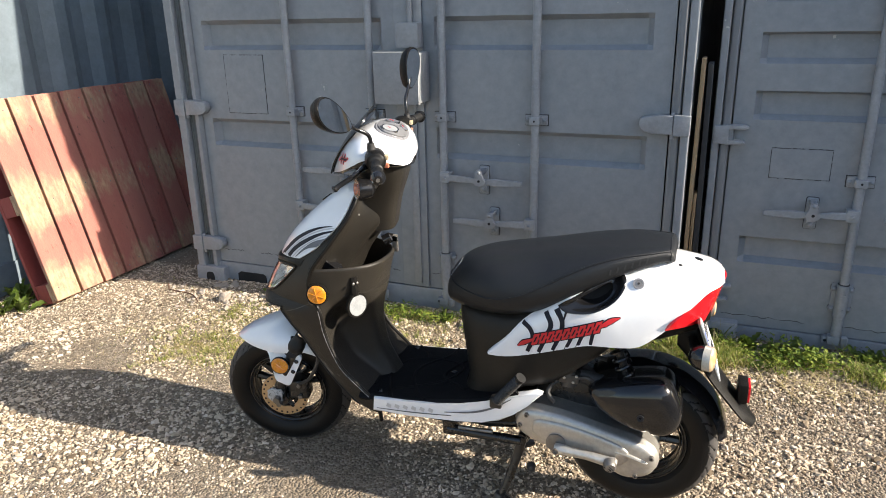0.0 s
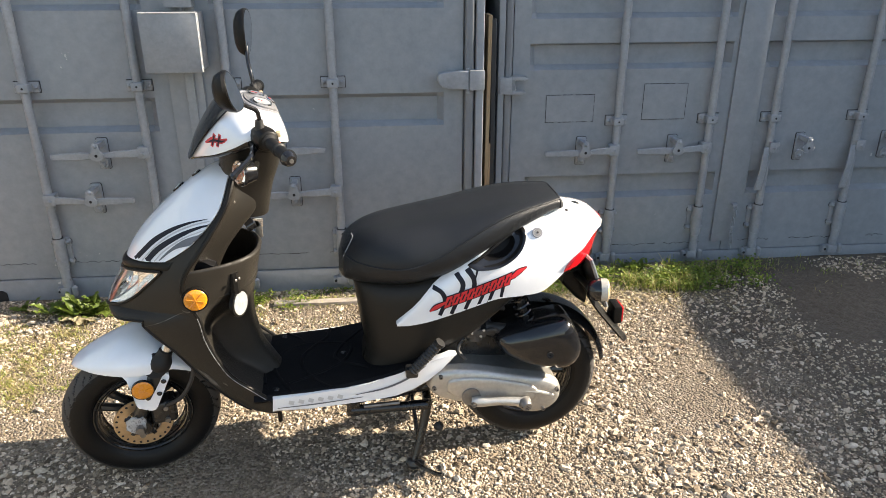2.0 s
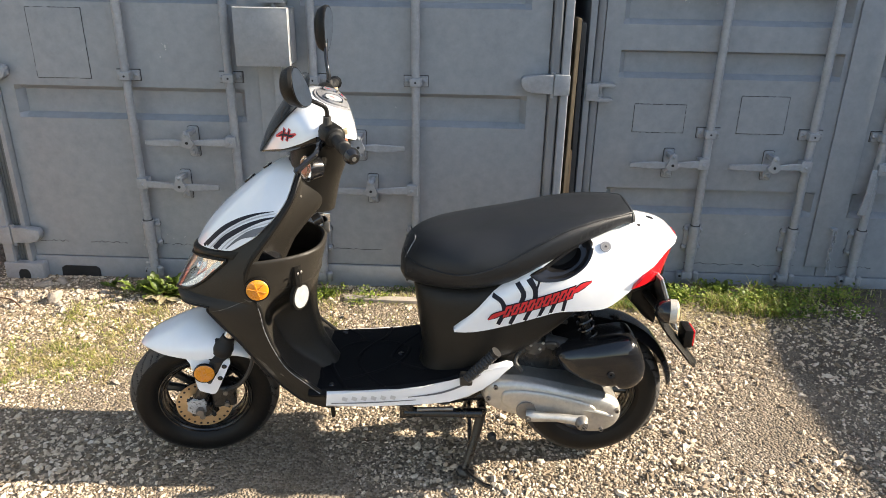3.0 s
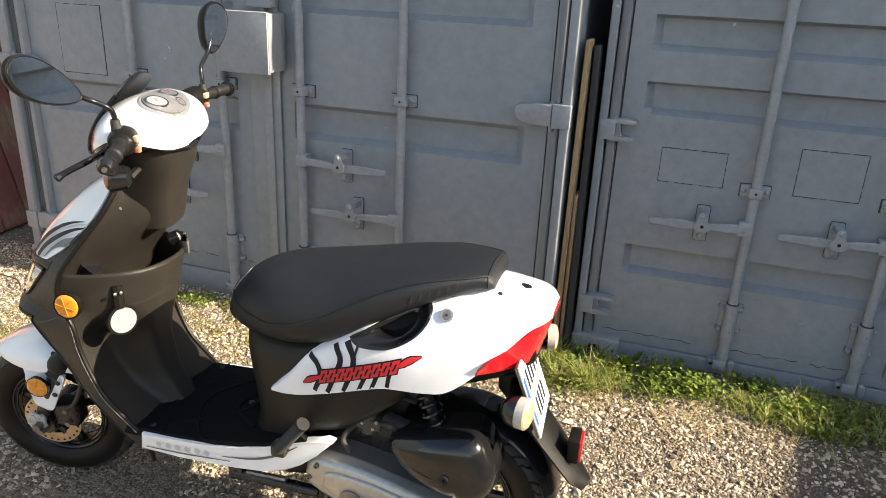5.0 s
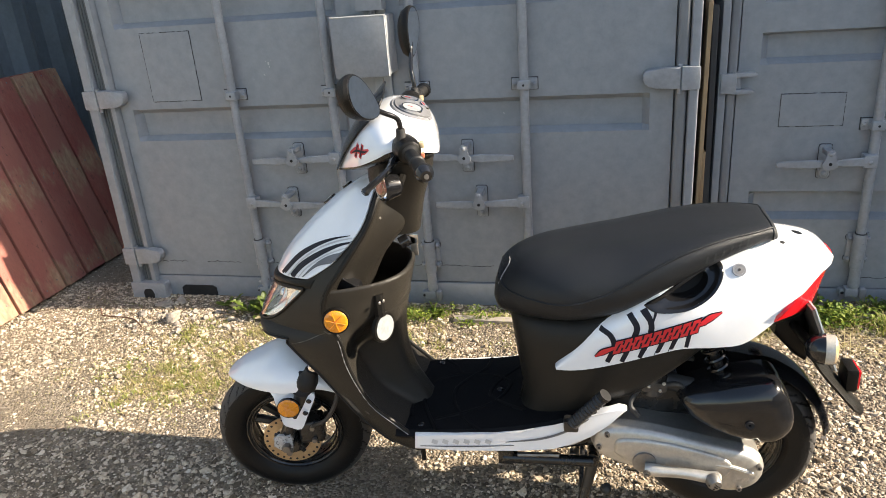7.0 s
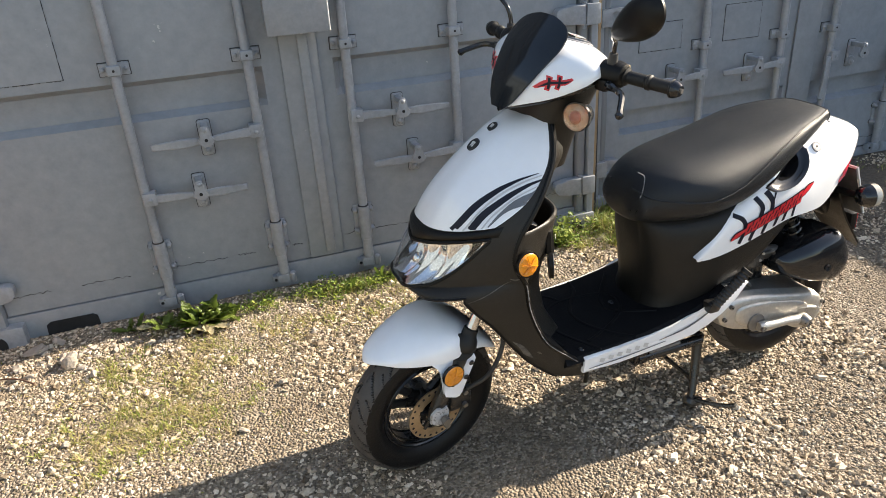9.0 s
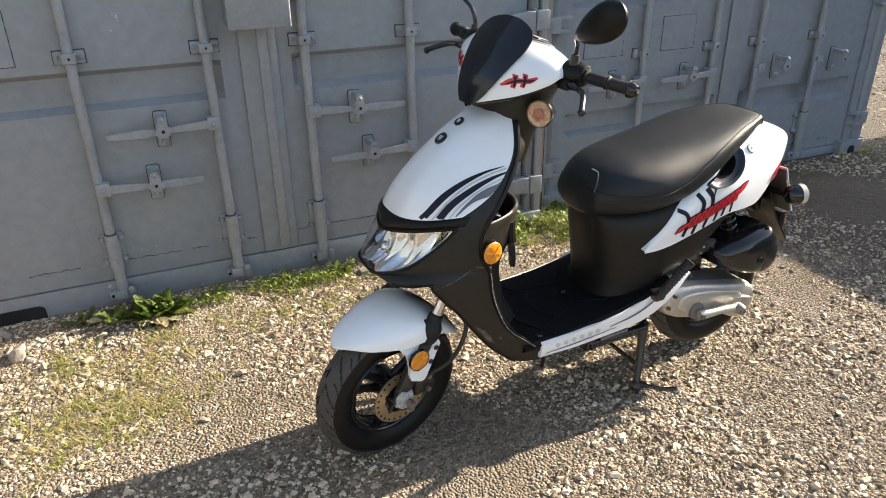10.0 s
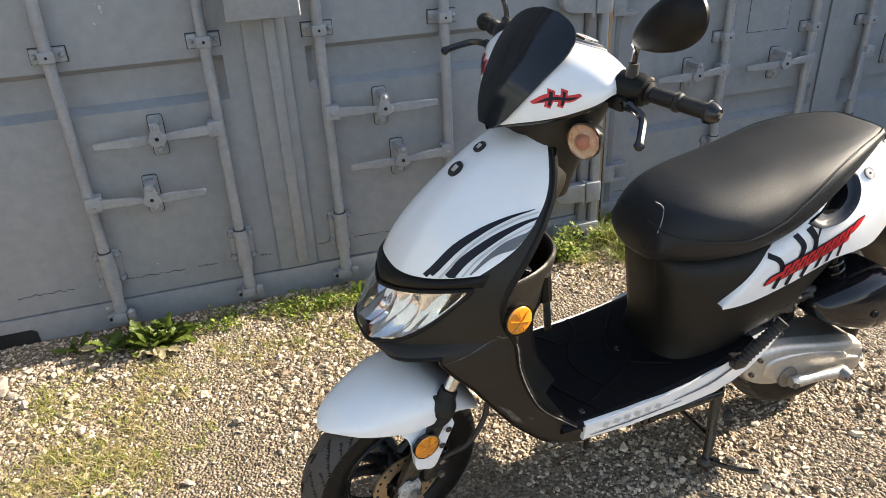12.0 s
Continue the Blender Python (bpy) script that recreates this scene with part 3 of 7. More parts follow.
    for (bx, hz, side, reach, pivot, hang) in levers:
        locking_bar(root, bx, y + 0.016, top - 0.06, bracket_z, hz, side, reach, pivot, hang)
    return root


TOP = 2.56
B_FOOT = 0.054
A = container(-0.03, 2.385, 0.0, TOP, [(0.712, 0.845), (1.168, 1.302), (1.63, 1.76), (2.09, 2.22)], (0.153, 2.228), (1.1, 1.345), 0.185, 0.894, (0.2, 0.897, 1.6, 2.3), 6.0,
              "blue-grey painted steel shipping container with closed cargo doors",
              [(0.638, 0.455, 1, 0.34, 0.818, False), (1.053, 0.64, -1, 0.36, 0.872, False), (1.388, 0.64, 1, 0.36, 1.565, False), (1.79, 0.458, -1, 0.35, 1.611, False)], True, 0.02, 0.098)
B = container(2.462, 4.615, 0.13, TOP, [(0.33, 0.44), (0.905, 1.014), (1.113, 1.226), (1.33, 1.44), (1.9, 2.01), (2.11, 2.22)], (2.603, 4.435), (3.485, 3.64), 0.13, 0.688, (0.2, 0.85, 1.55, 2.25), 6.0,
              "blue-grey painted shipping container standing slightly further back",
              [(2.995, 0.565, -1, 0.32, 2.847, False), (3.413, 0.565, -1, 0.33, 3.261, False), (3.703, 0.56, 1, 0.2, 3.86, True), (4.11, 0.56, 1, 0.2, 4.27, True)], False, 0.011, B_FOOT)


def side_container():
    """The long ribbed side of the container across the gap."""
    root = thing("shipping_container", pose(0, 0, 0), "blue-grey container seen along its ribbed side", "container", "shipping containers")
    pts, y = [], -4.2
    while y < 5.0:
        pts += [(-0.86, y), (-0.86, y + 0.07), (-0.895, y + 0.135), (-0.895, y + 0.205)]
        y += 0.27
    pts += [(-1.0, y), (-1.0, -4.2)]
    part("side_wall", prism(pts, "z", 0.12, TOP - 0.1), M["corrugated"], root, smooth=False)
    part("bottom_rail", box(-1.01, -0.85, -4.2, 5.0, -0.02, 0.14, 0.006), M["corrugated"], root)
    part("top_rail", box(-0.98, -0.84, -4.2, 5.0, TOP - 0.11, TOP, 0.006), M["corrugated"], root)
    part("body", box(-3.2, -1.01, -4.2, 5.0, 0.02, TOP - 0.02), M["corrugated"], root)


side_container()
# unseen block, added only to throw the shadow on the yard's right
wall = finish("wall_east", box(6.9, 7.3, -9.0, 0.37, 0, 2.05), M["corrugated"], smooth=False)
tagged(wall, "plain unseen stand-in for what shades the right of the yard", "wall", kind="structure")


# ---- scooter: x to its rear, y to its right, z up, from the ground under the front axle ----
STEER_FOOT, STEER_AXIS = Vector((0.06, 0, 0.2)), Vector((0.44, 0, 0.898)).normalized()
STEER = Matrix.Translation(STEER_FOOT) @ Matrix.Rotation(radians(13), 4, STEER_AXIS) @ Matrix.Translation(-STEER_FOOT)


def steered(bm):
    bm.transform(STEER)
    return bm


def oval(x, zb, zt, hw, n=2.6, count=28, flat=1.0):
    """A rounded-square ring across the scooter at x."""
    out = []
    zc, hz = (zb + zt) / 2, (zt - zb) / 2
    for k in range(count):
        a = 2 * math.pi * k / count
        c, s = math.cos(a), math.sin(a)
        out.append(Vector((x, hw * math.copysign(abs(c) ** (2 / n), c), zc + hz * math.copysign(abs(s) ** (2 / n), s))))
    return out


def sheet(fn, nu, nv, thick=0.0, keep=None, closed=False):
    """A surface from fn(a, b), a and b from 0 to 1; thick: metres of thickness laid inwards along the normals."""
    bm = bmesh.new()
    v = [[bm.verts.new(fn(i / nu, j / nv)) for j in range(nv + 1)] for i in range(nu + 1)]
    for i in range(nu):
        for j in range(nv):
            if keep is None or keep((i + 0.5) / nu, (j + 0.5) / nv):
                bm.faces.new((v[i][j], v[i + 1][j], v[i + 1][j + 1], v[i][j + 1]))
    loose = [x for x in bm.verts if not x.link_faces]
    bmesh.ops.delete(bm, geom=loose, context="VERTS")
    if thick:
        bm.normal_update()
        bmesh.ops.solidify(bm, geom=list(bm.faces), thickness=thick)
    return bm


def revolve(profile, centre, segs, bump=None):
    """Turns a profile of (side, radius) points round the axle through centre; bump(i, j) is added to the radius."""
    rings = []
    for i in range(segs):
        a = 2 * math.pi * i / segs
        rings.append([(centre[0] + (r + (bump(i, j) if bump else 0)) * math.cos(a), centre[1] + s, centre[2] + (r + (bump(i, j) if bump else 0)) * math.sin(a)) for j, (s, r) in enumerate(profile)])
    bm = bmesh.new()
    rows = [[bm.verts.new(p) for p in r] for r in rings]
    n = len(profile)
    for i in range(segs):
        for j in range(n):
            q = (j + 1) % n
            bm.faces.new((rows[i][j], rows[i][q], rows[(i + 1) % segs][q], rows[(i + 1) % segs][j]))
    return bm


def projected(target, outlines, side, lift=0.0016):
    """Thin flat shapes of (x, z) points laid on a panel's flank. side -1: left, 1: right. Each outline is a strip: pairs of edge points."""
    from mathutils.bvhtree import BVHTree
    tree = BVHTree.FromPolygons([v.co for v in target.data.vertices], [list(p.vertices) for p in target.data.polygons])
    bm = bmesh.new()
    def drop(p):
        hit = tree.ray_cast(Vector((p[0], side * 0.6, p[1])), Vector((0, -side, 0)))
        if hit[0] is None:
            near = tree.find_nearest(Vector((p[0], side * 0.16, p[1])))
            return near[0] + Vector((0, side * lift, 0))
        return hit[0] + Vector((0, side * lift, 0))
    for lo, hi in outlines:
        rows = []
        for a, b in zip(lo, hi):
            rows.append([bm.verts.new(drop((a[0] + (b[0] - a[0]) * f, a[1] + (b[1] - a[1]) * f))) for f in (0, 0.5, 1)])
        for r0, r1 in zip(rows, rows[1:]):
            for i in range(2):
                bm.faces.new((r0[i], r0[i + 1], r1[i + 1], r1[i]))
    return bm


def ribbon(points, widths, n=12):
    """A strip along a smooth line, as pairs of edge points for projected()."""
    c = spline(points, n)
    w = np.interp(np.linspace(0, 1, n), np.linspace(0, 1, len(widths)), widths)
    d = np.gradient(c, axis=0)
    nrm = np.stack([-d[:, 1], d[:, 0]], 1) / np.maximum(np.linalg.norm(d, axis=1), 1e-9)[:, None]
    return [tuple(p) for p in c - nrm * w[:, None] / 2], [tuple(p) for p in c + nrm * w[:, None] / 2]


# the front shield's shape, by height
SHIELD_FRONT = curve_at([(0.17, 0.37), (0.2, 0.305), (0.235, 0.232), (0.29, 0.168), (0.36, 0.1), (0.43, 0.048), (0.48, 0.008), (0.503, -0.03), (0.53, -0.027), (0.597, 0.008), (0.63, 0.03), (0.655, 0.043), (0.695, 0.067), (0.743, 0.109), (0.814, 0.19), (0.86, 0.26), (0.878, 0.312)])
SHIELD_BACK = curve_at([(0.17, 0.392), (0.25, 0.388), (0.293, 0.345), (0.348, 0.285), (0.4, 0.255), (0.466, 0.232), (0.53, 0.222), (0.57, 0.2), (0.609, 0.195), (0.655, 0.212), (0.693, 0.24), (0.745, 0.278), (0.803, 0.314), (0.878, 0.335)])
SHIELD_HALF = curve_at([(0.17, 0.13), (0.2, 0.158), (0.3, 0.165), (0.4, 0.167), (0.5, 0.17), (0.6, 0.173), (0.68, 0.172), (0.74, 0.158), (0.8, 0.13), (0.85, 0.098), (0.878, 0.07)])


SIDE_FRONT = curve_at([(0.17, 0.38), (0.21, 0.362), (0.226, 0.33), (0.243, 0.303), (0.296, 0.246), (0.337, 0.213), (0.385, 0.178), (0.426, 0.149), (0.447, 0.13), (0.478, 0.104), (0.51, 0.08), (0.533, 0.06)])


def shield(z, s, off=0.0):
    def raw(z, s):
        f, b = SHIELD_FRONT(z), SHIELD_BACK(z)
        w = max(0.0, min(1.0, (0.535 - z) / 0.035))
        k = 2.7 + 6.3 * w
        f += w * ((SIDE_FRONT(z) - 0.257 * b) / 0.743 - f) if z < 0.535 else 0.0
        return Vector((f + (b - f) * abs(s) ** k, SHIELD_HALF(z) * s, z))
    p = raw(z, s)
    if off:
        e = 0.004
        n = (raw(z, min(1, s + e)) - raw(z, max(-1, s - e))).cross(raw(min(0.878, z + e), s) - raw(max(0.17, z - e), s)).normalized()
        if n.x > 0 and abs(n.y) < 0.95 or n.y * s < -0.5:
            n = -n
        p = p + n * off
    return p


def lamp_low(s):
    return 0.53 + 0.116 * (abs(s) / 0.86) ** 4.6


def lamp_high(s):
    return 0.618 + 0.03 * (abs(s) / 0.86)


NOSE_WIDE = curve_at([(0.655, 0.84), (0.67, 0.885), (0.685, 0.92), (0.7, 0.945), (0.735, 0.968), (0.78, 0.98), (0.872, 0.97)])


def nose_low(s):
    return 0.66 + 0.016 * (abs(s) / 0.9) ** 4


def build_front(root):
    def dark(a, b):
        return shield(0.226 + a * 0.652, 2 * b - 1)
    def not_lamp(a, b):
        z, s = 0.226 + a * 0.652, 2 * b - 1
        if abs(s) < 0.86 and z < 0.513 + 0.004 * abs(s):
            return False
        return not (abs(s) < 0.86 and lamp_low(s) < z < lamp_high(s))
    fairing = part("front_fairing", sheet(dark, 250, 170, 0.004, not_lamp), M["faded_plastic"], root, "matt dark brown-black plastic front fairing, scuffed")
    def white(a, b):
        zc = 0.66 + 0.212 * a
        s = (2 * b - 1) * NOSE_WIDE(zc)
        return shield(zc + (nose_low(s) - 0.66) * (1 - a), s, 0.0045)
    nose = part("nose_panel", sheet(white, 60, 60, 0.004), M["white_paint"], root, "glossy white nose panel with dark swoosh stripes")
    def lip(a, b):
        s = (2 * b - 1) * 0.9
        lo, hi = lamp_high(s) + 0.003, nose_low(s) - 0.0015
        return shield(lo + (hi - lo) * a, s, 0.001 + 0.008 * math.sin(a * math.pi) ** 0.7 * (1 - (abs(s) / 0.9) ** 8))
    part("nose_lip", sheet(lip, 10, 48, 0.003), M["black_plastic"], fairing)
    for side in (-1, 1):
        part("arch_edge", tube([shield(z, side * 0.862, 0.0) for z in np.linspace(0.23, 0.512, 40)], 0.0035, 6), M["black_plastic"], fairing)
    part("arch_edge", tube([shield(0.513 + 0.004 * abs(s), s, 0.0) for s in np.linspace(-0.862, 0.862, 50)], 0.0035, 6), M["black_plastic"], fairing)
    # headlight
    edge = [shield(lamp_low(0.86 * k / 40), 0.86 * k / 40, 0.002) for k in range(-40, 41)]
    part("lamp_trim", tube(edge, 0.0038, 6), M["black_plastic"], fairing)
    part("lamp_trim", tube([shield(lamp_high(0.86 * k / 40), 0.86 * k / 40, 0.002) for k in range(-40, 41)], 0.0038, 6), M["black_plastic"], fairing)
    lens = part("headlight", sheet(lambda a, b: shield(lamp_low((2 * b - 1) * 0.86) + (lamp_high((2 * b - 1) * 0.86) - lamp_low((2 * b - 1) * 0.86)) * a, (2 * b - 1) * 0.86, 0.003), 8, 40, 0.003), M["clear_lens"], root, "clear wrap-around headlight lens")
    lens.visible_shadow = False
    def bowl(a, b):
        s = (2 * b - 1) * 0.85
        z = lamp_low(s) + (lamp_high(s) - lamp_low(s)) * a
        p = shield(z, s)
        d = math.sin(a * math.pi) ** 0.6 * (1 - (abs(s) / 0.85) ** 4)
        fl = 0.0075 * math.sin(abs(s) * 17 + 2.4 * a + 0.4) + 0.0035 * math.sin(abs(s) * 39 - 4.0 * a)
        return p + Vector((0.012 + 0.04 * d + fl, -0.012 * s, 0.0))
    part("lamp_reflector", sheet(bowl, 20, 90), M["chrome"], lens, "faceted chrome headlight bowl")
    part("bulb_cover", dome((0.03, 0.0, 0.568), (-1, 0, 0.3), 0.014, 0.012), M["chrome"], lens)
    # swoosh stripes on both flanks of the nose
    stripes = [ribbon([(0.082, 0.667), (0.132, 0.714), (0.18, 0.744), (0.228, 0.764), (0.275, 0.776)], [0.0105, 0.011, 0.0085, 0.0045, 0.0008], 24),
               ribbon([(0.115, 0.67), (0.148, 0.702), (0.198, 0.733), (0.245, 0.754), (0.286, 0.766)], [0.0125, 0.012, 0.010, 0.006, 0.002], 24)]
    grey = [ribbon([(0.101, 0.668), (0.143, 0.709), (0.19, 0.74), (0.238, 0.7605), (0.28, 0.772)], [0.003, 0.003, 0.003, 0.003, 0.002], 24),
            ribbon([(0.136, 0.673), (0.163, 0.699), (0.208, 0.7285), (0.255, 0.7485), (0.284, 0.757)], [0.0025, 0.003, 0.003, 0.002, 0.001], 24)]
    wedge = [([tuple(p) for p in spline([(0.15, 0.676), (0.19, 0.705), (0.23, 0.7175), (0.268, 0.7265)], 14)], [tuple(p) for p in spline([(0.148, 0.677), (0.178, 0.7045), (0.219, 0.7305), (0.281, 0.75)], 14)])]
    for side in (-1, 1):
        for one in stripes:
            part("swoosh_decal", projected(nose, [one], side), M["black_decal"], nose, smooth=False)
        for one in grey:
            part("swoosh_decal", projected(nose, [one], side, 0.0018), M["silver_decal"], nose, smooth=False)
        part("swoosh_decal", projected(nose, wedge, side, 0.0016), M["grey_decal"], nose, smooth=False)
    for z, r in ((0.812, 0.017), (0.846, 0.013)):
        c = shield(z, 0.0, 0.005)
        n = (shield(z, 0.0, 0.02) - shield(z, 0.0, 0.0)).normalized()
        b = disc_ring(c, n, 0, r, 0.003, 24)
        badge = part("badge", b, M["gloss_black"], nose, "small round black badge")
        for k in (-1, 0, 1):
            o = Vector((0.0, 0.005 * k * r / 0.017, 0)) + n * 0.0035
            part("badge_bar", tube([c + o + Vector((0.006, 0, 0.006)) * (r / 0.017) * 0.8, c + o - Vector((0.006, 0, 0.006)) * (r / 0.017) * 0.8], 0.0011, 6), M["silver_decal"], badge)
    # scuffs
    for pts, ws in (([(0.2, 0.372), (0.222, 0.352), (0.236, 0.33), (0.252, 0.312)], [0.002, 0.011, 0.014, 0.003]), ([(0.262, 0.33), (0.272, 0.322)], [0.006, 0.003]), ([(0.19, 0.55), (0.202, 0.545), (0.212, 0.548)], [0.002, 0.005, 0.002])):
        part("scuff", projected(fairing, [ribbon(pts, ws, 9)], -1, 0.001), M["scuffed"], fairing, "scraped grey patch", smooth=False)
    for side in (-1, 1):
        part("panel_seam", projected(fairing, [ribbon([(0.085, 0.501), (0.135, 0.517), (0.192, 0.544)], [0.0008, 0.002, 0.0012], 16)], side, 0.0008), M["scuffed"], fairing, smooth=False)
    for side in (-1, 1):
        # thin pale line of uneven width down each rear edge
        pale_line = [shield(z, side * 1.0, 0.0) + Vector((0.003, side * 0.0055, 0)) for z in np.linspace(0.27, 0.53, 30)]
        part("worn_edge", tube(pale_line, [0.0004 + 0.0011 * abs(math.sin(k * 1.7)) for k in range(30)], 6), M["grey_ring"], fairing, "thin pale line along the fairing edge")
        part("shield_edge", tube([shield(0.2 + 0.66 * k / 40, side * 1.0, 0.0) + Vector((0.004, 0, 0)) for k in range(41)], 0.006, 8), M["black_plastic"], fairing)


POCKET_OUT = curve_at([(0.27, 0.405), (0.32, 0.375), (0.36, 0.353), (0.4, 0.343), (0.45, 0.335), (0.5, 0.337), (0.55, 0.347), (0.6, 0.36), (0.645, 0.372)])
POCKET_WIDE = curve_at([(0.27, 0.26), (0.36, 0.34), (0.45, 0.4), (0.5, 0.5), (0.55, 0.68), (0.6, 0.86), (0.645, 0.97)])


def inner(z, s, inset=0.0):
    e, c, w = SHIELD_BACK(z) + 0.002, POCKET_OUT(z), POCKET_WIDE(z)
    k = math.exp(-(abs(s) / w) ** 5)
    r = max(0.0, min(1.0, (z - 0.47) / 0.13))
    k += (max(0.0, 1 - abs(s) ** 2.6) ** 0.75 - k) * r * r * (3 - 2 * r)
    return Vector((e + (c - e) * k - inset, SHIELD_HALF(z) * 0.985 * s * (1 - inset * 1.2), z))


def build_inner_shield(root):
    def face(a, b):
        s = 2 * b - 1
        if a <= 0.8:
            return inner(0.275 + 0.37 * a / 0.8, s)
        k = (a - 0.8) / 0.2
        i = min(5, int(k * 9))
        if i < 5:
            t = math.pi * (i + 0.5) / 5
            return inner(0.645, s, 0.007 * (1 - math.cos(t))) + Vector((0, 0, 0.008 * math.sin(t)))
        p = inner(0.645, s, 0.018)
        return Vector((p.x, p.y, 0.645 - 0.08 * min(1.0, (k - 0.55) / 0.45)))
    ob = part("inner_leg_shield", sheet(face, 15 * 3, 48), M["faded_plastic"], root, "dark plastic inner leg shield with an open storage pocket")
    part("pocket_floor", sheet(lambda a, b: Vector((0.21 + (inner(0.645, 2 * b - 1, 0.018).x - 0.21) * a, inner(0.645, 2 * b - 1, 0.018).y, 0.567)), 6, 30), M["black_plastic"], ob)
    c2 = curve_at([(0.56, 0.24), (0.66, 0.29), (0.72, 0.335), (0.78, 0.385), (0.87, 0.395)])
    def upper(a, b):
        s = 2 * b - 1
        top = 0.79 + 0.075 * min(1, (abs(s) / 0.9)) ** 2
        z = 0.56 + (top - 0.56) * a
        e = SHIELD_BACK(z) + 0.001
        k = 1 / (1 + (abs(s) / 0.62) ** 6)
        return Vector((e + (c2(z) - e) * k, SHIELD_HALF(z) * 0.975 * s, z))
    up = part("steering_cover", sheet(upper, 24, 36, 0.003), M["faded_plastic"], root, "dark plastic cover below the handlebar")
    for s in (-0.75, 0.75):
        part("screw", dome(upper(0.86, (s + 1) / 2), (1, s * 0.6, 0.2), 0.007, 0.003, 12, 3), M["steel"], up)
    # amber reflectors on the shield's flanks
    for side in (-1, 1):
        c = Vector((0.228, side * 0.178, 0.582))
        d = Vector((0.2, side, 0.05)).normalized()
        hold = part("side_reflector", disc_ring(c - d * 0.004, d, 0, 0.031, 0.006, 28), M["black_plastic"], root, "round amber side reflector in a black ring")
        part("reflector_lens", dome(c + d * 0.002, d, 0.0275, 0.005, 28), M["amber"], hold)
        for k in range(3):
            a = math.pi * k / 3
            e = d.orthogonal().normalized()
            o = d.cross(e)
            r = e * math.cos(a) + o * math.sin(a)
            part("lens_rib", tube([c + d * 0.007 - r * 0.024, c + d * 0.0085, c + d * 0.007 + r * 0.024], 0.0009, 5), M["amber"], hold)
    # a round paper holder on a small bracket
    c, d = Vector((0.318, -0.116, 0.537)), Vector((0.9, -0.4, 0.03)).normalized()
    hold = part("disc_holder", disc_ring(c, d, 0, 0.0365, 0.005, 32), M["black_plastic"], root, "round black holder with a white paper disc")
    part("paper_disc", disc_ring(c + d * 0.0055, d, 0, 0.0305, 0.001, 32), M["paper"], hold)
    br = tube([c + Vector((-0.004, 0, 0.03)), c + Vector((-0.006, 0.002, 0.085))], 0.013, 8)
    part("holder_bracket", br, M["black_plastic"], hold)
    for dx in (-0.006, 0.006):
        part("screw", dome(c + Vector((0.006 + dx * 0.5, -0.010 + dx, 0.07)), d, 0.0045, 0.002, 10, 3), M["steel"], hold)
    hook = prism([(0.205, 0.64), (0.215, 0.68), (0.235, 0.682), (0.245, 0.66), (0.275, 0.652), (0.278, 0.64)], "y", -0.135, -0.105, 0.004)
    part("bag_hook", hook, M["gloss_black"], root)
    key = part("ignition_lock", disc_ring((0.338, 0.07, 0.68), (0.8, 0.3, 0.4), 0, 0.016, 0.012, 18), M["gloss_black"], root)
    part("key", box(0.345, 0.375, 0.064, 0.068, 0.675, 0.7, 0.002), M["chrome"], key, "key left in the lock")
    part("key_fob", box(0.352, 0.37, 0.072, 0.08, 0.64, 0.675, 0.003), M["steel"], key)


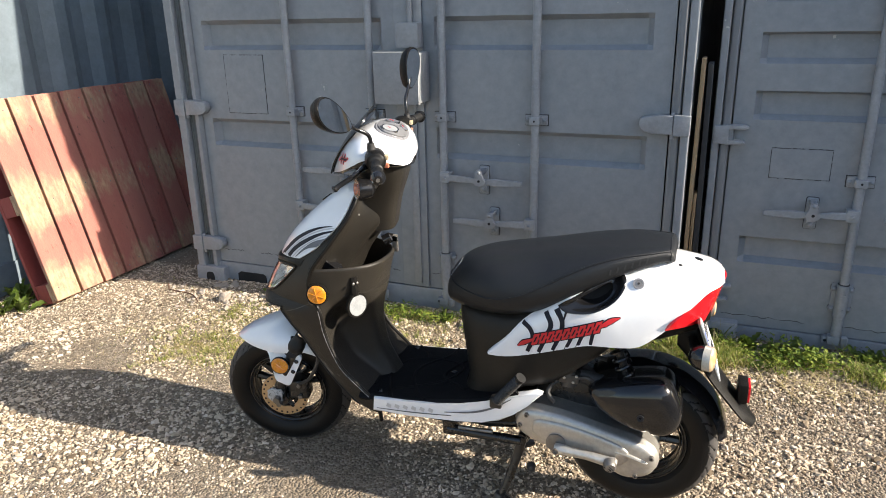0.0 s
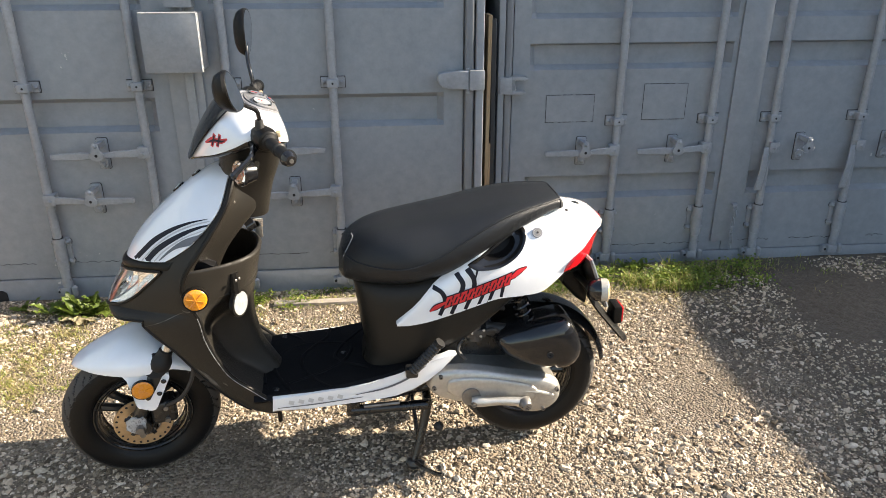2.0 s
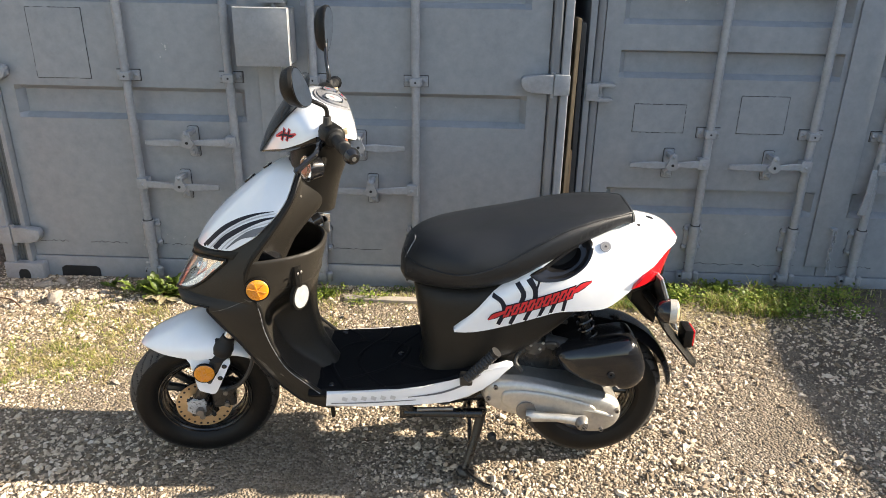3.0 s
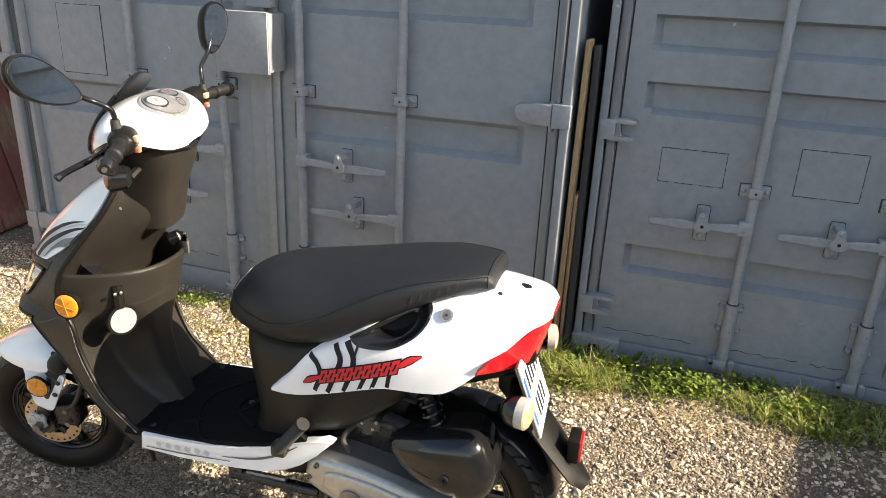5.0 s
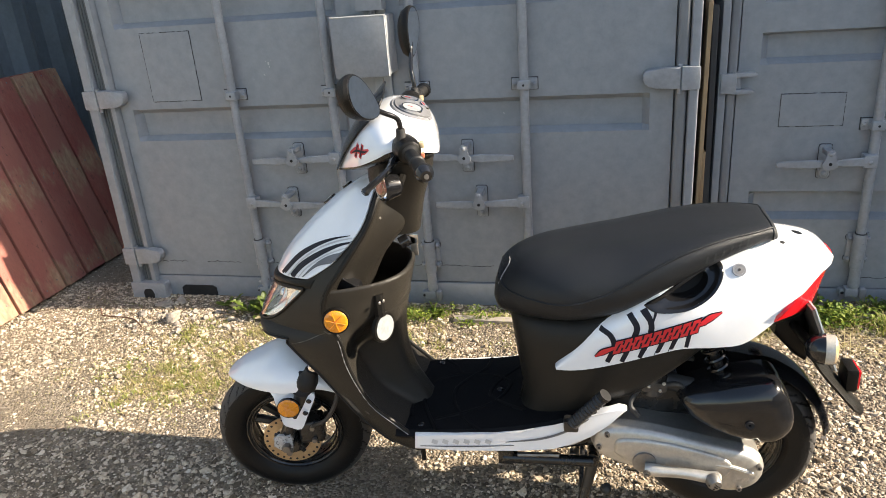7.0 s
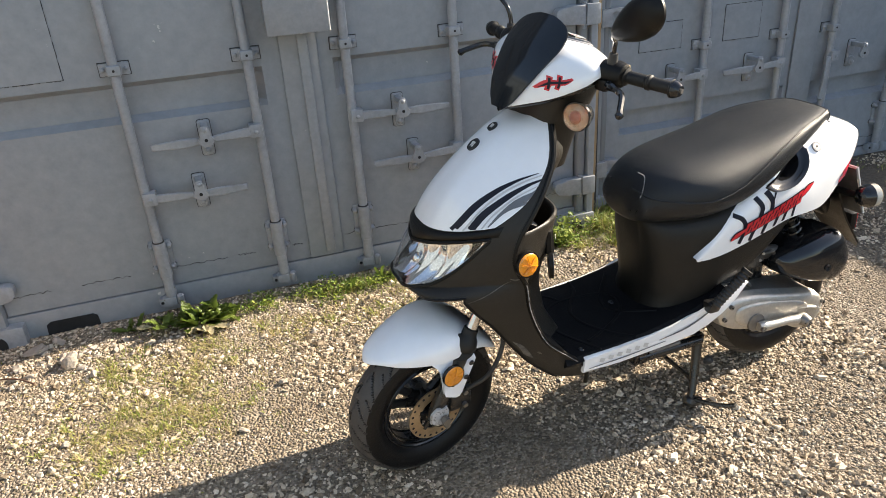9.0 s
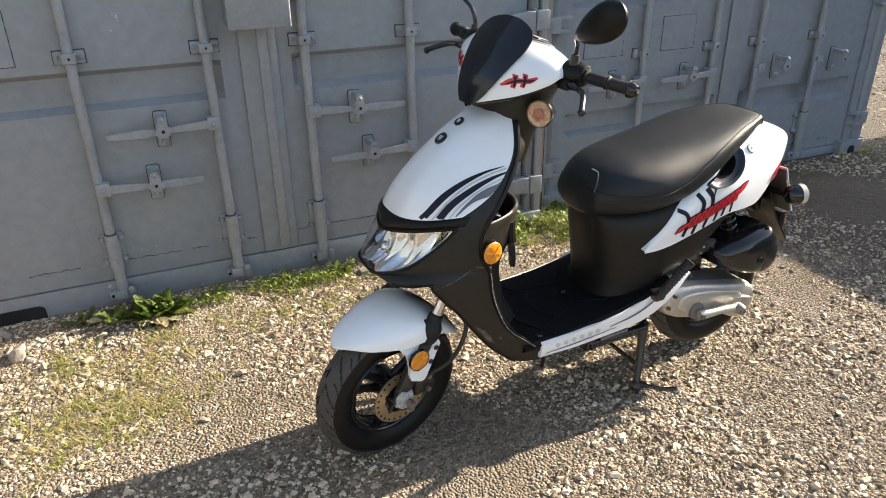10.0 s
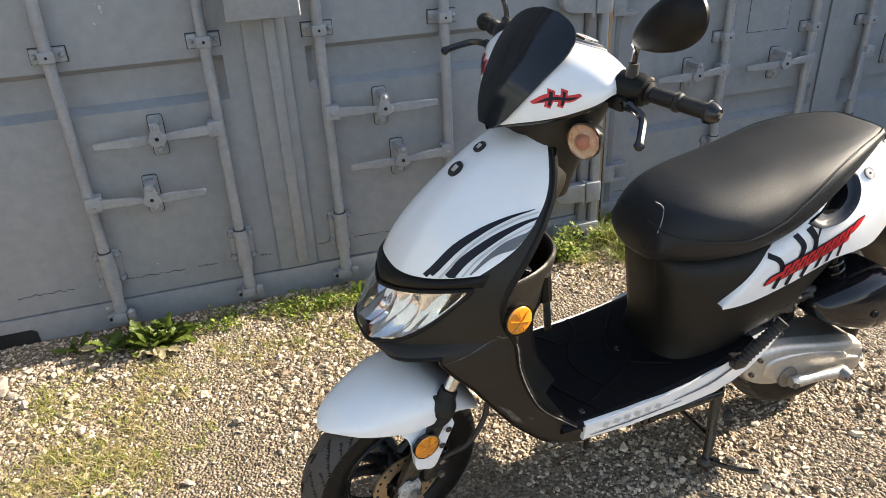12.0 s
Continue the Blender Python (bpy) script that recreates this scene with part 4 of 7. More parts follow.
def build_headset(root):
    st = [(0.228, 0.914, 0.905, 0.006), (0.24, 0.941, 0.914, 0.032), (0.26, 0.974, 0.926, 0.066), (0.28, 1.0, 0.938, 0.098), (0.302, 1.022, 0.953, 0.128), (0.331, 1.035, 0.972, 0.156),
          (0.36, 1.041, 0.986, 0.163), (0.39, 1.039, 0.984, 0.158), (0.42, 1.03, 0.975, 0.146), (0.44, 1.012, 0.966, 0.13), (0.452, 0.99, 0.957, 0.108), (0.459, 0.966, 0.95, 0.075), (0.461, 0.947, 0.944, 0.03)]
    dense = spline(st, 46)
    def ring(x, zt, zb, hw):
        return [Vector((x, hw * c, zb + (zt - zb) * s)) for c, s in ((math.copysign(abs(math.cos(a)) ** 0.92, math.cos(a)), math.sin(a) ** 0.9) for a in (math.pi * k / 30 for k in range(31)))]
    cover = part("headset_cover", loft([ring(*d) for d in dense], closed=False), M["white_paint"], root, "glossy white handlebar cover")
    # red and black emblem of plain strokes on each flank
    for side in (-1, 1):
        x0, z0 = 0.29, 0.974
        kx, kz = 0.52, 1.0
        def stroke(pts, ws, n=10):
            return ribbon([(x0 + kx * dx, z0 + kz * dz) for dx, dz in pts], [0.8 * w for w in ws], n)
        red = [stroke([(-0.044, -0.014), (-0.012, -0.001), (0.02, 0.003), (0.046, 0.012)], [0.004, 0.0125, 0.0125, 0.004]), stroke([(-0.02, -0.016), (-0.002, 0.012)], [0.007, 0.007], 4), stroke([(0.002, -0.012), (0.02, 0.016)], [0.007, 0.007], 4)]
        blk = [stroke([(-0.036, -0.0115), (-0.008, -0.0005), (0.02, 0.003), (0.038, 0.008)], [0.001, 0.0055, 0.0055, 0.001]), stroke([(-0.017, -0.013), (-0.005, 0.009)], [0.0032, 0.0032], 4), stroke([(0.005, -0.009), (0.017, 0.013)], [0.0032, 0.0032], 4)]
        part("emblem", steered(projected(cover, red, side)), M["red_decal"], cover, smooth=False)
        part("emblem", steered(projected(cover, blk, side, 0.0026)), M["black_decal"], cover, smooth=False)
    from mathutils.bvhtree import BVHTree
    skin = BVHTree.FromPolygons([v.co for v in cover.data.vertices], [list(p.vertices) for p in cover.data.polygons])
    cover.data.transform(STEER)
    def lower(x, zt, zb, hw):
        return [Vector((x, hw * 0.97 * math.cos(a), zb + 0.003 - (0.012 + 0.04 * min(1, (x - 0.23) / 0.12) * max(0.1, min(1, (0.462 - x) / 0.06))) * math.sin(a) ** 0.8)) for a in (math.pi * k / 20 for k in range(21))]
    part("headset_underside", steered(loft([lower(*d) for d in dense], closed=False)), M["gloss_black"], root, "black underside of the handlebar cover")
    # wind screen
    mid = spline([(0.223, 0.907), (0.249, 0.963), (0.283, 1.014), (0.315, 1.05), (0.352, 1.087)], 40)
    wide = curve_at([(0, 0.02), (0.1, 0.04), (0.3, 0.062), (0.55, 0.08), (0.75, 0.086), (0.88, 0.079), (0.96, 0.057), (1, 0.022)])
    def screen(a, b):
        p, s = mid[int(round(a * 39))], 2 * b - 1
        w = wide(a)
        return Vector((p[0] + 1.15 * (w * s) ** 2, w * s, p[1] - 1.3 * (w * s) ** 2))
    part("wind_screen", steered(sheet(screen, 39, 24, 0.004)), M["smoked"], root, "small dark smoked wind screen", angle=60)
    neck = spline([(0.345, 0.75, 0.055, 0.06), (0.355, 0.83, 0.062, 0.075), (0.366, 0.89, 0.072, 0.092), (0.374, 0.958, 0.078, 0.118)], 12)
    part("steering_neck", steered(loft([[Vector((x + hx * math.copysign(abs(math.cos(a)) ** 0.6, math.cos(a)), hy * math.copysign(abs(math.sin(a)) ** 0.6, math.sin(a)), z)) for a in (2 * math.pi * k / 28 for k in range(28))] for x, z, hx, hy in neck])), M["faded_plastic"], root, "black plastic steering neck")
    # dials
    n = Vector((0.5, 0, 0.87)).normalized()
    c0, c2 = 0.412, 1.0352
    def deck(dx, y, up=0.0):
        p = Vector((c0 + dx, y, c2 - 0.56 * dx))
        hit = skin.ray_cast(p + n * 0.1, -n)[0]
        return (hit or p) + n * up
    def oval_ring(k, up):
        return [deck(0.042 * k * math.cos(a), 0.079 * k * math.sin(a), up) for a in (2 * math.pi * i / 40 for i in range(40))]
    pan = part("gauge_panel", steered(loft([oval_ring(1.0, -0.003), oval_ring(1.0, 0.001), oval_ring(0.95, 0.0025)])), M["grey_ring"], root, "oval silver instrument panel")
    part("gauge_face", steered(loft([oval_ring(0.86, 0.001), oval_ring(0.85, 0.004), oval_ring(0.5, 0.004), oval_ring(0.1, 0.004)])), M["dial"], pan, "grey gauge face")
    for dx, dy, r in ((-0.004, -0.036, 0.0235), (-0.009, 0.033, 0.02), (0.021, 0.018, 0.0125)):
        tilt = skin.ray_cast(deck(dx, dy, 0.1), -n)[1] or n
        tilt = tilt if tilt.z > 0 else -tilt
        part("dial", steered(disc_ring(deck(dx, dy, 0.004), tilt, r * 0.88, r, 0.002, 24)), M["chrome"], pan)
        part("dial_glass", steered(disc_ring(deck(dx, dy, 0.004), tilt, 0, r * 0.87, 0.0015, 24)), M["paper"] if r > 0.02 else M["grey_decal"], pan)
        part("needle", steered(tube([deck(dx, dy, 0.006), deck(dx - r * 0.5, dy + r * 0.3, 0.006)], 0.0008, 5)), M["red_decal"], pan)
    for side in (-1, 1):
        bar = part("handlebar", steered(tube([(0.375, side * 0.1, 0.985), (0.392, side * 0.16, 0.992), (0.431, side * 0.3, 0.986)], 0.011, 12)), M["gloss_black"], root)
        pts, rad = [], []
        for k in range(37):
            f = k / 36
            pts.append((0.402 + 0.027 * f, side * (0.196 + 0.1 * f), 0.991 - 0.004 * f))
            rad.append(0.0126 + (0.001 if k % 2 else 0) + (0.0052 if k < 2 or k > 34 else 0.0025 if 17 <= k <= 19 else 0))
        part("grip", steered(tube(pts, rad, 18)), M["grip"], bar, "ribbed black rubber grip")
        part("bar_end", steered(tube([(0.4295, side * 0.297, 0.9867), (0.4305, side * 0.303, 0.9865), (0.4325, side * 0.312, 0.986)], [0.018, 0.017, 0.011], 16)), M["gloss_black"], bar)
        part("end_screw", steered(disc_ring((0.4328, side * 0.313, 0.986), (0.2, side, 0), 0, 0.005, 0.002, 8)), M["steel"], bar)
        sw = part("switch_block", steered(tube([(0.386, side * 0.142, 0.991), (0.388, side * 0.147, 0.991), (0.397, side * 0.178, 0.992), (0.401, side * 0.192, 0.991), (0.402, side * 0.197, 0.991)], [0.02, 0.027, 0.028, 0.024, 0.017], 18)), M["black_plastic"], bar)
        part("button", steered(box(0.42, 0.43, side * 0.172 - 0.008, side * 0.172 + 0.008, 0.994, 1.006, 0.002)), M["cream"], sw, "pale yellow push button")
        part("button", steered(box(0.418, 0.429, side * 0.172 - 0.006, side * 0.172 + 0.006, 0.972, 0.983, 0.002)), M["salmon"], sw, "small pale red push button")
        lev = spline([(0.372, side * 0.165, 0.975), (0.364, side * 0.2, 0.975), (0.354, side * 0.234, 0.971), (0.325, side * 0.262, 0.957), (0.309, side * 0.275, 0.947)], 18)
        part("brake_lever", steered(tube(lev, [0.009] * 5 + [0.0065] * 10 + [0.0075, 0.009, 0.006], 8)), M["gloss_black"], bar)
        part("lever_perch", steered(box(0.36, 0.4, side * 0.165 - 0.016, side * 0.165 + 0.016, 0.96, 0.985, 0.006)), M["black_plastic"], bar)
        # front indicators
        c = Vector((0.333, side * 0.134, 0.9))
        d = Vector((-0.93, side * 0.32, 0.06)).normalized()
        ind = part("front_indicator", steered(tube([c - d * 0.042, c - d * 0.034, c - d * 0.012, c - d * 0.004], [0.013, 0.024, 0.0295, 0.0305], 26)), M["gloss_black"], root, "round front indicator with a clear lens and an orange bulb")
        part("indicator_ring", steered(disc_ring(c - d * 0.003, d, 0.028, 0.032, 0.003, 28)), M["gloss_black"], ind)
        part("lamp_reflector", steered(dome(c - d * 0.002, d, 0.028, 0.003, 26, 3)), M["lamp_inner"], ind)
        part("indicator_bulb", steered(dome(c, d, 0.013, 0.009, 16)), M["salmon"], ind, "orange bulb")
        ln = part("indicator_lens", steered(dome(c, d, 0.0305, 0.014, 26, 7)), M["clear_lens"], ind, "clear bulging lens")
        ln.visible_shadow = False
        part("indicator_stalk", steered(tube([c - d * 0.036, c - d * 0.05 + Vector((0, -side * 0.05, 0.02))], 0.01, 8)), M["black_plastic"], ind)
    # mirrors
    for side, stem, mid_pt, axis_a, normal, la, lb in (
            (-1, [(0.386, -0.17, 1.014), (0.386, -0.171, 1.045), (0.379, -0.178, 1.062), (0.352, -0.2, 1.083)], (0.329, -0.276, 1.127), (-0.24, -0.82, 0.5), (0.94, -0.2, 0.12), 0.081, 0.035),
            (1, [(0.409, 0.195, 1.0), (0.409, 0.197, 1.03), (0.405, 0.21, 1.06), (0.406, 0.255, 1.085)], (0.411, 0.294, 1.136), (0.04, 0.42, 0.9), (0.945, -0.32, 0.03), 0.062, 0.04)):
        part_stem = part("mirror", steered(tube(spline(stem + [mid_pt], 20), 0.0052, 10)), M["gloss_black"], root, "rear-view mirror on a black stem")
        part("stem_boot", steered(tube([stem[0], tuple(stem[0][i] * 0.3 + stem[1][i] * 0.7 for i in range(3))], [0.011, 0.009], 12)), M["rubber"], part_stem)
        n = Vector(normal).normalized()
        a = (Vector(axis_a) - n * n.dot(Vector(axis_a))).normalized()
        b = n.cross(a)
        def rim(scale, depth):
            out = []
            for k in range(36):
                t = 2 * math.pi * k / 36
                wide_f = 1.0 + 0.3 * math.cos(t)
                out.append(Vector(mid_pt) + a * (la * scale * math.cos(t)) + b * (lb * scale * wide_f * math.sin(t) * 1.02) + n * depth)
            return out
        back = loft([rim(1.0, 0.006), rim(1.03, 0.0), rim(0.98, -0.008), rim(0.87, -0.018), rim(0.62, -0.026), rim(0.25, -0.03)])
        part("mirror_shell", steered(back), M["black_plastic"], part_stem)
        part("mirror_glass", steered(loft([rim(0.93, 0.0062), rim(0.93, 0.0072)])), M["mirror"], part_stem, "rear-view mirror glass")
        part("mirror_rim", steered(tube(rim(0.96, 0.0062) + rim(0.96, 0.0062)[:1], 0.001, 6, caps=False)), M["gloss_black"], part_stem)


def build_wheel(root, centre, front):
    hw, r = (0.043, 0.206) if front else (0.047, 0.206)
    grow = 1.0 if front else 1.01
    side_prof = [(-0.6 * hw, 0.128), (-0.85 * hw, 0.138), (-1.0 * hw, 0.158), (-0.99 * hw, 0.171), (-0.93 * hw, 0.181)]
    crown = [tuple(p) for p in spline([(-0.93 * hw, 0.181), (-0.84 * hw, 0.1885), (-0.72 * hw, 0.1945), (-0.56 * hw, 0.199), (-0.38 * hw, 0.2025), (-0.18 * hw, 0.205), (0.0, r)], 15)][1:]
    prof = side_prof + crown
    prof = [(a, b * grow) for a, b in prof + [(-a, b) for a, b in prof[-2::-1]]]
    first, last, segs = len(side_prof), len(prof) - 1, 420
    pitch = 2 * math.pi / 17
    def cut(i, j):
        """Whether a place on the tread lies in one of its slanted, hooked grooves; i counts round the wheel, j across it."""
        u = (j - last / 2) / (last / 2 - first + 1)
        if abs(u) > 1.0:
            return False
        th = (2 * math.pi * i / segs + (0.5 * pitch if u > 0 else 0.0)) % pitch / pitch
        u = abs(u)
        if 0.1 < u < 0.97 and abs((th - 0.1 - 0.95 * u + 0.5) % 1.0 - 0.5) < 0.045:
            return True
        if 0.5 < u < 0.97 and abs((th - 0.6 - 0.8 * u + 0.5) % 1.0 - 0.5) < 0.035:
            return True
        return 0.06 < u < 0.13 and 0.2 < th < 0.55
    fix = steered if front else (lambda b: b)
    tread = revolve(prof, centre, segs, lambda i, j: -0.0035 if cut(i, j) else 0.0)
    rows = len(prof)
    for k, f in enumerate(tread.faces):
        i, j = divmod(k, rows)
        f.material_index = 1 if first <= j < last - first and not cut(i + 0.5, j + 0.5) else 0
    wheel = part("front_wheel" if front else "rear_wheel", fix(tread), [M["tyre"], M["tread"]], root, "black tyre with a dusty tread on a black spoked wheel", angle=30)
    rim = [(-0.62 * hw, 0.131), (-0.66 * hw, 0.124), (-0.5 * hw, 0.117), (0.5 * hw, 0.117), (0.66 * hw, 0.124), (0.62 * hw, 0.131), (0.4 * hw, 0.134), (-0.4 * hw, 0.134)]
    part("rim", fix(revolve(rim, centre, 64)), M["wheel_black"], wheel)
    for side in (-1, 1):
        for y, rr, thick in ((0.64, 0.127, 0.0032), (0.56, 0.1185, 0.0026), (0.42, 0.111, 0.0024)):
            ring = [Vector(centre) + Vector((rr * math.cos(a), side * y * hw, rr * math.sin(a))) for a in (2 * math.pi * i / 56 for i in range(57))]
            part("rim_lip", fix(tube(ring, thick, 6, caps=False)), M["gloss_black"], wheel)
    for k in range(3):
        a0 = 2 * math.pi * k / 3 + (0.5 if front else 0.2)
        for da in (-0.24, 0.24):
            d0 = Vector((math.cos(a0 + da * 1.6), 0, math.sin(a0 + da * 1.6)))
            d1 = Vector((math.cos(a0 + da), 0, math.sin(a0 + da)))
            part("spoke", fix(tube([Vector(centre) + d0 * 0.03, Vector(centre) + d1 * 0.075, Vector(centre) + d1 * 0.12], [0.014, 0.011, 0.013], 8)), M["wheel_black"], wheel)
    part("hub", fix(disc_ring(centre, (0, 1, 0), 0, 0.036, 0.045, 24)), M["wheel_black"], wheel)
    part("axle", fix(tube([Vector(centre) + Vector((0, -0.115, 0)), Vector(centre) + Vector((0, 0.115, 0))], 0.008, 10)), M["steel"], wheel)
    if front:
        c = Vector(centre) + Vector((0, -0.058, 0))
        disc = part("brake_disc", steered(disc_ring(c, (0, 1, 0), 0.046, 0.076, 0.002, 48)), M["disc"], wheel, "bronze-toned drilled brake disc")
        for k in range(24):
            a = 2 * math.pi * k / 24
            part("disc_hole", steered(disc_ring(c + Vector((0.068 * math.cos(a), 0, 0.068 * math.sin(a))), (0, 1, 0), 0, 0.0035, 0.0026, 8)), M["dark"], disc)
        for k in range(5):
            a = 2 * math.pi * k / 5
            part("disc_arm", steered(tube([c + Vector((0.02 * math.cos(a), 0.002, 0.02 * math.sin(a))), c + Vector((0.05 * math.cos(a + 0.2), 0.001, 0.05 * math.sin(a + 0.2)))], 0.007, 6)), M["wheel_black"], disc)
        part("hub_cap", steered(tube([c, c + Vector((0, -0.03, 0))], [0.03, 0.022], 14)), M["wheel_black"], wheel)


def build_fork(root):
    for side in (-1, 1):
        foot = Vector((-0.006, side * 0.09, 0.205))
        d = STEER_AXIS
        leg = part("fork_leg", steered(tube([foot - d * 0.02, foot + d * 0.06, foot + d * 0.19, foot + d * 0.2], [0.02, 0.019, 0.022, 0.018], 14)), M["wheel_black"], root, "black telescopic fork leg")
        part("fork_boot", steered(tube([foot + d * 0.172, foot + d * 0.18, foot + d * 0.192, foot + d * 0.206, foot + d * 0.216, foot + d * 0.222, foot + d * 0.234, foot + d * 0.236], [0.02, 0.027, 0.0295, 0.027, 0.021, 0.0185, 0.0175, 0.015], 16)), M["grip"], leg)
        part("stanchion", steered(tube([foot + d * 0.23, foot + d * 0.4], 0.0135, 14)), M["chrome"], leg, "bright fork stanchion")
    part("fork_bridge", steered(tube([(0.15, -0.105, 0.56), (0.15, 0.105, 0.56)], 0.02, 10)), M["wheel_black"], root)
    cal = box(0.03, 0.095, -0.1, -0.045, 0.185, 0.255, 0.012, 3)
    c = part("brake_caliper", steered(cal), M["wheel_black"], root, "dirty black brake caliper")
    for z in (0.2, 0.24):
        part("caliper_bolt", steered(disc_ring((0.07, -0.103, z), (0, 1, 0), 0, 0.007, 0.006, 6)), M["steel"], c)
    part("axle_plate", steered(prism([(-0.036, 0.196), (-0.03, 0.21), (-0.033, 0.222), (-0.016, 0.234), (-0.002, 0.226), (0.012, 0.23), (0.018, 0.212), (0.01, 0.2), (0.014, 0.188), (-0.004, 0.184), (-0.014, 0.178), (-0.022, 0.19)], "y", -0.114, -0.106, 0.003)), M["flaking"], c, "flaking silver axle carrier")
    part("axle_nut", steered(disc_ring((0.0, -0.125, 0.2), (0, 1, 0), 0, 0.011, 0.008, 6)), M["steel"], c)
    hose = spline([(0.075, -0.105, 0.25), (0.12, -0.13, 0.29), (0.155, -0.135, 0.36), (0.16, -0.125, 0.44), (0.175, -0.1, 0.52)], 20)
    part("brake_hose", steered(tube(hose, 0.0055, 8)), M["rubber"], c)
    part("speedo_cable", steered(tube(spline([(0.03, 0.1, 0.21), (0.1, 0.13, 0.3), (0.16, 0.12, 0.45), (0.19, 0.09, 0.55)], 16), 0.004, 6)), M["rubber"], root)
    # mudguard
    ridge_z = curve_at([(-0.146, 0.364), (-0.14, 0.371), (-0.125, 0.381), (-0.1, 0.396), (-0.055, 0.416), (-0.015, 0.43), (0.03, 0.438), (0.06, 0.435), (0.09, 0.421), (0.13, 0.393), (0.165, 0.358)])
    skirt_z = curve_at([(-0.146, 0.364), (-0.125, 0.371), (-0.085, 0.366), (-0.04, 0.362), (0.0, 0.36), (0.06, 0.362), (0.1, 0.364), (0.13, 0.352), (0.165, 0.33)])
    half_w = curve_at([(-0.146, 0.004), (-0.143, 0.012), (-0.136, 0.026), (-0.122, 0.043), (-0.1, 0.061), (-0.07, 0.078), (-0.03, 0.094), (0.02, 0.107), (0.1, 0.106), (0.165, 0.094)])
    def guard(a, b):
        x = -0.146 + 0.311 * a ** 1.25
        ph = (2 * b - 1) * math.pi / 2
        s, c = math.sin(ph), math.cos(ph)
        return Vector((x, half_w(x) * math.copysign(abs(s) ** 0.92, s), skirt_z(x) + (ridge_z(x) - skirt_z(x)) * abs(c) ** 0.92))
    mg = part("front_mudguard", steered(sheet(guard, 60, 40, 0.003)), M["white_paint"], root, "glossy white front mudguard")
    leg_out = [tuple(p) for p in spline([(-0.05, 0.372), (-0.018, 0.362), (-0.006, 0.342), (-0.001, 0.31), (0.002, 0.28), (0.007, 0.264)], 16)] + [(0.036, 0.249), (0.046, 0.25), (0.053, 0.258), (0.095, 0.344), (0.094, 0.352), (0.066, 0.366), (0.05, 0.382), (0.045, 0.402), (0.0, 0.41), (-0.04, 0.4)]
    for side in (-1, 1):
        y = side * 0.113
        pl = prism(leg_out, "y", y - 0.004, y + 0.004, 0.002)
        for v in pl.verts:
            v.co.y -= side * (max(0, v.co.z - 0.34) * 0.75 + max(0, -v.co.x) * 0.3)
        lg = part("mudguard_leg", steered(pl), M["white_paint"], mg)
        part("fork_pocket", steered(dome((0.064, side * 0.0985, 0.379), (-0.25, side, 0.45), 0.034, 0.007, 24, 4)), M["dark"], mg, "dark opening round the fork")
        c = Vector((0.026, side * 0.1215, 0.324))
        d = Vector((0, side, 0.04)).normalized()
        rf = part("fork_reflector", steered(disc_ring(c - d * 0.003, d, 0, 0.0285, 0.004, 28)), M["gloss_black"], root, "round amber reflector on the mudguard")
        part("reflector_lens", steered(dome(c + d * 0.001, d, 0.0265, 0.004, 28)), M["amber"], rf)
        for k in range(3):
            a = math.pi * k / 3 + 0.3
            r = Vector((math.cos(a), 0, math.sin(a)))
            part("lens_rib", steered(tube([c + d * 0.004 - r * 0.024, c + d * 0.0055, c + d * 0.004 + r * 0.024], 0.0009, 5)), M["amber"], rf)
        for x, z in ((0.079, 0.338), (0.064, 0.301)):
            part("mudguard_bolt", steered(dome((x, side * 0.117, z), (0, side, 0), 0.007, 0.004, 12, 3)), M["gloss_black"], lg)


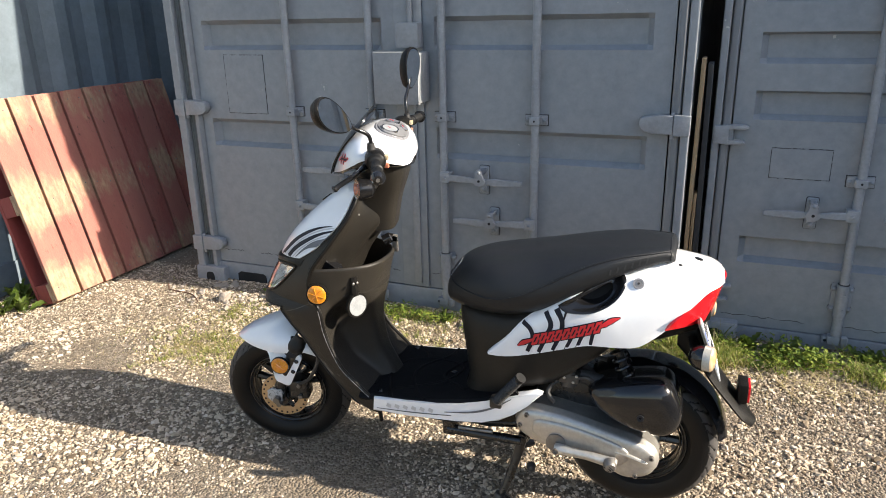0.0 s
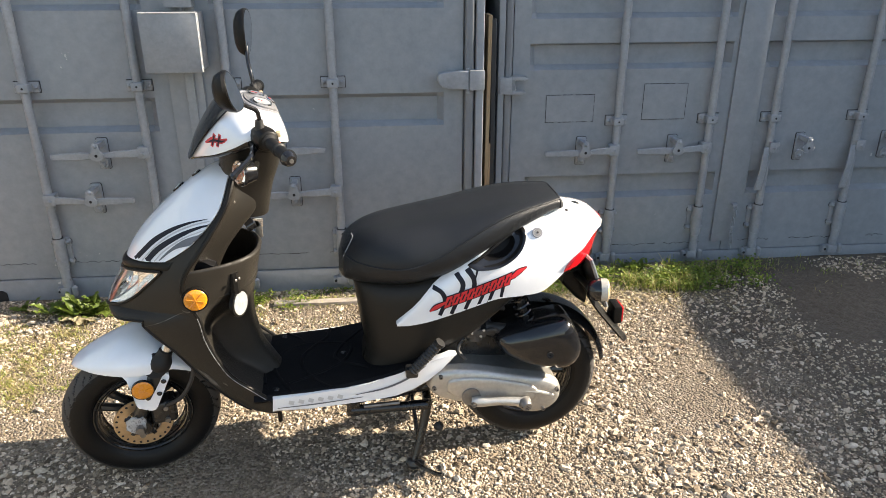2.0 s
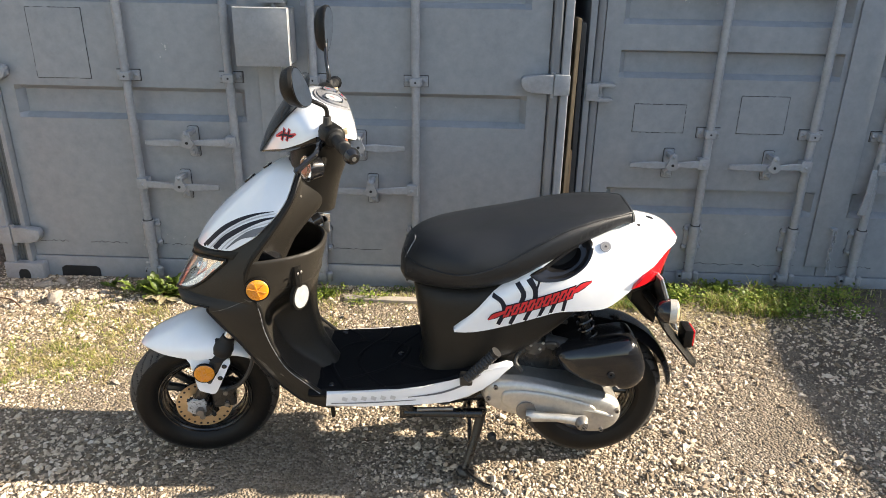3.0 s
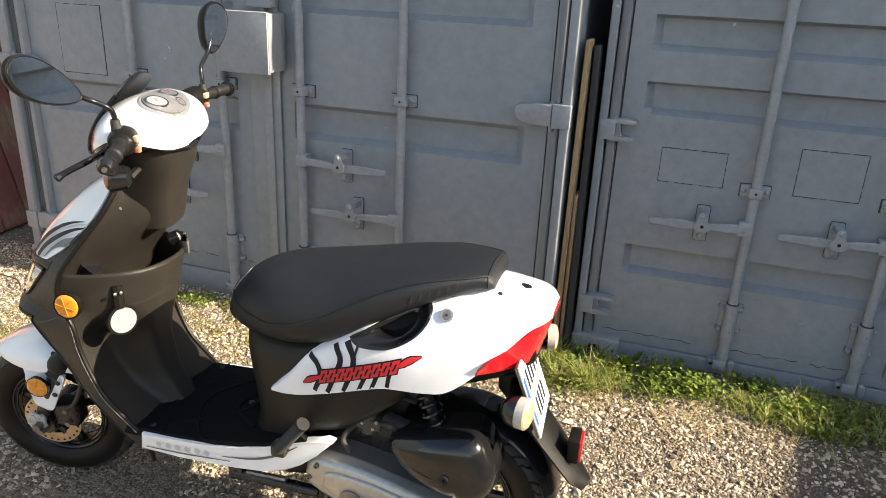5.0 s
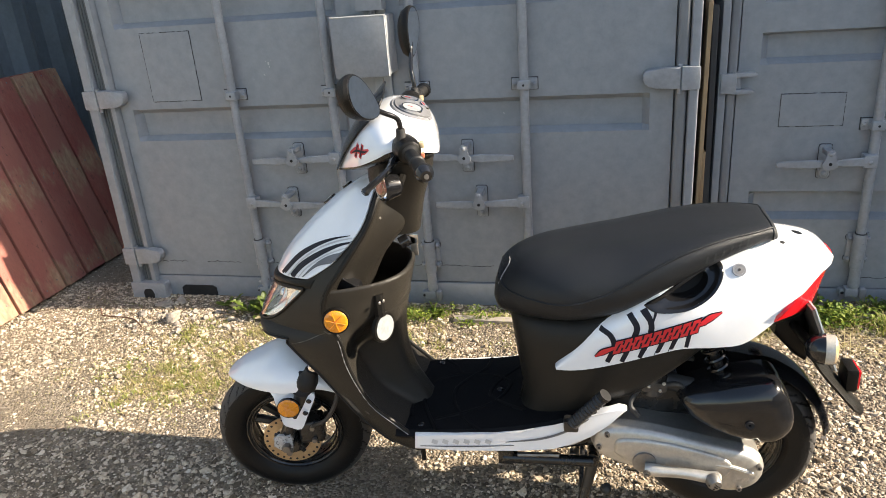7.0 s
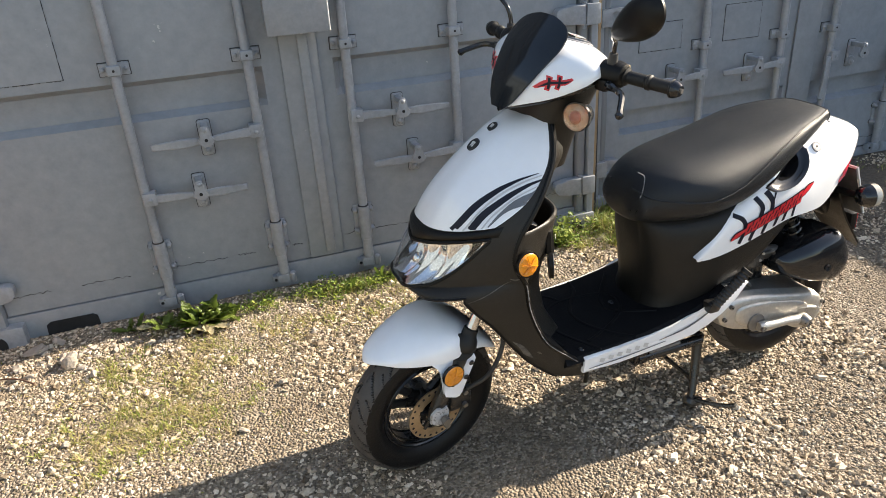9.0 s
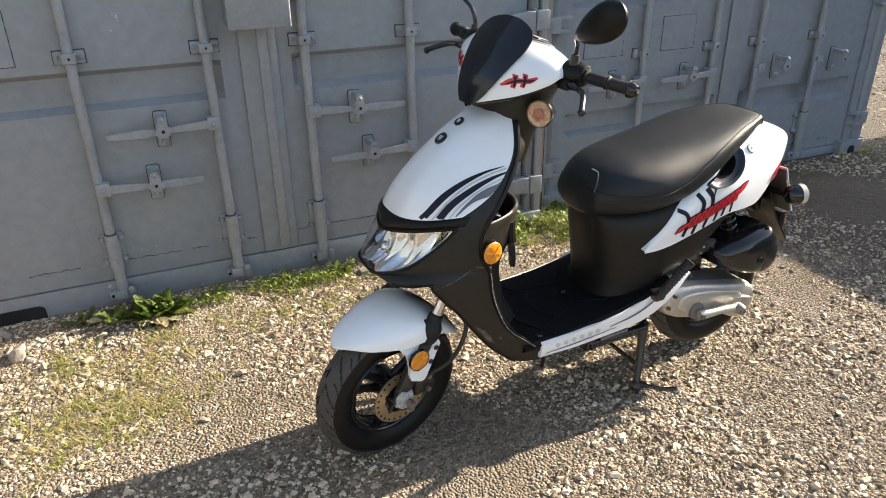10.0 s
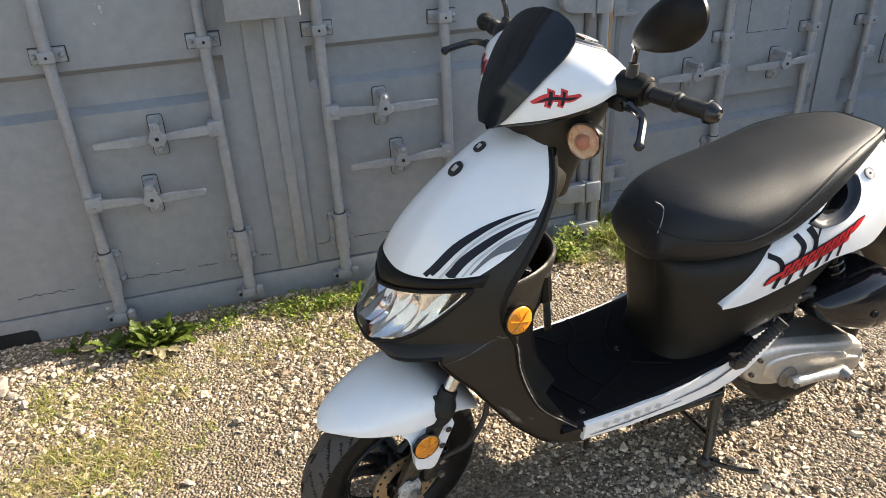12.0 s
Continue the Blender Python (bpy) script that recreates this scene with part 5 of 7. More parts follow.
def build_floor(root):
    def top(x):
        return 0.286 + 0.012 * max(0, (x - 0.36) / 0.2) + 0.03 * max(0, (x - 0.5) / 0.25) ** 1.5
    def board(a, b):
        x, s = 0.335 + 0.46 * a, 2 * b - 1
        lift = 0.05 * max(0, (a - 0.75) / 0.25) ** 2 * 0.8
        edge = 0.012 * max(0, abs(s) - 0.93) / 0.07
        return Vector((x, 0.174 * s, top(x) + lift * abs(s) ** 4 - edge))
    fl = part("floorboard", sheet(board, 30, 30, 0.02), M["floor_rubber"], root, "flat black footboard with curved ridges")
    def ridge(points, name="ridge"):
        pts = [(x, y, top(x) + 0.0005) for x, y in spline(points, 26)]
        bm = tube(pts, 0.005, 8)
        for v in bm.verts:
            v.co.z = top(v.co.x) + (v.co.z - top(v.co.x)) * 0.62
        part(name, bm, M["floor_ridge"], fl)
    ridge([(0.435, -0.166), (0.398, -0.09), (0.378, -0.03), (0.393, 0.047), (0.449, 0.081), (0.525, 0.075), (0.576, 0.05), (0.594, 0.016), (0.563, -0.053), (0.479, -0.1), (0.426, -0.121)])
    ridge([(0.537, -0.166), (0.499, -0.122), (0.459, -0.049), (0.454, 0.014), (0.484, 0.066), (0.52, 0.11), (0.53, 0.16)])
    ridge([(0.64, -0.105), (0.571, -0.052), (0.546, -0.012), (0.568, 0.05), (0.635, 0.13)])
    ridge([(0.4, 0.16), (0.44, 0.12), (0.46, 0.08)])
    ridge([(0.36, -0.11), (0.345, 0.0), (0.36, 0.11)])
    for x, y in ((0.392, -0.142), (0.392, 0.142), (0.57, 0.0), (0.668, -0.085), (0.668, 0.085)):
        part("floor_screw", dome((x, y, top(x) + 0.001), (0, 0, 1), 0.009, 0.003, 14, 3), M["gloss_black"], fl)
    part("belly_pan", loft([oval(x, zb, zt, hw, 4) for x, zb, zt, hw in ((0.36, 0.236, 0.28, 0.12), (0.42, 0.22, 0.28, 0.15), (0.6, 0.215, 0.29, 0.158), (0.78, 0.235, 0.33, 0.14), (0.84, 0.27, 0.36, 0.12))]), M["black_plastic"], root, "black plastic belly pan")
    out = [(0.38, 0.24), (0.484, 0.243), (0.634, 0.253), (0.709, 0.263), (0.755, 0.276), (0.795, 0.303), (0.836, 0.338), (0.872, 0.376), (0.855, 0.38), (0.82, 0.366), (0.77, 0.35), (0.72, 0.327), (0.64, 0.307), (0.575, 0.296), (0.485, 0.288), (0.384, 0.283)]
    for side in (-1, 1):
        pan = prism(out, "y", side * 0.15, side * 0.176, 0.005)
        sill = part("side_sill", pan, M["white_paint"], root, "white side sill with a grey stripe")
        # plain bars where the brand lettering stands
        bars = []
        for k in range(6):
            x = 0.43 + 0.0255 * k
            z = 0.266 + 0.0016 * k
            bars.append(ribbon([(x, z - 0.0055), (x + 0.004, z + 0.0055)], [0.014, 0.014], 3))
        for one in bars:
            part("lettering_bar", projected(sill, [one], side), M["silver_decal"], sill, smooth=False)
        thin = [ribbon([(0.6, 0.276), (0.68, 0.29), (0.74, 0.315), (0.79, 0.35)], [0.002, 0.006, 0.006, 0.002]), ribbon([(0.395, 0.252), (0.5, 0.257), (0.62, 0.268)], [0.002, 0.004, 0.002])]
        for one in thin:
            part("sill_stripe", projected(sill, [one], side), M["grey_decal"], sill, smooth=False)
        # folding pillion footrest
        a, b = Vector((0.752, side * 0.192, 0.345)), Vector((0.822, side * 0.212, 0.436))
        pts = [a + (b - a) * (k / 24) for k in range(25)]
        peg = part("footrest", tube(pts, [0.0125 + (0.002 if k % 2 else -0.0012) for k in range(25)], 14), M["rubber"], root, "folded ribbed pillion footrest")
        part("footrest_tip", disc_ring(b, b - a, 0, 0.0145, 0.004, 16), M["grip"], peg)
        br = box(0.734, 0.768, min(side * 0.165, side * 0.197), max(side * 0.165, side * 0.197), 0.325, 0.354, 0.007)
        part("footrest_bracket", br, M["wheel_black"], peg)


def build_rear(root):
    wb = curve_at([(0.6, 0.27), (0.76, 0.315), (0.8, 0.35), (0.88, 0.378), (0.94, 0.42), (1.0, 0.47), (1.07, 0.535), (1.2, 0.58)])
    wt = curve_at([(0.6, 0.565), (0.7, 0.572), (0.8, 0.59), (0.9, 0.64), (1.0, 0.685), (1.1, 0.705), (1.2, 0.68)])
    hw = curve_at([(0.6, 0.085), (0.63, 0.105), (0.66, 0.118), (0.7, 0.132), (0.8, 0.157), (0.9, 0.16), (1.0, 0.15), (1.1, 0.128), (1.2, 0.095)])
    xs = [0.608, 0.612, 0.62, 0.635] + [0.66 + 0.02 * k for k in range(28)]
    rings = []
    for x in xs:
        f = {0.608: 0.55, 0.612: 0.72, 0.62: 0.86, 0.635: 0.95}.get(x, 1.0)
        ring = oval(x, wb(x), wt(x), hw(x) * f, 5.0, 44)
        for p in ring:
            p.y *= 1 - 0.1 * max(0, 0.5 - p.z) / 0.2 * max(0, 1 - (x - 0.608) / 0.15)
        for p in ring:
            p.x += 0.035 * max(0, 0.56 - p.z) / 0.26 * max(0, 1 - (x - 0.608) / 0.2)
        rings.append(ring)
    # the foot flares out into the footboard
    for ring in rings:
        for p in ring:
            k = max(0.0, min(1.2, (0.37 - p.z) / 0.07)) ** 2 * max(0.0, min(1.0, (0.8 - p.x) / 0.12))
            p.y *= 1 + 0.2 * k
            p.x -= 0.022 * k
            p.y *= 1 - 0.5 * max(0.0, min(1.0, (p.z - 0.57) / 0.08)) * max(0.0, min(1.0, (p.x - 0.88) / 0.12))
    part("seat_base", loft(rings), M["base_plastic"], root, "dark brown-black plastic body under the seat")
    low = curve_at([(0.718, 0.459), (0.75, 0.461), (0.792, 0.47), (0.849, 0.488), (0.919, 0.512), (0.98, 0.53), (1.05, 0.533), (1.1, 0.539), (1.14, 0.566), (1.18, 0.604), (1.22, 0.648), (1.25, 0.678), (1.284, 0.69)])
    high = curve_at([(0.718, 0.465), (0.76, 0.52), (0.8, 0.575), (0.85, 0.608), (0.9, 0.645), (1.0, 0.709), (1.1, 0.737), (1.16, 0.737), (1.21, 0.729), (1.25, 0.718), (1.273, 0.706), (1.284, 0.694)])
    half = curve_at([(0.718, 0.152), (0.8, 0.164), (0.9, 0.171), (1.0, 0.169), (1.1, 0.158), (1.18, 0.138), (1.22, 0.122), (1.25, 0.102), (1.272, 0.078), (1.284, 0.05)])
    def arch(a, b):
        x = 0.718 + 0.566 * a
        t = math.pi * b
        n = 0.42 + 0.45 * min(1, max(0, (x - 0.93) / 0.13))
        c, s = math.cos(t), math.sin(t)
        return Vector((x, half(x) * math.copysign(abs(c) ** n, c) * (1 - 0.03 * (1 - s)), low(x) + (high(x) - low(x)) * abs(s) ** n))
    grab = [(0.908, 0.627), (0.935, 0.616), (0.985, 0.62), (1.027, 0.641), (1.05, 0.668), (1.053, 0.694), (1.034, 0.702), (0.975, 0.67)]
    hole_line = [tuple(p) for p in spline(grab + [grab[0]], 41)][:-1]
    cut_line = [(0.99 + (x - 0.99) * 1.02, 0.657 + (z - 0.657) * 1.02) for x, z in hole_line]
    def in_hole(x, z):
        odd = False
        for (ax, az), (bx, bz) in zip(cut_line, cut_line[1:] + cut_line[:1]):
            if (az > z) != (bz > z) and x < ax + (z - az) / (bz - az) * (bx - ax):
                odd = not odd
        return odd
    def solid(a, b):
        p = arch(a, b)
        return not in_hole(p.x, p.z) or abs(p.y) < 0.1
    whole = finish("tail_pattern", sheet(arch, 70, 52), M["white_paint"])
    tail = part("tail_fairing", sheet(arch, 150, 130, 0.003, solid), M["white_paint"], root, "glossy white tail fairing with a red lightning-style word mark")
    # hand-hold: a moulded black loop round a deep opening
    for side in (-1, 1):
        cx, cz = 0.99, 0.657
        def loop(scale, depth, dx=0.0, dz=0.0):
            src = projected(whole, [([(cx + dx + (x - cx) * scale, cz + dz + (z - cz) * scale) for x, z in hole_line], [(cx, cz)] * len(hole_line))], side, 0.0)
            src.verts.ensure_lookup_table()
            out = [src.verts[3 * i].co + Vector((0, -side * depth, 0)) for i in range(len(hole_line))]
            src.free()
            return out
        rec = part("hand_hold", loft([loop(1.11, 0.001), loop(1.1, -0.004), loop(1.05, -0.007), loop(0.97, -0.005), loop(0.9, 0.002), loop(0.78, 0.006, 0.002, -0.002), loop(0.7, 0.009, 0.002, -0.003), loop(0.6, 0.012, 0.002, -0.002), loop(0.55, 0.05)], caps=False), M["gloss_black"], tail, "moulded black hand-hold loop")
        part("recess_hollow", loft([loop(0.62, 0.045), loop(0.62, 0.05)]), M["dark"], rec)
        # stripes
        st = [ribbon([(0.812, 0.568), (0.834, 0.556), (0.842, 0.53), (0.828, 0.492)], [0.011, 0.012, 0.012, 0.01]),
              ribbon([(0.872, 0.605), (0.888, 0.578), (0.878, 0.545), (0.858, 0.495)], [0.013, 0.013, 0.011, 0.01]),
              ribbon([(0.9, 0.618), (0.916, 0.59), (0.913, 0.555), (0.894, 0.507)], [0.016, 0.012, 0.012, 0.009]),
              ribbon([(0.925, 0.615), (0.918, 0.585)], [0.006, 0.003], 5),
              ribbon([(0.944, 0.556), (0.927, 0.514)], [0.01, 0.008], 5), ribbon([(0.97, 0.566), (0.955, 0.523)], [0.01, 0.008], 5), ribbon([(0.995, 0.578), (0.988, 0.535)], [0.01, 0.008], 5)]
        for one in st:
            part("stripe_decal", projected(tail, [one], side), M["black_decal"], tail, smooth=False)
        # the word mark as plain slanted bars between two red darts
        def dart(grow):
            return [ribbon([(0.84, 0.5275), (0.93, 0.5585), (1.025, 0.592)], [0.0055 + 2 * grow] * 3, 14), ribbon([(0.802, 0.504), (0.818, 0.516), (0.845, 0.53)], [0.002 + grow, 0.012 + 2 * grow, 0.006 + 2 * grow], 8),
                    ribbon([(1.016, 0.59), (1.034, 0.603), (1.056, 0.613)], [0.009 + 2 * grow, 0.013 + 2 * grow, 0.002 + grow], 8)]
        for stroke in dart(0.0026):
            part("word_mark_shadow", projected(tail, [stroke], side, 0.0024), M["black_decal"], tail, smooth=False)
        for stroke in dart(0.0):
            part("word_mark_dart", projected(tail, [stroke], side, 0.0034), M["red_decal"], tail, smooth=False)
        for k in range(9):
            x, z = 0.85 + 0.0193 * k, 0.531 + 0.00665 * k
            def block(w, dz, lift, mat):
                lo = [(x - w / 2 - 0.0035, z - dz - 0.172 * w), (x - w / 2, z - 0.172 * w), (x - w / 2 + 0.0035, z + dz - 0.172 * w)]
                hi = [(x + w / 2 - 0.0035, z - dz + 0.172 * w), (x + w / 2, z + 0.172 * w), (x + w / 2 + 0.0035, z + dz + 0.172 * w)]
                return part("word_mark_bar", projected(tail, [(lo, hi)], side, lift), mat, tail, smooth=False)
            block(0.0192, 0.0182, 0.0026, M["black_decal"])
            block(0.0155, 0.0155, 0.0038, M["red_decal"])
            block(0.0042, 0.0085, 0.0048, M["black_decal"])
    lk = projected(tail, [(([(1.09, 0.689)] * 2), ([(1.092, 0.689)] * 2))], -1, 0.0)
    c = list(lk.verts)[0].co.copy()
    lk.free()
    d = Vector((0.05, -0.78, 0.62)).normalized()
    lock = part("seat_lock", disc_ring(c, d, 0.0095, 0.0135, 0.003, 24), M["grey_ring"], tail, "round seat lock")
    part("lock_barrel", disc_ring(c, d, 0, 0.009, 0.003, 20), M["steel"], lock)
    part("lock_slot", disc_ring(c + d * 0.002, d, 0, 0.003, 0.002, 8), M["dark"], lock)
    part("tail_bolt", dome((1.22, -0.003, 0.7265), (0.2, 0, 1), 0.018, 0.004, 20, 4), M["gloss_black"], tail)
    for y in (-0.06, 0.06):
        part("tail_screw", dome((1.181, y, 0.7255), (0.1, y * 6, 1), 0.009, 0.004, 12, 3), M["dark"], tail)
    bpy.data.objects.remove(whole)
    # tail light round the rear
    def lamp(a, b):
        s = 2 * b - 1
        hi, lo = 0.696 - 0.088 * abs(s) ** 3, 0.598 - 0.01 * abs(s) ** 2
        x = 1.281 - 0.115 * abs(s) ** 2.6 - 0.03 * (1 - a) * (1 - 0.6 * abs(s))
        return Vector((x + 0.004, (0.129 + 0.015 * abs(s)) * s * (1 - 0.03 * (1 - a)), lo + (hi - lo) * a))
    def housing(a, b):
        p = lamp(a * 1.12 - 0.08, 0.04 + 0.92 * b)
        return Vector((p.x - 0.012, p.y * 0.93, p.z))
    part("lamp_housing", sheet(housing, 14, 44), M["red_lens"], root, "red lamp housing behind the lens")
    tl = part("tail_light", sheet(lamp, 12, 44, 0.006), M["red_lens"], root, "wide red wrap-around tail light")
    for f in (0.3, 0.62):
        part("lens_ridge", tube([lamp(f, k / 40) + Vector((0.001, 0, 0)) for k in range(3, 38)], 0.0012, 5), M["red_lens"], tl)
    part("tail_underside", loft([oval(x, zb, zt, w, 4) for x, zb, zt, w in ((1.05, 0.5, 0.55, 0.1), (1.15, 0.53, 0.6, 0.1), (1.23, 0.56, 0.63, 0.085), (1.262, 0.585, 0.63, 0.06))]), M["black_plastic"], root, "black plastic under the tail")
    # seat
    st = [(0.574, 0.572, 0.618, 0.05, 2.2), (0.586, 0.559, 0.654, 0.088, 2.4), (0.604, 0.554, 0.675, 0.102, 2.6), (0.634, 0.552, 0.692, 0.124, 2.8), (0.68, 0.552, 0.706, 0.146, 3.0), (0.74, 0.554, 0.716, 0.165, 3.0),
          (0.8, 0.562, 0.727, 0.169, 3.0), (0.86, 0.58, 0.738, 0.168, 3.0), (0.92, 0.619, 0.748, 0.162, 3.4), (0.98, 0.66, 0.758, 0.15, 4.0), (1.04, 0.695, 0.766, 0.131, 4.6), (1.1, 0.719, 0.771, 0.107, 4.8),
          (1.142, 0.733, 0.772, 0.087, 4.8), (1.16, 0.733, 0.769, 0.079, 4.6), (1.169, 0.733, 0.759, 0.071, 3.6)]
    dense = spline(st, 60)
    seat_rings = []
    for x, zb, zt, w, n in dense:
        ring = oval(x, zb, zt, w, n, 48)
        zc = (zb + zt) / 2
        for p in ring:
            if p.z < zc:
                p.y *= 1 - 0.03 * ((zc - p.z) / max(1e-4, zc - zb)) ** 1.5
            else:
                k = abs(p.y) / w
                p.z -= 0.36 * (zt - zc) * max(0, k - 0.2) ** 2
        seat_rings.append(ring)
    seat = part("seat", loft(seat_rings), M["seat_vinyl"], root, "long black vinyl dual seat with stitched piping")
    for side in (-1, 1):
        line = spline([(0.588, 0.045, 0.646), (0.603, 0.104, 0.636), (0.64, 0.139, 0.63), (0.7, 0.161, 0.623), (0.76, 0.17, 0.629), (0.82, 0.171, 0.65), (0.88, 0.166, 0.684), (0.94, 0.152, 0.717), (1.0, 0.135, 0.742), (1.06, 0.116, 0.758), (1.12, 0.094, 0.765), (1.16, 0.07, 0.765)], 70)
        from mathutils.bvhtree import BVHTree
        tree = BVHTree.FromPolygons([v.co for v in seat.data.vertices], [list(p.vertices) for p in seat.data.polygons])
        pts = []
        for x, y, z in line:
            near = tree.find_nearest(Vector((x, side * y, z)))
            pts.append(near[0] + near[1] * 0.0005)
        part("piping", tube(pts, 0.0022, 6), M["seat_vinyl"], seat)
        stitch = bmesh.new()
        for k in range(30, 68):
            p, q = pts[k], pts[k + 1]
            up = Vector((0, -side * 0.001, 0.006))
            near0, near1 = tree.find_nearest(p + up), tree.find_nearest(p + (q - p) * 0.55 + up)
            tube([near0[0] + near0[1] * 0.0008, near1[0] + near1[1] * 0.0008], 0.0008, 4, stitch)
        part("stitching", stitch, M["seat_mark"], seat)
        # embossed maker's mark as plain bars
        bars = [ribbon([(1.022 + 0.0165 * k, 0.7115 + 0.0056 * k), (1.0245 + 0.0165 * k, 0.7265 + 0.0056 * k)], [0.0042, 0.0042], 3) for k in range(6)]
        for one in bars:
            part("embossed_bar", projected(seat, [one], side, 0.001), M["seat_mark"], seat, smooth=False)
    arc = [tuple(p) for p in spline([(0.604, -0.03, 0.69), (0.61, -0.055, 0.68), (0.6, -0.07, 0.655), (0.592, -0.074, 0.63)], 16)]
    bm = bmesh.new()
    for k in range(15):
        a, b = tree.find_nearest(Vector(arc[k])), tree.find_nearest((Vector(arc[k]) * 0.4 + Vector(arc[k + 1]) * 0.6))
        tube([a[0] + a[1] * 0.0008, b[0] + b[1] * 0.0008], 0.0009, 4, bm)
    part("stitching", bm, M["silver_decal"], seat)
    back = [Vector(p) for p in spline([(1.16, -0.078, 0.738), (1.158, -0.076, 0.757), (1.157, -0.062, 0.767), (1.155, 0.0, 0.772), (1.157, 0.062, 0.767), (1.158, 0.076, 0.757), (1.16, 0.078, 0.738)], 40)]
    part("piping", tube([tree.find_nearest(p)[0] for p in back], 0.002, 6), M["seat_vinyl"], seat)


def build_engine(root):
    def pillow(outline, layers):
        """A cast cover: the outline stacked at (y, scale) layers and closed by a nearly flat face."""
        line = [tuple(p) for p in spline(outline + [outline[0]], 73)][:-1]
        cx, cz = sum(p[0] for p in line) / len(line), sum(p[1] for p in line) / len(line)
        def ring(y, k):
            return [(cx + (x - cx) * (1 - (1 - k) * 0.55), y, cz + (z - cz) * k) for x, z in line]
        return loft([ring(y, k) for y, k in layers])
    case = [(0.795, 0.275), (0.802, 0.302), (0.825, 0.322), (0.91, 0.32), (1.04, 0.293), (1.115, 0.277), (1.155, 0.256), (1.17, 0.222), (1.158, 0.187), (1.124, 0.166), (1.085, 0.165), (1.04, 0.188), (0.994, 0.203), (0.935, 0.21), (0.87, 0.222), (0.825, 0.24), (0.803, 0.256)]
    eng = part("engine_case", pillow(case, [(-0.05, 1.0), (-0.128, 1.0), (-0.131, 1.03), (-0.139, 1.03), (-0.142, 1.0), (-0.155, 0.98), (-0.164, 0.92), (-0.168, 0.82), (-0.17, 0.6)]), M["alloy"], root, "grey cast alloy drive cover, weathered", angle=50)
    plateau = [(0.845, 0.262), (0.85, 0.292), (0.88, 0.3), (0.96, 0.293), (1.05, 0.272), (1.09, 0.255), (1.1, 0.235), (1.085, 0.208), (1.06, 0.2), (1.01, 0.215), (0.95, 0.226), (0.88, 0.237)]
    part("case_ridge", pillow(plateau, [(-0.15, 1.0), (-0.169, 1.0), (-0.174, 0.97), (-0.176, 0.88), (-0.1765, 0.5)]), M["alloy"], eng, "raised casting along the drive cover", angle=50)
    part("case_rib", tube(spline([(1.06, -0.172, 0.245), (1.1, -0.172, 0.238), (1.145, -0.17, 0.222)], 12), [0.003] + [0.0055] * 10 + [0.003], 8), M["alloy"], eng)
    part("kick_pivot", disc_ring((0.912, -0.178, 0.243), (0, 1, 0), 0, 0.026, 0.004, 28), M["steel"], eng)
    kick = part("kick_lever", tube(spline([(0.912, -0.19, 0.235), (0.95, -0.194, 0.234), (1.0, -0.196, 0.233), (1.05, -0.196, 0.226), (1.072, -0.195, 0.222)], 14), [0.013, 0.0145, 0.0145, 0.0135, 0.012, 0.0115, 0.0115, 0.012, 0.0125, 0.013, 0.014, 0.016, 0.016, 0.011], 14), M["alloy"], eng, "bright alloy kick-start lever")
    part("lever_bolt", disc_ring((0.916, -0.204, 0.234), (0, 1, 0), 0.004, 0.008, 0.003, 14), M["steel"], kick)
    part("lever_pedal", tube([(1.054, -0.2, 0.226), (1.058, -0.214, 0.225), (1.06, -0.222, 0.2245)], [0.017, 0.0165, 0.012], 18), M["steel"], kick, "ribbed kick-start pedal, folded in")
    for k in (-1, 0, 1):
        part("pedal_rib", tube([(1.058 + 0.006 * k - 0.008, -0.222, 0.229 + 0.002 * k), (1.058 + 0.006 * k + 0.004, -0.222, 0.218 + 0.002 * k)], 0.0015, 6), M["wheel_black"], kick)
    for x, z in ((0.83, 0.306), (0.812, 0.272), (0.87, 0.268), (1.155, 0.24), (1.118, 0.18), (1.0, 0.214)):
        part("case_screw", disc_ring((x, -0.168, z), (0, 1, 0), 0, 0.006, 0.006, 10), M["steel"], eng)
        part("screw_slot", disc_ring((x, -0.1745, z), (0, 1, 0), 0, 0.0025, 0.0008, 6), M["dark"], eng)
    part("crankcase", loft([oval(x, zb, zt, w, 4) for x, zb, zt, w in ((0.79, 0.22, 0.3, 0.06), (0.84, 0.19, 0.38, 0.08), (0.95, 0.18, 0.42, 0.08), (1.03, 0.22, 0.36, 0.06))]), M["wheel_black"], root, "oily dark crankcase")
    box_out = [(0.981, 0.39), (0.994, 0.411), (1.074, 0.44), (1.155, 0.456), (1.184, 0.448), (1.203, 0.418), (1.219, 0.373), (1.214, 0.333), (1.188, 0.307), (1.155, 0.305), (1.143, 0.315), (1.122, 0.311), (1.074, 0.323), (1.008, 0.35)]
    bm = pillow(box_out, [(-0.07, 0.97), (-0.118, 1.0), (-0.121, 0.99), (-0.124, 1.0), (-0.15, 0.97), (-0.166, 0.88), (-0.175, 0.72), (-0.179, 0.5), (-0.18, 0.25)])
    for v in bm.verts:
        if v.co.y < -0.12:
            v.co.y += 0.03 * max(0, 1.06 - v.co.x) / 0.08 * 0.5 - 0.012 * max(0, 1 - ((v.co.x - 1.13) / 0.1) ** 2)
    air = part("air_filter_box", bm, M["gloss_black"], root, "glossy black air filter box", angle=50)
    for x, y, z, r in ((1.122, -0.1895, 0.365, 0.009), (1.165, -0.158, 0.436, 0.008), (0.995, -0.134, 0.398, 0.006)):
        part("box_screw", disc_ring((x, y, z), (0, 1, 0), r * 0.4, r, 0.006, 14), M["dark"], air)
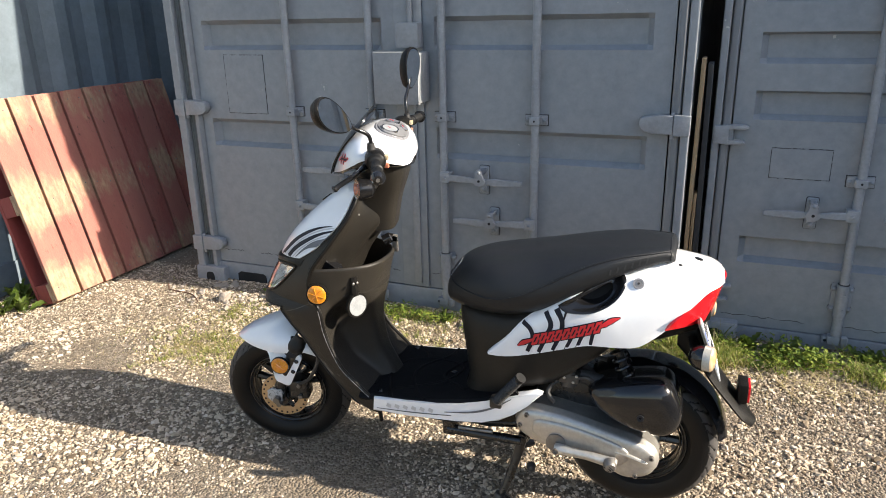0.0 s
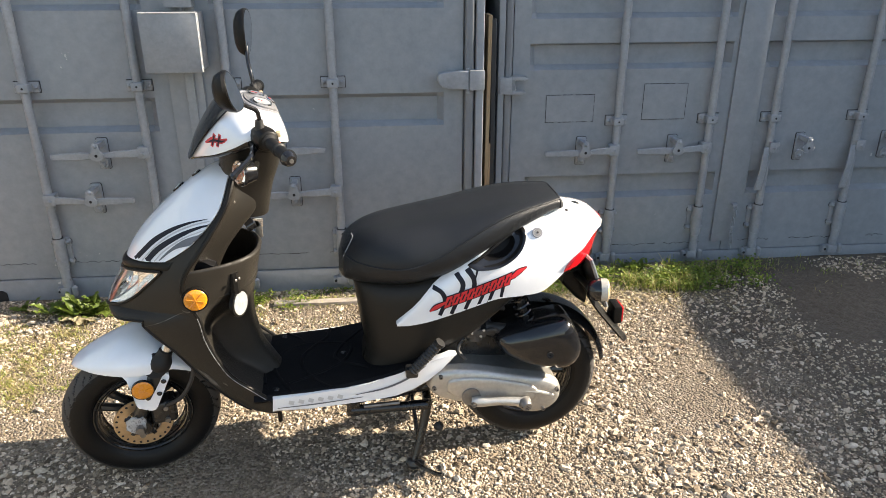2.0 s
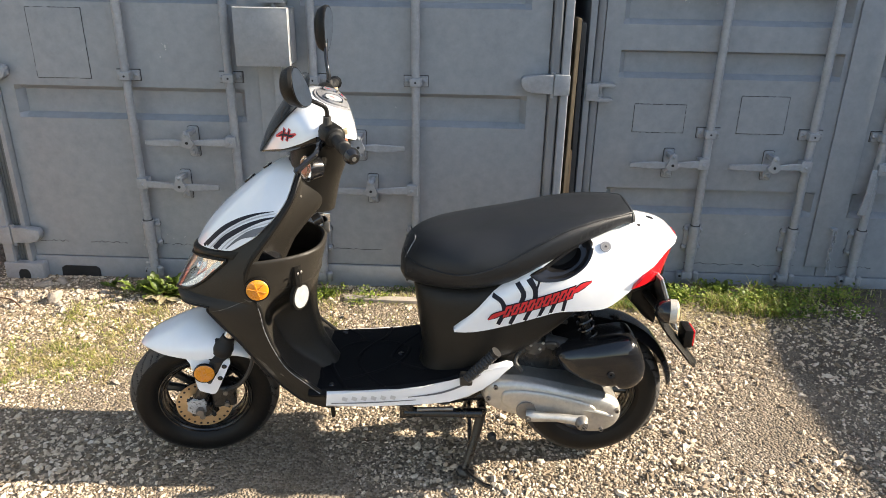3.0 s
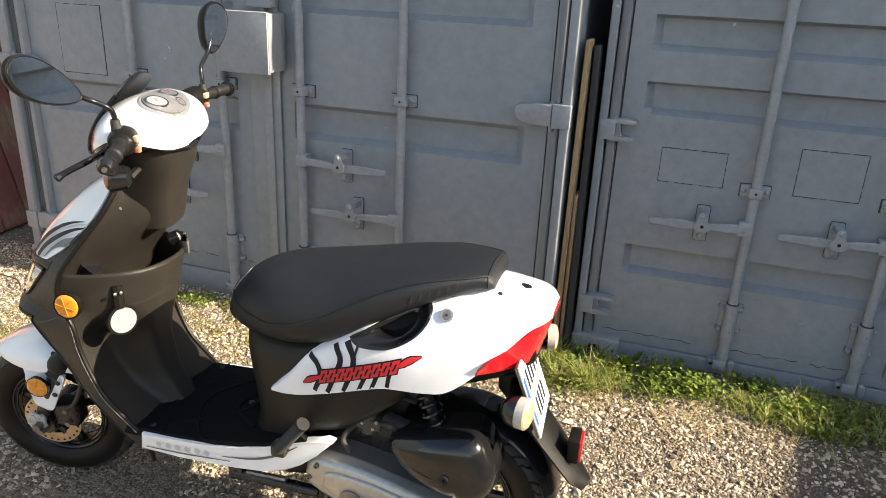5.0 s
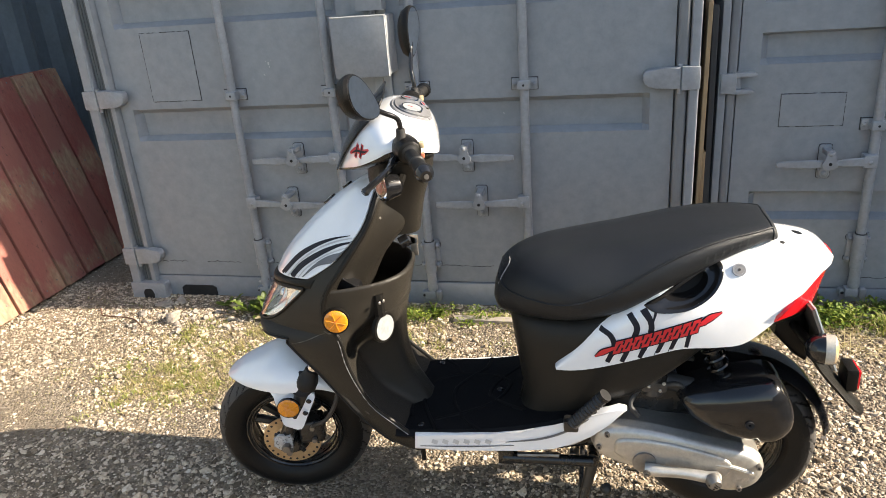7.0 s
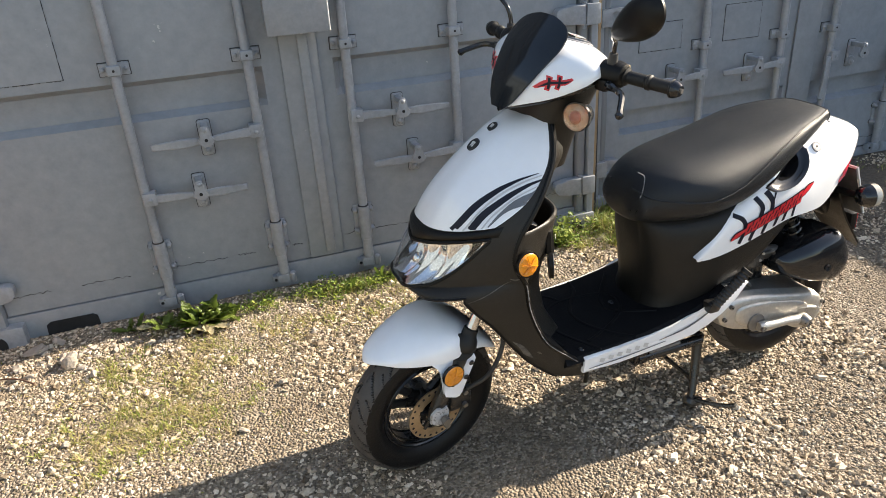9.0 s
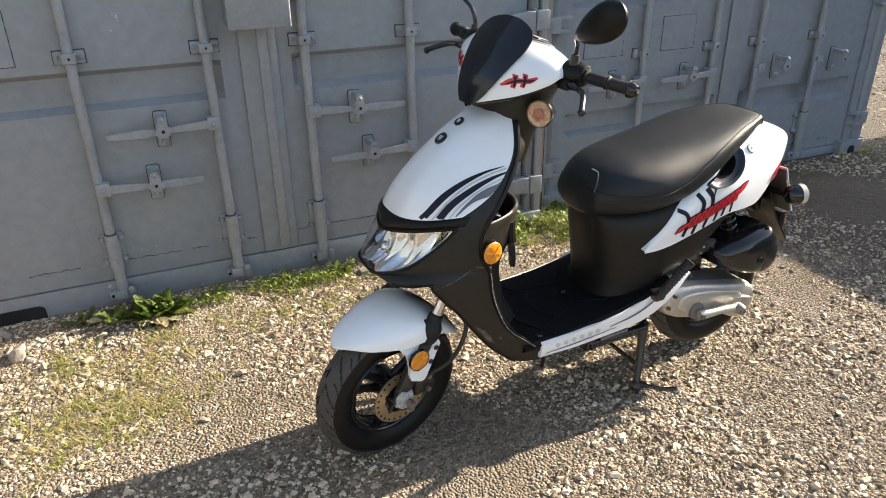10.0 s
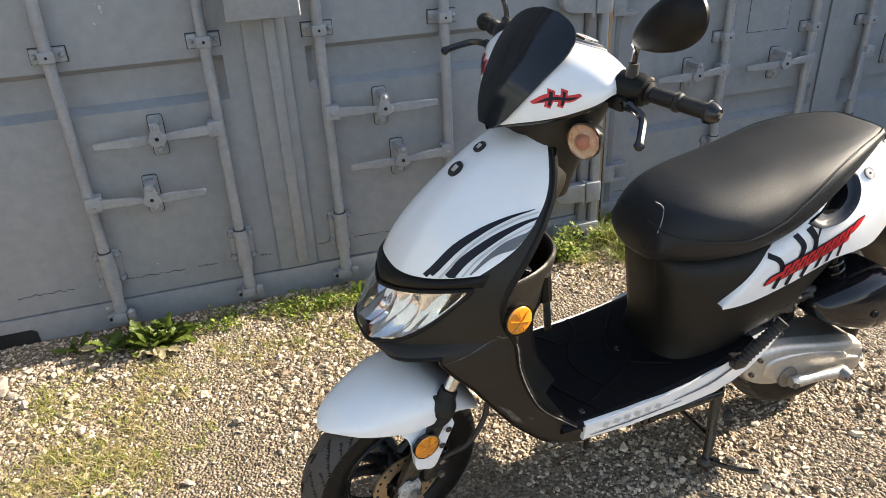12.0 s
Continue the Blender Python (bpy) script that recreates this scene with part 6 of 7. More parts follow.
    # carburettor and hoses
    carb = part("carburettor", tube([(0.93, -0.11, 0.385), (0.93, -0.11, 0.43)], [0.022, 0.018], 14), M["oily"], root, "small alloy carburettor with hoses")
    part("carb_body", box(0.905, 0.96, -0.13, -0.09, 0.395, 0.42, 0.006), M["oily"], carb)
    for dx, dz in ((-0.012, 0.004), (0.012, -0.006), (0.02, 0.012)):
        part("carb_screw", dome((0.932 + dx, -0.131, 0.408 + dz), (0, -1, 0), 0.0045, 0.004, 8, 2), M["alloy"], carb)
    for pts in ([(0.95, -0.12, 0.41), (0.98, -0.13, 0.42), (1.0, -0.12, 0.4)], [(0.9, -0.12, 0.4), (0.88, -0.14, 0.37), (0.9, -0.15, 0.345)], [(0.94, -0.1, 0.43), (0.97, -0.08, 0.46), (1.02, -0.07, 0.45)]):
        part("hose", tube(spline(pts, 12), 0.006, 8), M["rubber"], carb)
    part("intake_duct", tube([(0.96, -0.1, 0.41), (1.03, -0.11, 0.4)], 0.02, 12), M["rubber"], carb)
    # shock absorber
    a, b = Vector((1.092, -0.11, 0.38)), Vector((1.035, -0.1, 0.55))
    shock = part("shock_absorber", tube([a, b], 0.011, 10), M["wheel_black"], root, "black rear shock absorber with a coil spring")
    d = (b - a).normalized()
    e = d.orthogonal().normalized()
    o = d.cross(e)
    coil = [a + (b - a) * (k / 140) + 0.021 * (e * math.cos(k * 0.36) + o * math.sin(k * 0.36)) for k in range(141)]
    part("coil_spring", tube(coil, 0.0042, 6), M["gloss_black"], shock)
    # inner mudguard over the rear wheel
    def hug(a, b):
        th = radians(122 - 108 * a)
        ph = 2 * b - 1
        rr = 0.232 - 0.02 * ph ** 4 + 0.01 * math.sin(a * math.pi)
        return Vector((1.11 + rr * math.cos(th), 0.064 * ph, 0.205 + rr * math.sin(th)))
    part("rear_mudguard", sheet(hug, 30, 12, 0.004), M["gloss_black"], root, "black inner mudguard over the rear tyre")
    mf = part("exhaust", tube(spline([(0.9, 0.08, 0.2), (0.98, 0.12, 0.19), (1.05, 0.13, 0.2), (1.12, 0.135, 0.23), (1.2, 0.14, 0.27), (1.22, 0.14, 0.28)], 24), [0.014] * 7 + [0.02, 0.04, 0.046] + [0.048] * 12 + [0.04, 0.02], 18), M["steel"], root, "dull steel silencer")
    # centre stand and folded prop
    pivot = part("centre_stand", tube([(0.8, -0.1, 0.182), (0.8, 0.1, 0.182)], 0.014, 10), M["wheel_black"], root, "black steel centre stand, down")
    for side in (-1, 1):
        leg = spline([(0.802, side * 0.09, 0.185), (0.788, side * 0.105, 0.12), (0.765, side * 0.13, 0.04), (0.752, side * 0.14, 0.012)], 14)
        part("stand_leg", tube(leg, [0.015 - 0.0004 * k for k in range(14)], 10), M["wheel_black"], pivot)
        part("stand_foot", tube(spline([(0.735, side * 0.138, 0.014), (0.755, side * 0.142, 0.006), (0.785, side * 0.15, 0.008)], 8), [0.010, 0.015, 0.017, 0.017, 0.016, 0.014, 0.012, 0.008], 8), M["wheel_black"], pivot)
    part("stand_tang", tube(spline([(0.757, -0.142, 0.014), (0.775, -0.175, 0.018), (0.805, -0.21, 0.022), (0.826, -0.233, 0.032)], 12), 0.0065, 8), M["wheel_black"], pivot)
    part("stand_brace", tube([(0.772, -0.12, 0.06), (0.772, 0.12, 0.06)], 0.007, 8), M["wheel_black"], pivot)
    part("stand_stop", dome((0.83, -0.1, 0.1), (0.3, -0.9, 0), 0.014, 0.02, 12), M["rubber"], pivot)
    side_b = part("prop_stand", tube([(0.585, -0.11, 0.182), (0.7, -0.105, 0.178), (0.8, -0.1, 0.176)], [0.015, 0.013, 0.014], 10), M["wheel_black"], root, "folded black prop stand")
    part("prop_bracket", box(0.572, 0.61, -0.12, -0.07, 0.166, 0.235, 0.006), M["wheel_black"], side_b)
    part("stand_spring", tube([(0.62, -0.115, 0.195), (0.72, -0.11, 0.196)], 0.006, 8), M["steel"], side_b)
    part("underframe", tube([(0.45, -0.07, 0.21), (0.7, -0.07, 0.2), (0.85, -0.06, 0.22)], 0.014, 10), M["wheel_black"], root)


def build_tail_bracket(root):
    def flap(a, b):
        c = spline([(1.235, 0.545), (1.285, 0.458), (1.345, 0.382), (1.398, 0.318)], 20)[int(round(a * 19))]
        s = 2 * b - 1
        w = 0.075 - 0.02 * a - (0.02 * max(0, a - 0.85) / 0.15 if a > 0.85 else 0)
        return Vector((c[0] - 0.012 * s * s, -0.025 + w * s, c[1] - 0.006 * s * s))
    fl = part("mud_flap", sheet(flap, 19, 10, 0.005), M["black_plastic"], root, "long grey-black plastic mud flap")
    c, d = Vector((1.362, -0.03, 0.398)), Vector((0.8, 0, 0.55)).normalized()
    rf = part("rear_reflector", box(1.345, 1.37, -0.058, 0.0, 0.37, 0.425, 0.006), M["black_plastic"], root, "red rear reflector on a black block")
    part("reflector_lens", box(1.366, 1.375, -0.054, -0.004, 0.374, 0.421, 0.003), M["red_lens"], rf)
    # number plate: pale plate with plain dark bars
    o = Vector((1.262, -0.045, 0.535))
    up = Vector((-0.36, 0.0, 0.93)).normalized()
    rt = Vector((0.02, 0.97, -0.22)).normalized()
    rt = (rt - up * rt.dot(up)).normalized()
    n = rt.cross(up).normalized()
    if n.x < 0:
        n = -n
    def slab(x0, x1, z0, z1, h0, h1):
        return loft([[o + rt * x + up * z + n * h0 for x, z in ((x0, z0), (x1, z0), (x1, z1), (x0, z1))], [o + rt * x + up * z + n * h1 for x, z in ((x0, z0), (x1, z0), (x1, z1), (x0, z1))]])
    pl = part("number_plate", slab(-0.085, 0.085, -0.078, 0.078, 0.0, 0.003), M["plate_white"], root, "white number plate with dark bars", smooth=False)
    part("plate_back", slab(-0.083, 0.083, -0.076, 0.076, -0.006, -0.001), M["steel"], pl, "dull grey plate carrier", smooth=False)
    part("plate_band", slab(-0.082, -0.066, -0.055, 0.05, 0.003, 0.0036), M["blue"], pl, smooth=False)
    for x in (-0.046, -0.02, 0.004, 0.032, 0.06):
        part("plate_bar", slab(x - 0.0055, x + 0.0055, 0.012, 0.056, 0.003, 0.0038), M["black_decal"], pl, smooth=False)
    for x in (-0.03, -0.006, 0.018, 0.042):
        part("plate_bar", slab(x - 0.0055, x + 0.0055, -0.058, -0.014, 0.003, 0.0038), M["black_decal"], pl, smooth=False)
    part("plate_bar", slab(-0.04, 0.05, 0.066, 0.071, 0.003, 0.0036), M["grey_decal"], pl, smooth=False)
    part("plate_bracket", loft([oval(x, zb, zt, w, 4) for x, zb, zt, w in ((1.19, 0.5, 0.58, 0.05), (1.235, 0.45, 0.58, 0.055), (1.262, 0.43, 0.52, 0.045))]), M["black_plastic"], root)
    for side in (-1, 1):
        c = Vector((1.255, side * 0.165, 0.538))
        dd = Vector((0.975, side * 0.2, 0.02)).normalized()
        ind = part("rear_indicator", tube([c - dd * 0.036, c - dd * 0.032, c - dd * 0.024, c - dd * 0.012, c], [0.008, 0.017, 0.025, 0.03, 0.032], 26), M["gloss_black"], root, "oval black rear indicator with a pale amber lens")
        part("lamp_reflector", dome(c, dd, 0.028, 0.003, 22, 3), M["steel"], ind)
        part("indicator_bulb", dome(c + dd * 0.002, dd, 0.009, 0.013, 14), M["amber"], ind, "orange bulb")
        part("lens_band", disc_ring(c + dd * 0.0085, dd, 0.0275, 0.0308, 0.0085, 26), M["lens_grey"], ind, "clear grey lens rim")
        part("indicator_lens", dome(c + dd * 0.0165, dd, 0.0302, 0.01, 24), M["lens_amber"], ind, "pale amber ribbed lens")
        part("indicator_stalk", tube([(1.225, side * 0.055, 0.535), c - dd * 0.02], 0.01, 10), M["black_plastic"], ind)


def build_scooter():
    root = thing("motor_scooter", pose(1.265, -1.06, 0, 0, 0, 2.0), "white and black motor scooter parked on its centre stand", "scooter")
    build_wheel(root, (0.004, -0.012, 0.181), True)
    build_wheel(root, (1.11, 0.0, 0.203), False)
    build_fork(root)
    build_front(root)
    build_inner_shield(root)
    build_headset(root)
    build_floor(root)
    build_rear(root)
    build_engine(root)
    build_tail_bracket(root)
    return root


scooter = build_scooter()


# ---- fittings on the containers ----
def weld_frame(x0, x1, z0, z1, y, root):
    """A thin plate welded on a door, with a dark broken seam round it."""
    ob = part("data_plate", box(x0, x1, y - 0.003, y + 0.004, z0, z1, 0.0015, 1), M["paint"], root)
    rnd = random.Random(int(x0 * 1000))
    for a, b in (((x0, z0), (x1, z0)), ((x1, z0), (x1, z1)), ((x1, z1), (x0, z1)), ((x0, z1), (x0, z0))):
        run = 0.0
        while run < 1.0:
            stop = min(1.0, run + rnd.uniform(0.15, 0.6))
            line = [(a[0] + (b[0] - a[0]) * t + rnd.uniform(-0.0006, 0.0006), y - 0.0012, a[1] + (b[1] - a[1]) * t + rnd.uniform(-0.0006, 0.0006)) for t in np.linspace(run, stop, 12)]
            part("weld_bead", tube(line, [rnd.uniform(0.0008, 0.0021) for _ in range(12)], 5), M["gasket"], ob)
            run = stop + rnd.uniform(0.0, 0.09)


weld_frame(0.262, 0.482, 0.876, 1.146, 0.045, A)
weld_frame(2.682, 2.892, 0.684, 0.8, 0.175, B)
weld_frame(3.11, 3.303, 0.687, 0.841, 0.175, B)


def electric_box():
    root = thing("junction_box", pose(0, 0, 0), "grey painted steel junction box fixed over the door joint", "junction box")
    body = part("box_body", box(1.128, 1.324, -0.085, 0.032, 0.962, 1.165, 0.004), M["box_paint"], root)
    part("box_lid", box(1.122, 1.33, -0.092, -0.083, 0.957, 1.17, 0.003), M["box_paint"], root, "flat lid with scraped bright edges")
    for a, b in (((1.326, -0.0925, 0.96), (1.326, -0.0925, 1.166)), ((1.126, -0.0925, 1.167), (1.326, -0.0925, 1.167))):
        part("scraped_edge", tube([a, b], 0.0022, 6), M["silver_decal"], root)
    up = part("conduit_box", box(1.2, 1.3, -0.025, 0.032, 1.18, 1.28, 0.004), M["box_paint"], root)
    part("conduit", tube([(1.25, 0.012, 1.28), (1.25, 0.012, 2.45)], 0.012, 10), M["box_paint"], root)
    part("conduit", tube([(1.25, 0.01, 1.165), (1.25, 0.01, 1.18)], 0.012, 10), M["box_paint"], root)
    part("cable_cover", box(1.228, 1.262, 0.024, 0.033, 0.12, 0.96, 0.002), M["box_paint"], root)


electric_box()


def gap_planks():
    for i, (x, y, w, d, z1, m) in enumerate(((2.404, 0.03, 0.0075, 0.1, 1.14, M["wood_old"]), (2.423, 0.06, 0.0055, 0.09, 0.62, M["wood_old"]), (2.444, 0.075, 0.01, 0.08, 1.12, M["gasket"]))):
        bm = box(-w, w, -d / 2, d / 2, 0, z1, 0.002, 1)
        ob = finish("plank", bm, m)
        ob.matrix_basis = pose(x, y + 0.06, 0, 0, 0.4 * (1 - i), 0)
        tagged(ob, "weathered brown timber plank wedged upright between two containers" if m is M["wood_old"] else "near-black plank wedged upright between two containers", "plank", "planks in the gap")


gap_planks()


def chain(x, y, z1, n):
    root = thing("chain", pose(x, y, 0), "short painted steel chain hanging beside the door joint", "chain")
    for k in range(n):
        c = Vector((0.004 * math.sin(k), 0, z1 - 0.021 * k))
        pts = []
        for i in range(13):
            a = 2 * math.pi * i / 12
            o = Vector((0.008 * math.cos(a), 0, 0.014 * math.sin(a)))
            if k % 2:
                o = Vector((0, o.x, o.z))
            pts.append(c + o)
        part("link", tube(pts, 0.0028, 6, caps=False), M["paint_worn"], root)
    part("staple", box(-0.012, 0.012, 0.0, 0.05, z1 + 0.008, z1 + 0.02, 0.003), M["paint_worn"], root)


chain(3.59, 0.14, 0.27, 10)


# ---- pallet ----
def red_wood():
    """Faded red paint, worn pale along the nailed rows and down the grain."""
    m = material("red_pallet_wood", (0.25, 0.062, 0.05), 0.8, second=(0.34, 0.145, 0.11), scale=4.5, fine=45, wear=(0.13, 0.055, 0.04), wear_at=0.6, stretch=(2.5, 2.5, 1.0), bump=0.002, bump_scale=50, vary=0.6, mottle=0.4)
    nt = m.node_tree
    p = nt.nodes["Principled BSDF"]
    src = p.inputs["Base Color"].links[0].from_socket
    tc = nt.nodes.new("ShaderNodeTexCoord")
    sep = nt.nodes.new("ShaderNodeSeparateXYZ")
    nt.links.new(tc.outputs["Object"], sep.inputs[0])
    def calc(op, a, b):
        k = nt.nodes.new("ShaderNodeMath")
        k.operation = op
        for s, v in zip(k.inputs, (a, b)):
            if isinstance(v, (int, float)):
                s.default_value = v
            else:
                nt.links.new(v, s)
        return k.outputs[0]
    row = calc("COSINE", calc("MULTIPLY", calc("SUBTRACT", sep.outputs[2], 0.05), 2 * math.pi / 0.45), 0)
    mp = nt.nodes.new("ShaderNodeMapping")
    mp.inputs["Scale"].default_value = (5, 5, 2.2)
    nt.links.new(tc.outputs["Object"], mp.inputs["Vector"])
    grain = tex_noise(nt, mp.outputs["Vector"], 3.0, 6.0, 0.7)
    info = nt.nodes.new("ShaderNodeObjectInfo")
    amount = calc("ADD", calc("MULTIPLY", row, 0.19), calc("ADD", grain, calc("MULTIPLY", info.outputs["Random"], 0.2)))
    near = calc("MULTIPLY", calc("MAXIMUM", calc("SUBTRACT", 0.45, sep.outputs[0]), 0.0), 0.42)
    far = calc("MULTIPLY", calc("MAXIMUM", calc("SUBTRACT", sep.outputs[0], 0.85), 0.0), 0.5)
    amount = calc("ADD", amount, calc("ADD", near, far))
    fac = ramp(nt, amount, [(0.7, (0, 0, 0)), (0.95, (0.95, 0.95, 0.95))])
    tan = ramp(nt, tex_noise(nt, mp.outputs["Vector"], 9.0, 4.0, 0.6), [(0.3, (0.25, 0.16, 0.1)), (0.7, (0.46, 0.32, 0.2))])
    nt.links.new(blend(nt, fac, src, tan), p.inputs["Base Color"])
    return m


M["red_wood"] = red_wood()


def pallet():
    m = Matrix(((0, -0.9655, -0.2605, -0.435), (1, 0, 0, -0.535), (0, -0.2605, 0.9655, 0.012), (0, 0, 0, 1)))
    root = thing("wooden_pallet", m, "worn red-painted wooden pallet leaning against a container", "pallet")
    rnd = random.Random(5)
    x, widths = 0.0, [0.141, 0.129, 0.133, 0.137, 0.13, 0.133, 0.135, 0.141]
    for i, w in enumerate(widths):
        top = 0.995 + rnd.uniform(-0.006, 0.006)
        b = part("board", box(x, x + w, 0.0, 0.021, rnd.uniform(0, 0.008), top, 0.0025, 1), M["red_wood"], root)
        for z in (0.05, 0.5, 0.95):
            for dx in (0.03, w - 0.03):
                part("nail", disc_ring((x + dx + rnd.uniform(-0.006, 0.006), -0.001, z + rnd.uniform(-0.02, 0.02)), (0, 1, 0), 0, 0.0035, 0.0015, 7), M["steel"], b)
        x += w + 0.015
    W = x - 0.015
    for z in (0.0, 0.45, 0.9):
        part("stringer_board", box(0, W, 0.022, 0.043, z, z + 0.098, 0.002, 1), M["red_wood"], root)
        for bx in (0.0, W / 2 - 0.07, W - 0.14):
            part("block", box(bx, bx + 0.14, 0.044, 0.122, z, z + 0.098, 0.003, 1), M["red_block"], root)
    for bx in (0.0, W / 2 - 0.07, W - 0.1):
        part("bottom_board", box(bx, bx + (0.14 if 0 < bx < W - 0.11 else 0.1), 0.123, 0.144, 0.002, 0.997, 0.002, 1), M["red_block"], root)
    return root


pallet()


# ---- loose board and stones at the containers' foot ----
kerb = finish("edging_board", box(1.5, 1.93, -0.125, -0.085, -0.02, 0.011, 0.004), M["stone_pale"])
tagged(kerb, "pale weathered edging board lying on the gravel", "board")


def stone_mesh(seed, r):
    """A broken stone: a lump cut by flat faces, with a rough skin."""
    rnd = random.Random(seed)
    bm = bmesh.new()
    bmesh.ops.create_icosphere(bm, subdivisions=3, radius=r)
    sx, sy, sz = rnd.uniform(0.95, 1.5), rnd.uniform(0.7, 1.0), rnd.uniform(0.55, 0.95)
    cuts = [(Vector((rnd.gauss(0, 1), rnd.gauss(0, 1), rnd.gauss(0, 1))).normalized(), r * rnd.uniform(0.42, 0.78)) for _ in range(14)]
    for v in bm.verts:
        for n, d in cuts:
            k = v.co.dot(n) - d
            if k > 0:
                v.co -= n * k
        w = noise.noise(v.co / r * 2.3 + Vector((seed * 3.3, 0, 0))) + 0.5 * noise.noise(v.co / r * 6.1 + Vector((0, seed * 1.7, 0)))
        v.co = Vector((v.co.x * sx, v.co.y * sy, v.co.z * sz)) * (1 + 0.13 * w)
    return bm


rubble = random.Random(23)
spots = [(0.3, -0.2, 0.045), (0.18, -0.08, 0.035), (0.25, -0.05, 0.028), (0.38, -0.3, 0.02), (0.95, -0.57, 0.016), (0.82, -0.76, 0.015), (1.1, -0.33, 0.017), (0.33, -0.62, 0.018), (0.13, -0.17, 0.026)]
spots += [(rubble.uniform(-0.15, 0.75), -0.12 - abs(rubble.gauss(0, 0.11)), rubble.uniform(0.007, 0.016)) for _ in range(80)]
for i, (x, y, r) in enumerate(spots):
    ob = finish("stone", stone_mesh(i + 1, r), M["stone_pale"], angle=13)
    ob.matrix_basis = pose(x, y, ground_height(x, y) + r * 0.28, rubble.uniform(-25, 25), rubble.uniform(-25, 25), 37 * i)
    tagged(ob, "broken pale grey stone lying in the gravel" if r < 0.027 else "large pale broken stone half sunk in the gravel", "stone", "loose stones by the container")


wire_pts = spline([(-0.06, -0.19, 0.035), (-0.052, -0.2, 0.012), (-0.03, -0.212, 0.009), (0.087, -0.225, 0.012), (0.15, -0.25, 0.014), (0.204, -0.289, 0.006)], 30)
wire = finish("bent_wire", tube(wire_pts, 0.003, 8), M["rust"])
tagged(wire, "rusty bent steel wire lying on the gravel", "wire")


# ---- gravel ----
def island_material(name, stops, rough=0.9, spec=0.3, fine=90.0):
    m = bpy.data.materials.new(name)
    m.use_nodes = True
    nt = m.node_tree
    p = nt.nodes["Principled BSDF"]
    g = nt.nodes.new("ShaderNodeNewGeometry")
    col = ramp(nt, g.outputs["Random Per Island"], stops)
    co = nt.nodes.new("ShaderNodeTexCoord").outputs["Object"]
    spots = ramp(nt, tex_noise(nt, co, fine, 4.0, 0.7), [(0.3, (0.72, 0.70, 0.66)), (0.7, (1, 1, 1))])
    nt.links.new(blend(nt, 1.0, col, spots, "MULTIPLY"), p.inputs["Base Color"])
    p.inputs["Roughness"].default_value = rough
    p.inputs["Specular IOR Level"].default_value = spec
    return m


def heap(name, verts, faces, mat, label, category):
    me = bpy.data.meshes.new(name)
    me.vertices.add(len(verts))
    me.vertices.foreach_set("co", verts.astype(np.float32).ravel())
    k = faces.shape[1]
    me.loops.add(faces.size)
    me.loops.foreach_set("vertex_index", faces.astype(np.int32).ravel())
    me.polygons.add(len(faces))
    me.polygons.foreach_set("loop_start", np.arange(0, faces.size, k, dtype=np.int32))
    me.update(calc_edges=True)
    me.validate()
    me.polygons.foreach_set("use_smooth", np.zeros(len(me.polygons), dtype=bool))
    me.materials.append(mat)
    return tagged(new(name, me), label, category, kind="stuff")


def grass_amount(x, y):
    """Where grass and moss cover the gravel: along the containers' foot and in patches before them."""
    n = noise.noise(Vector((x * 2.2, y * 2.2, 11.0))) * 0.5 + noise.noise(Vector((x * 7, y * 7, 4.0))) * 0.3
    if x > 2.15:
        clump = max(0.05, min(1, 0.42 + 1.5 * noise.noise(Vector((x * 4.5, y * 4.5, 2.0))) + 1.2 * noise.noise(Vector((x * 13, y * 13, 9.0)))))
        edge = -0.2 if x < 2.6 else -0.12
        foot = clump / (1 + math.exp(-(y - edge) / 0.035)) * min(1.0, max(0.15, (x - 2.1) / 0.25))
    else:
        clump = max(0.18, min(1, 0.4 + 1.4 * noise.noise(Vector((x * 3.4, 5.0, 2.0)))))
        foot = math.exp(-((y + 0.08) / 0.075) ** 2) * (1.0 if x > 0.5 else 0.15) * clump
    if x > 3.3:
        foot *= 0.5 if x < 4.0 else 0.2
    lump = max(0.2, min(1.0, 0.5 + 1.1 * noise.noise(Vector((x * 9, y * 9, 8.0)))))
    patch = lump * math.exp(-(((x - 0.5) / 0.42) ** 2 + ((y + 0.58) / 0.24) ** 2)) * 0.62 + lump * math.exp(-(((x - 1.5) / 0.8) ** 2 + ((y + 0.25) / 0.15) ** 2)) * 0.34 + lump * math.exp(-(((x - 0.75) / 0.4) ** 2 + ((y + 0.28) / 0.14) ** 2)) * 0.4
    return max(0.0, min(1.0, max(foot, patch) * (1 + 1.3 * n)))


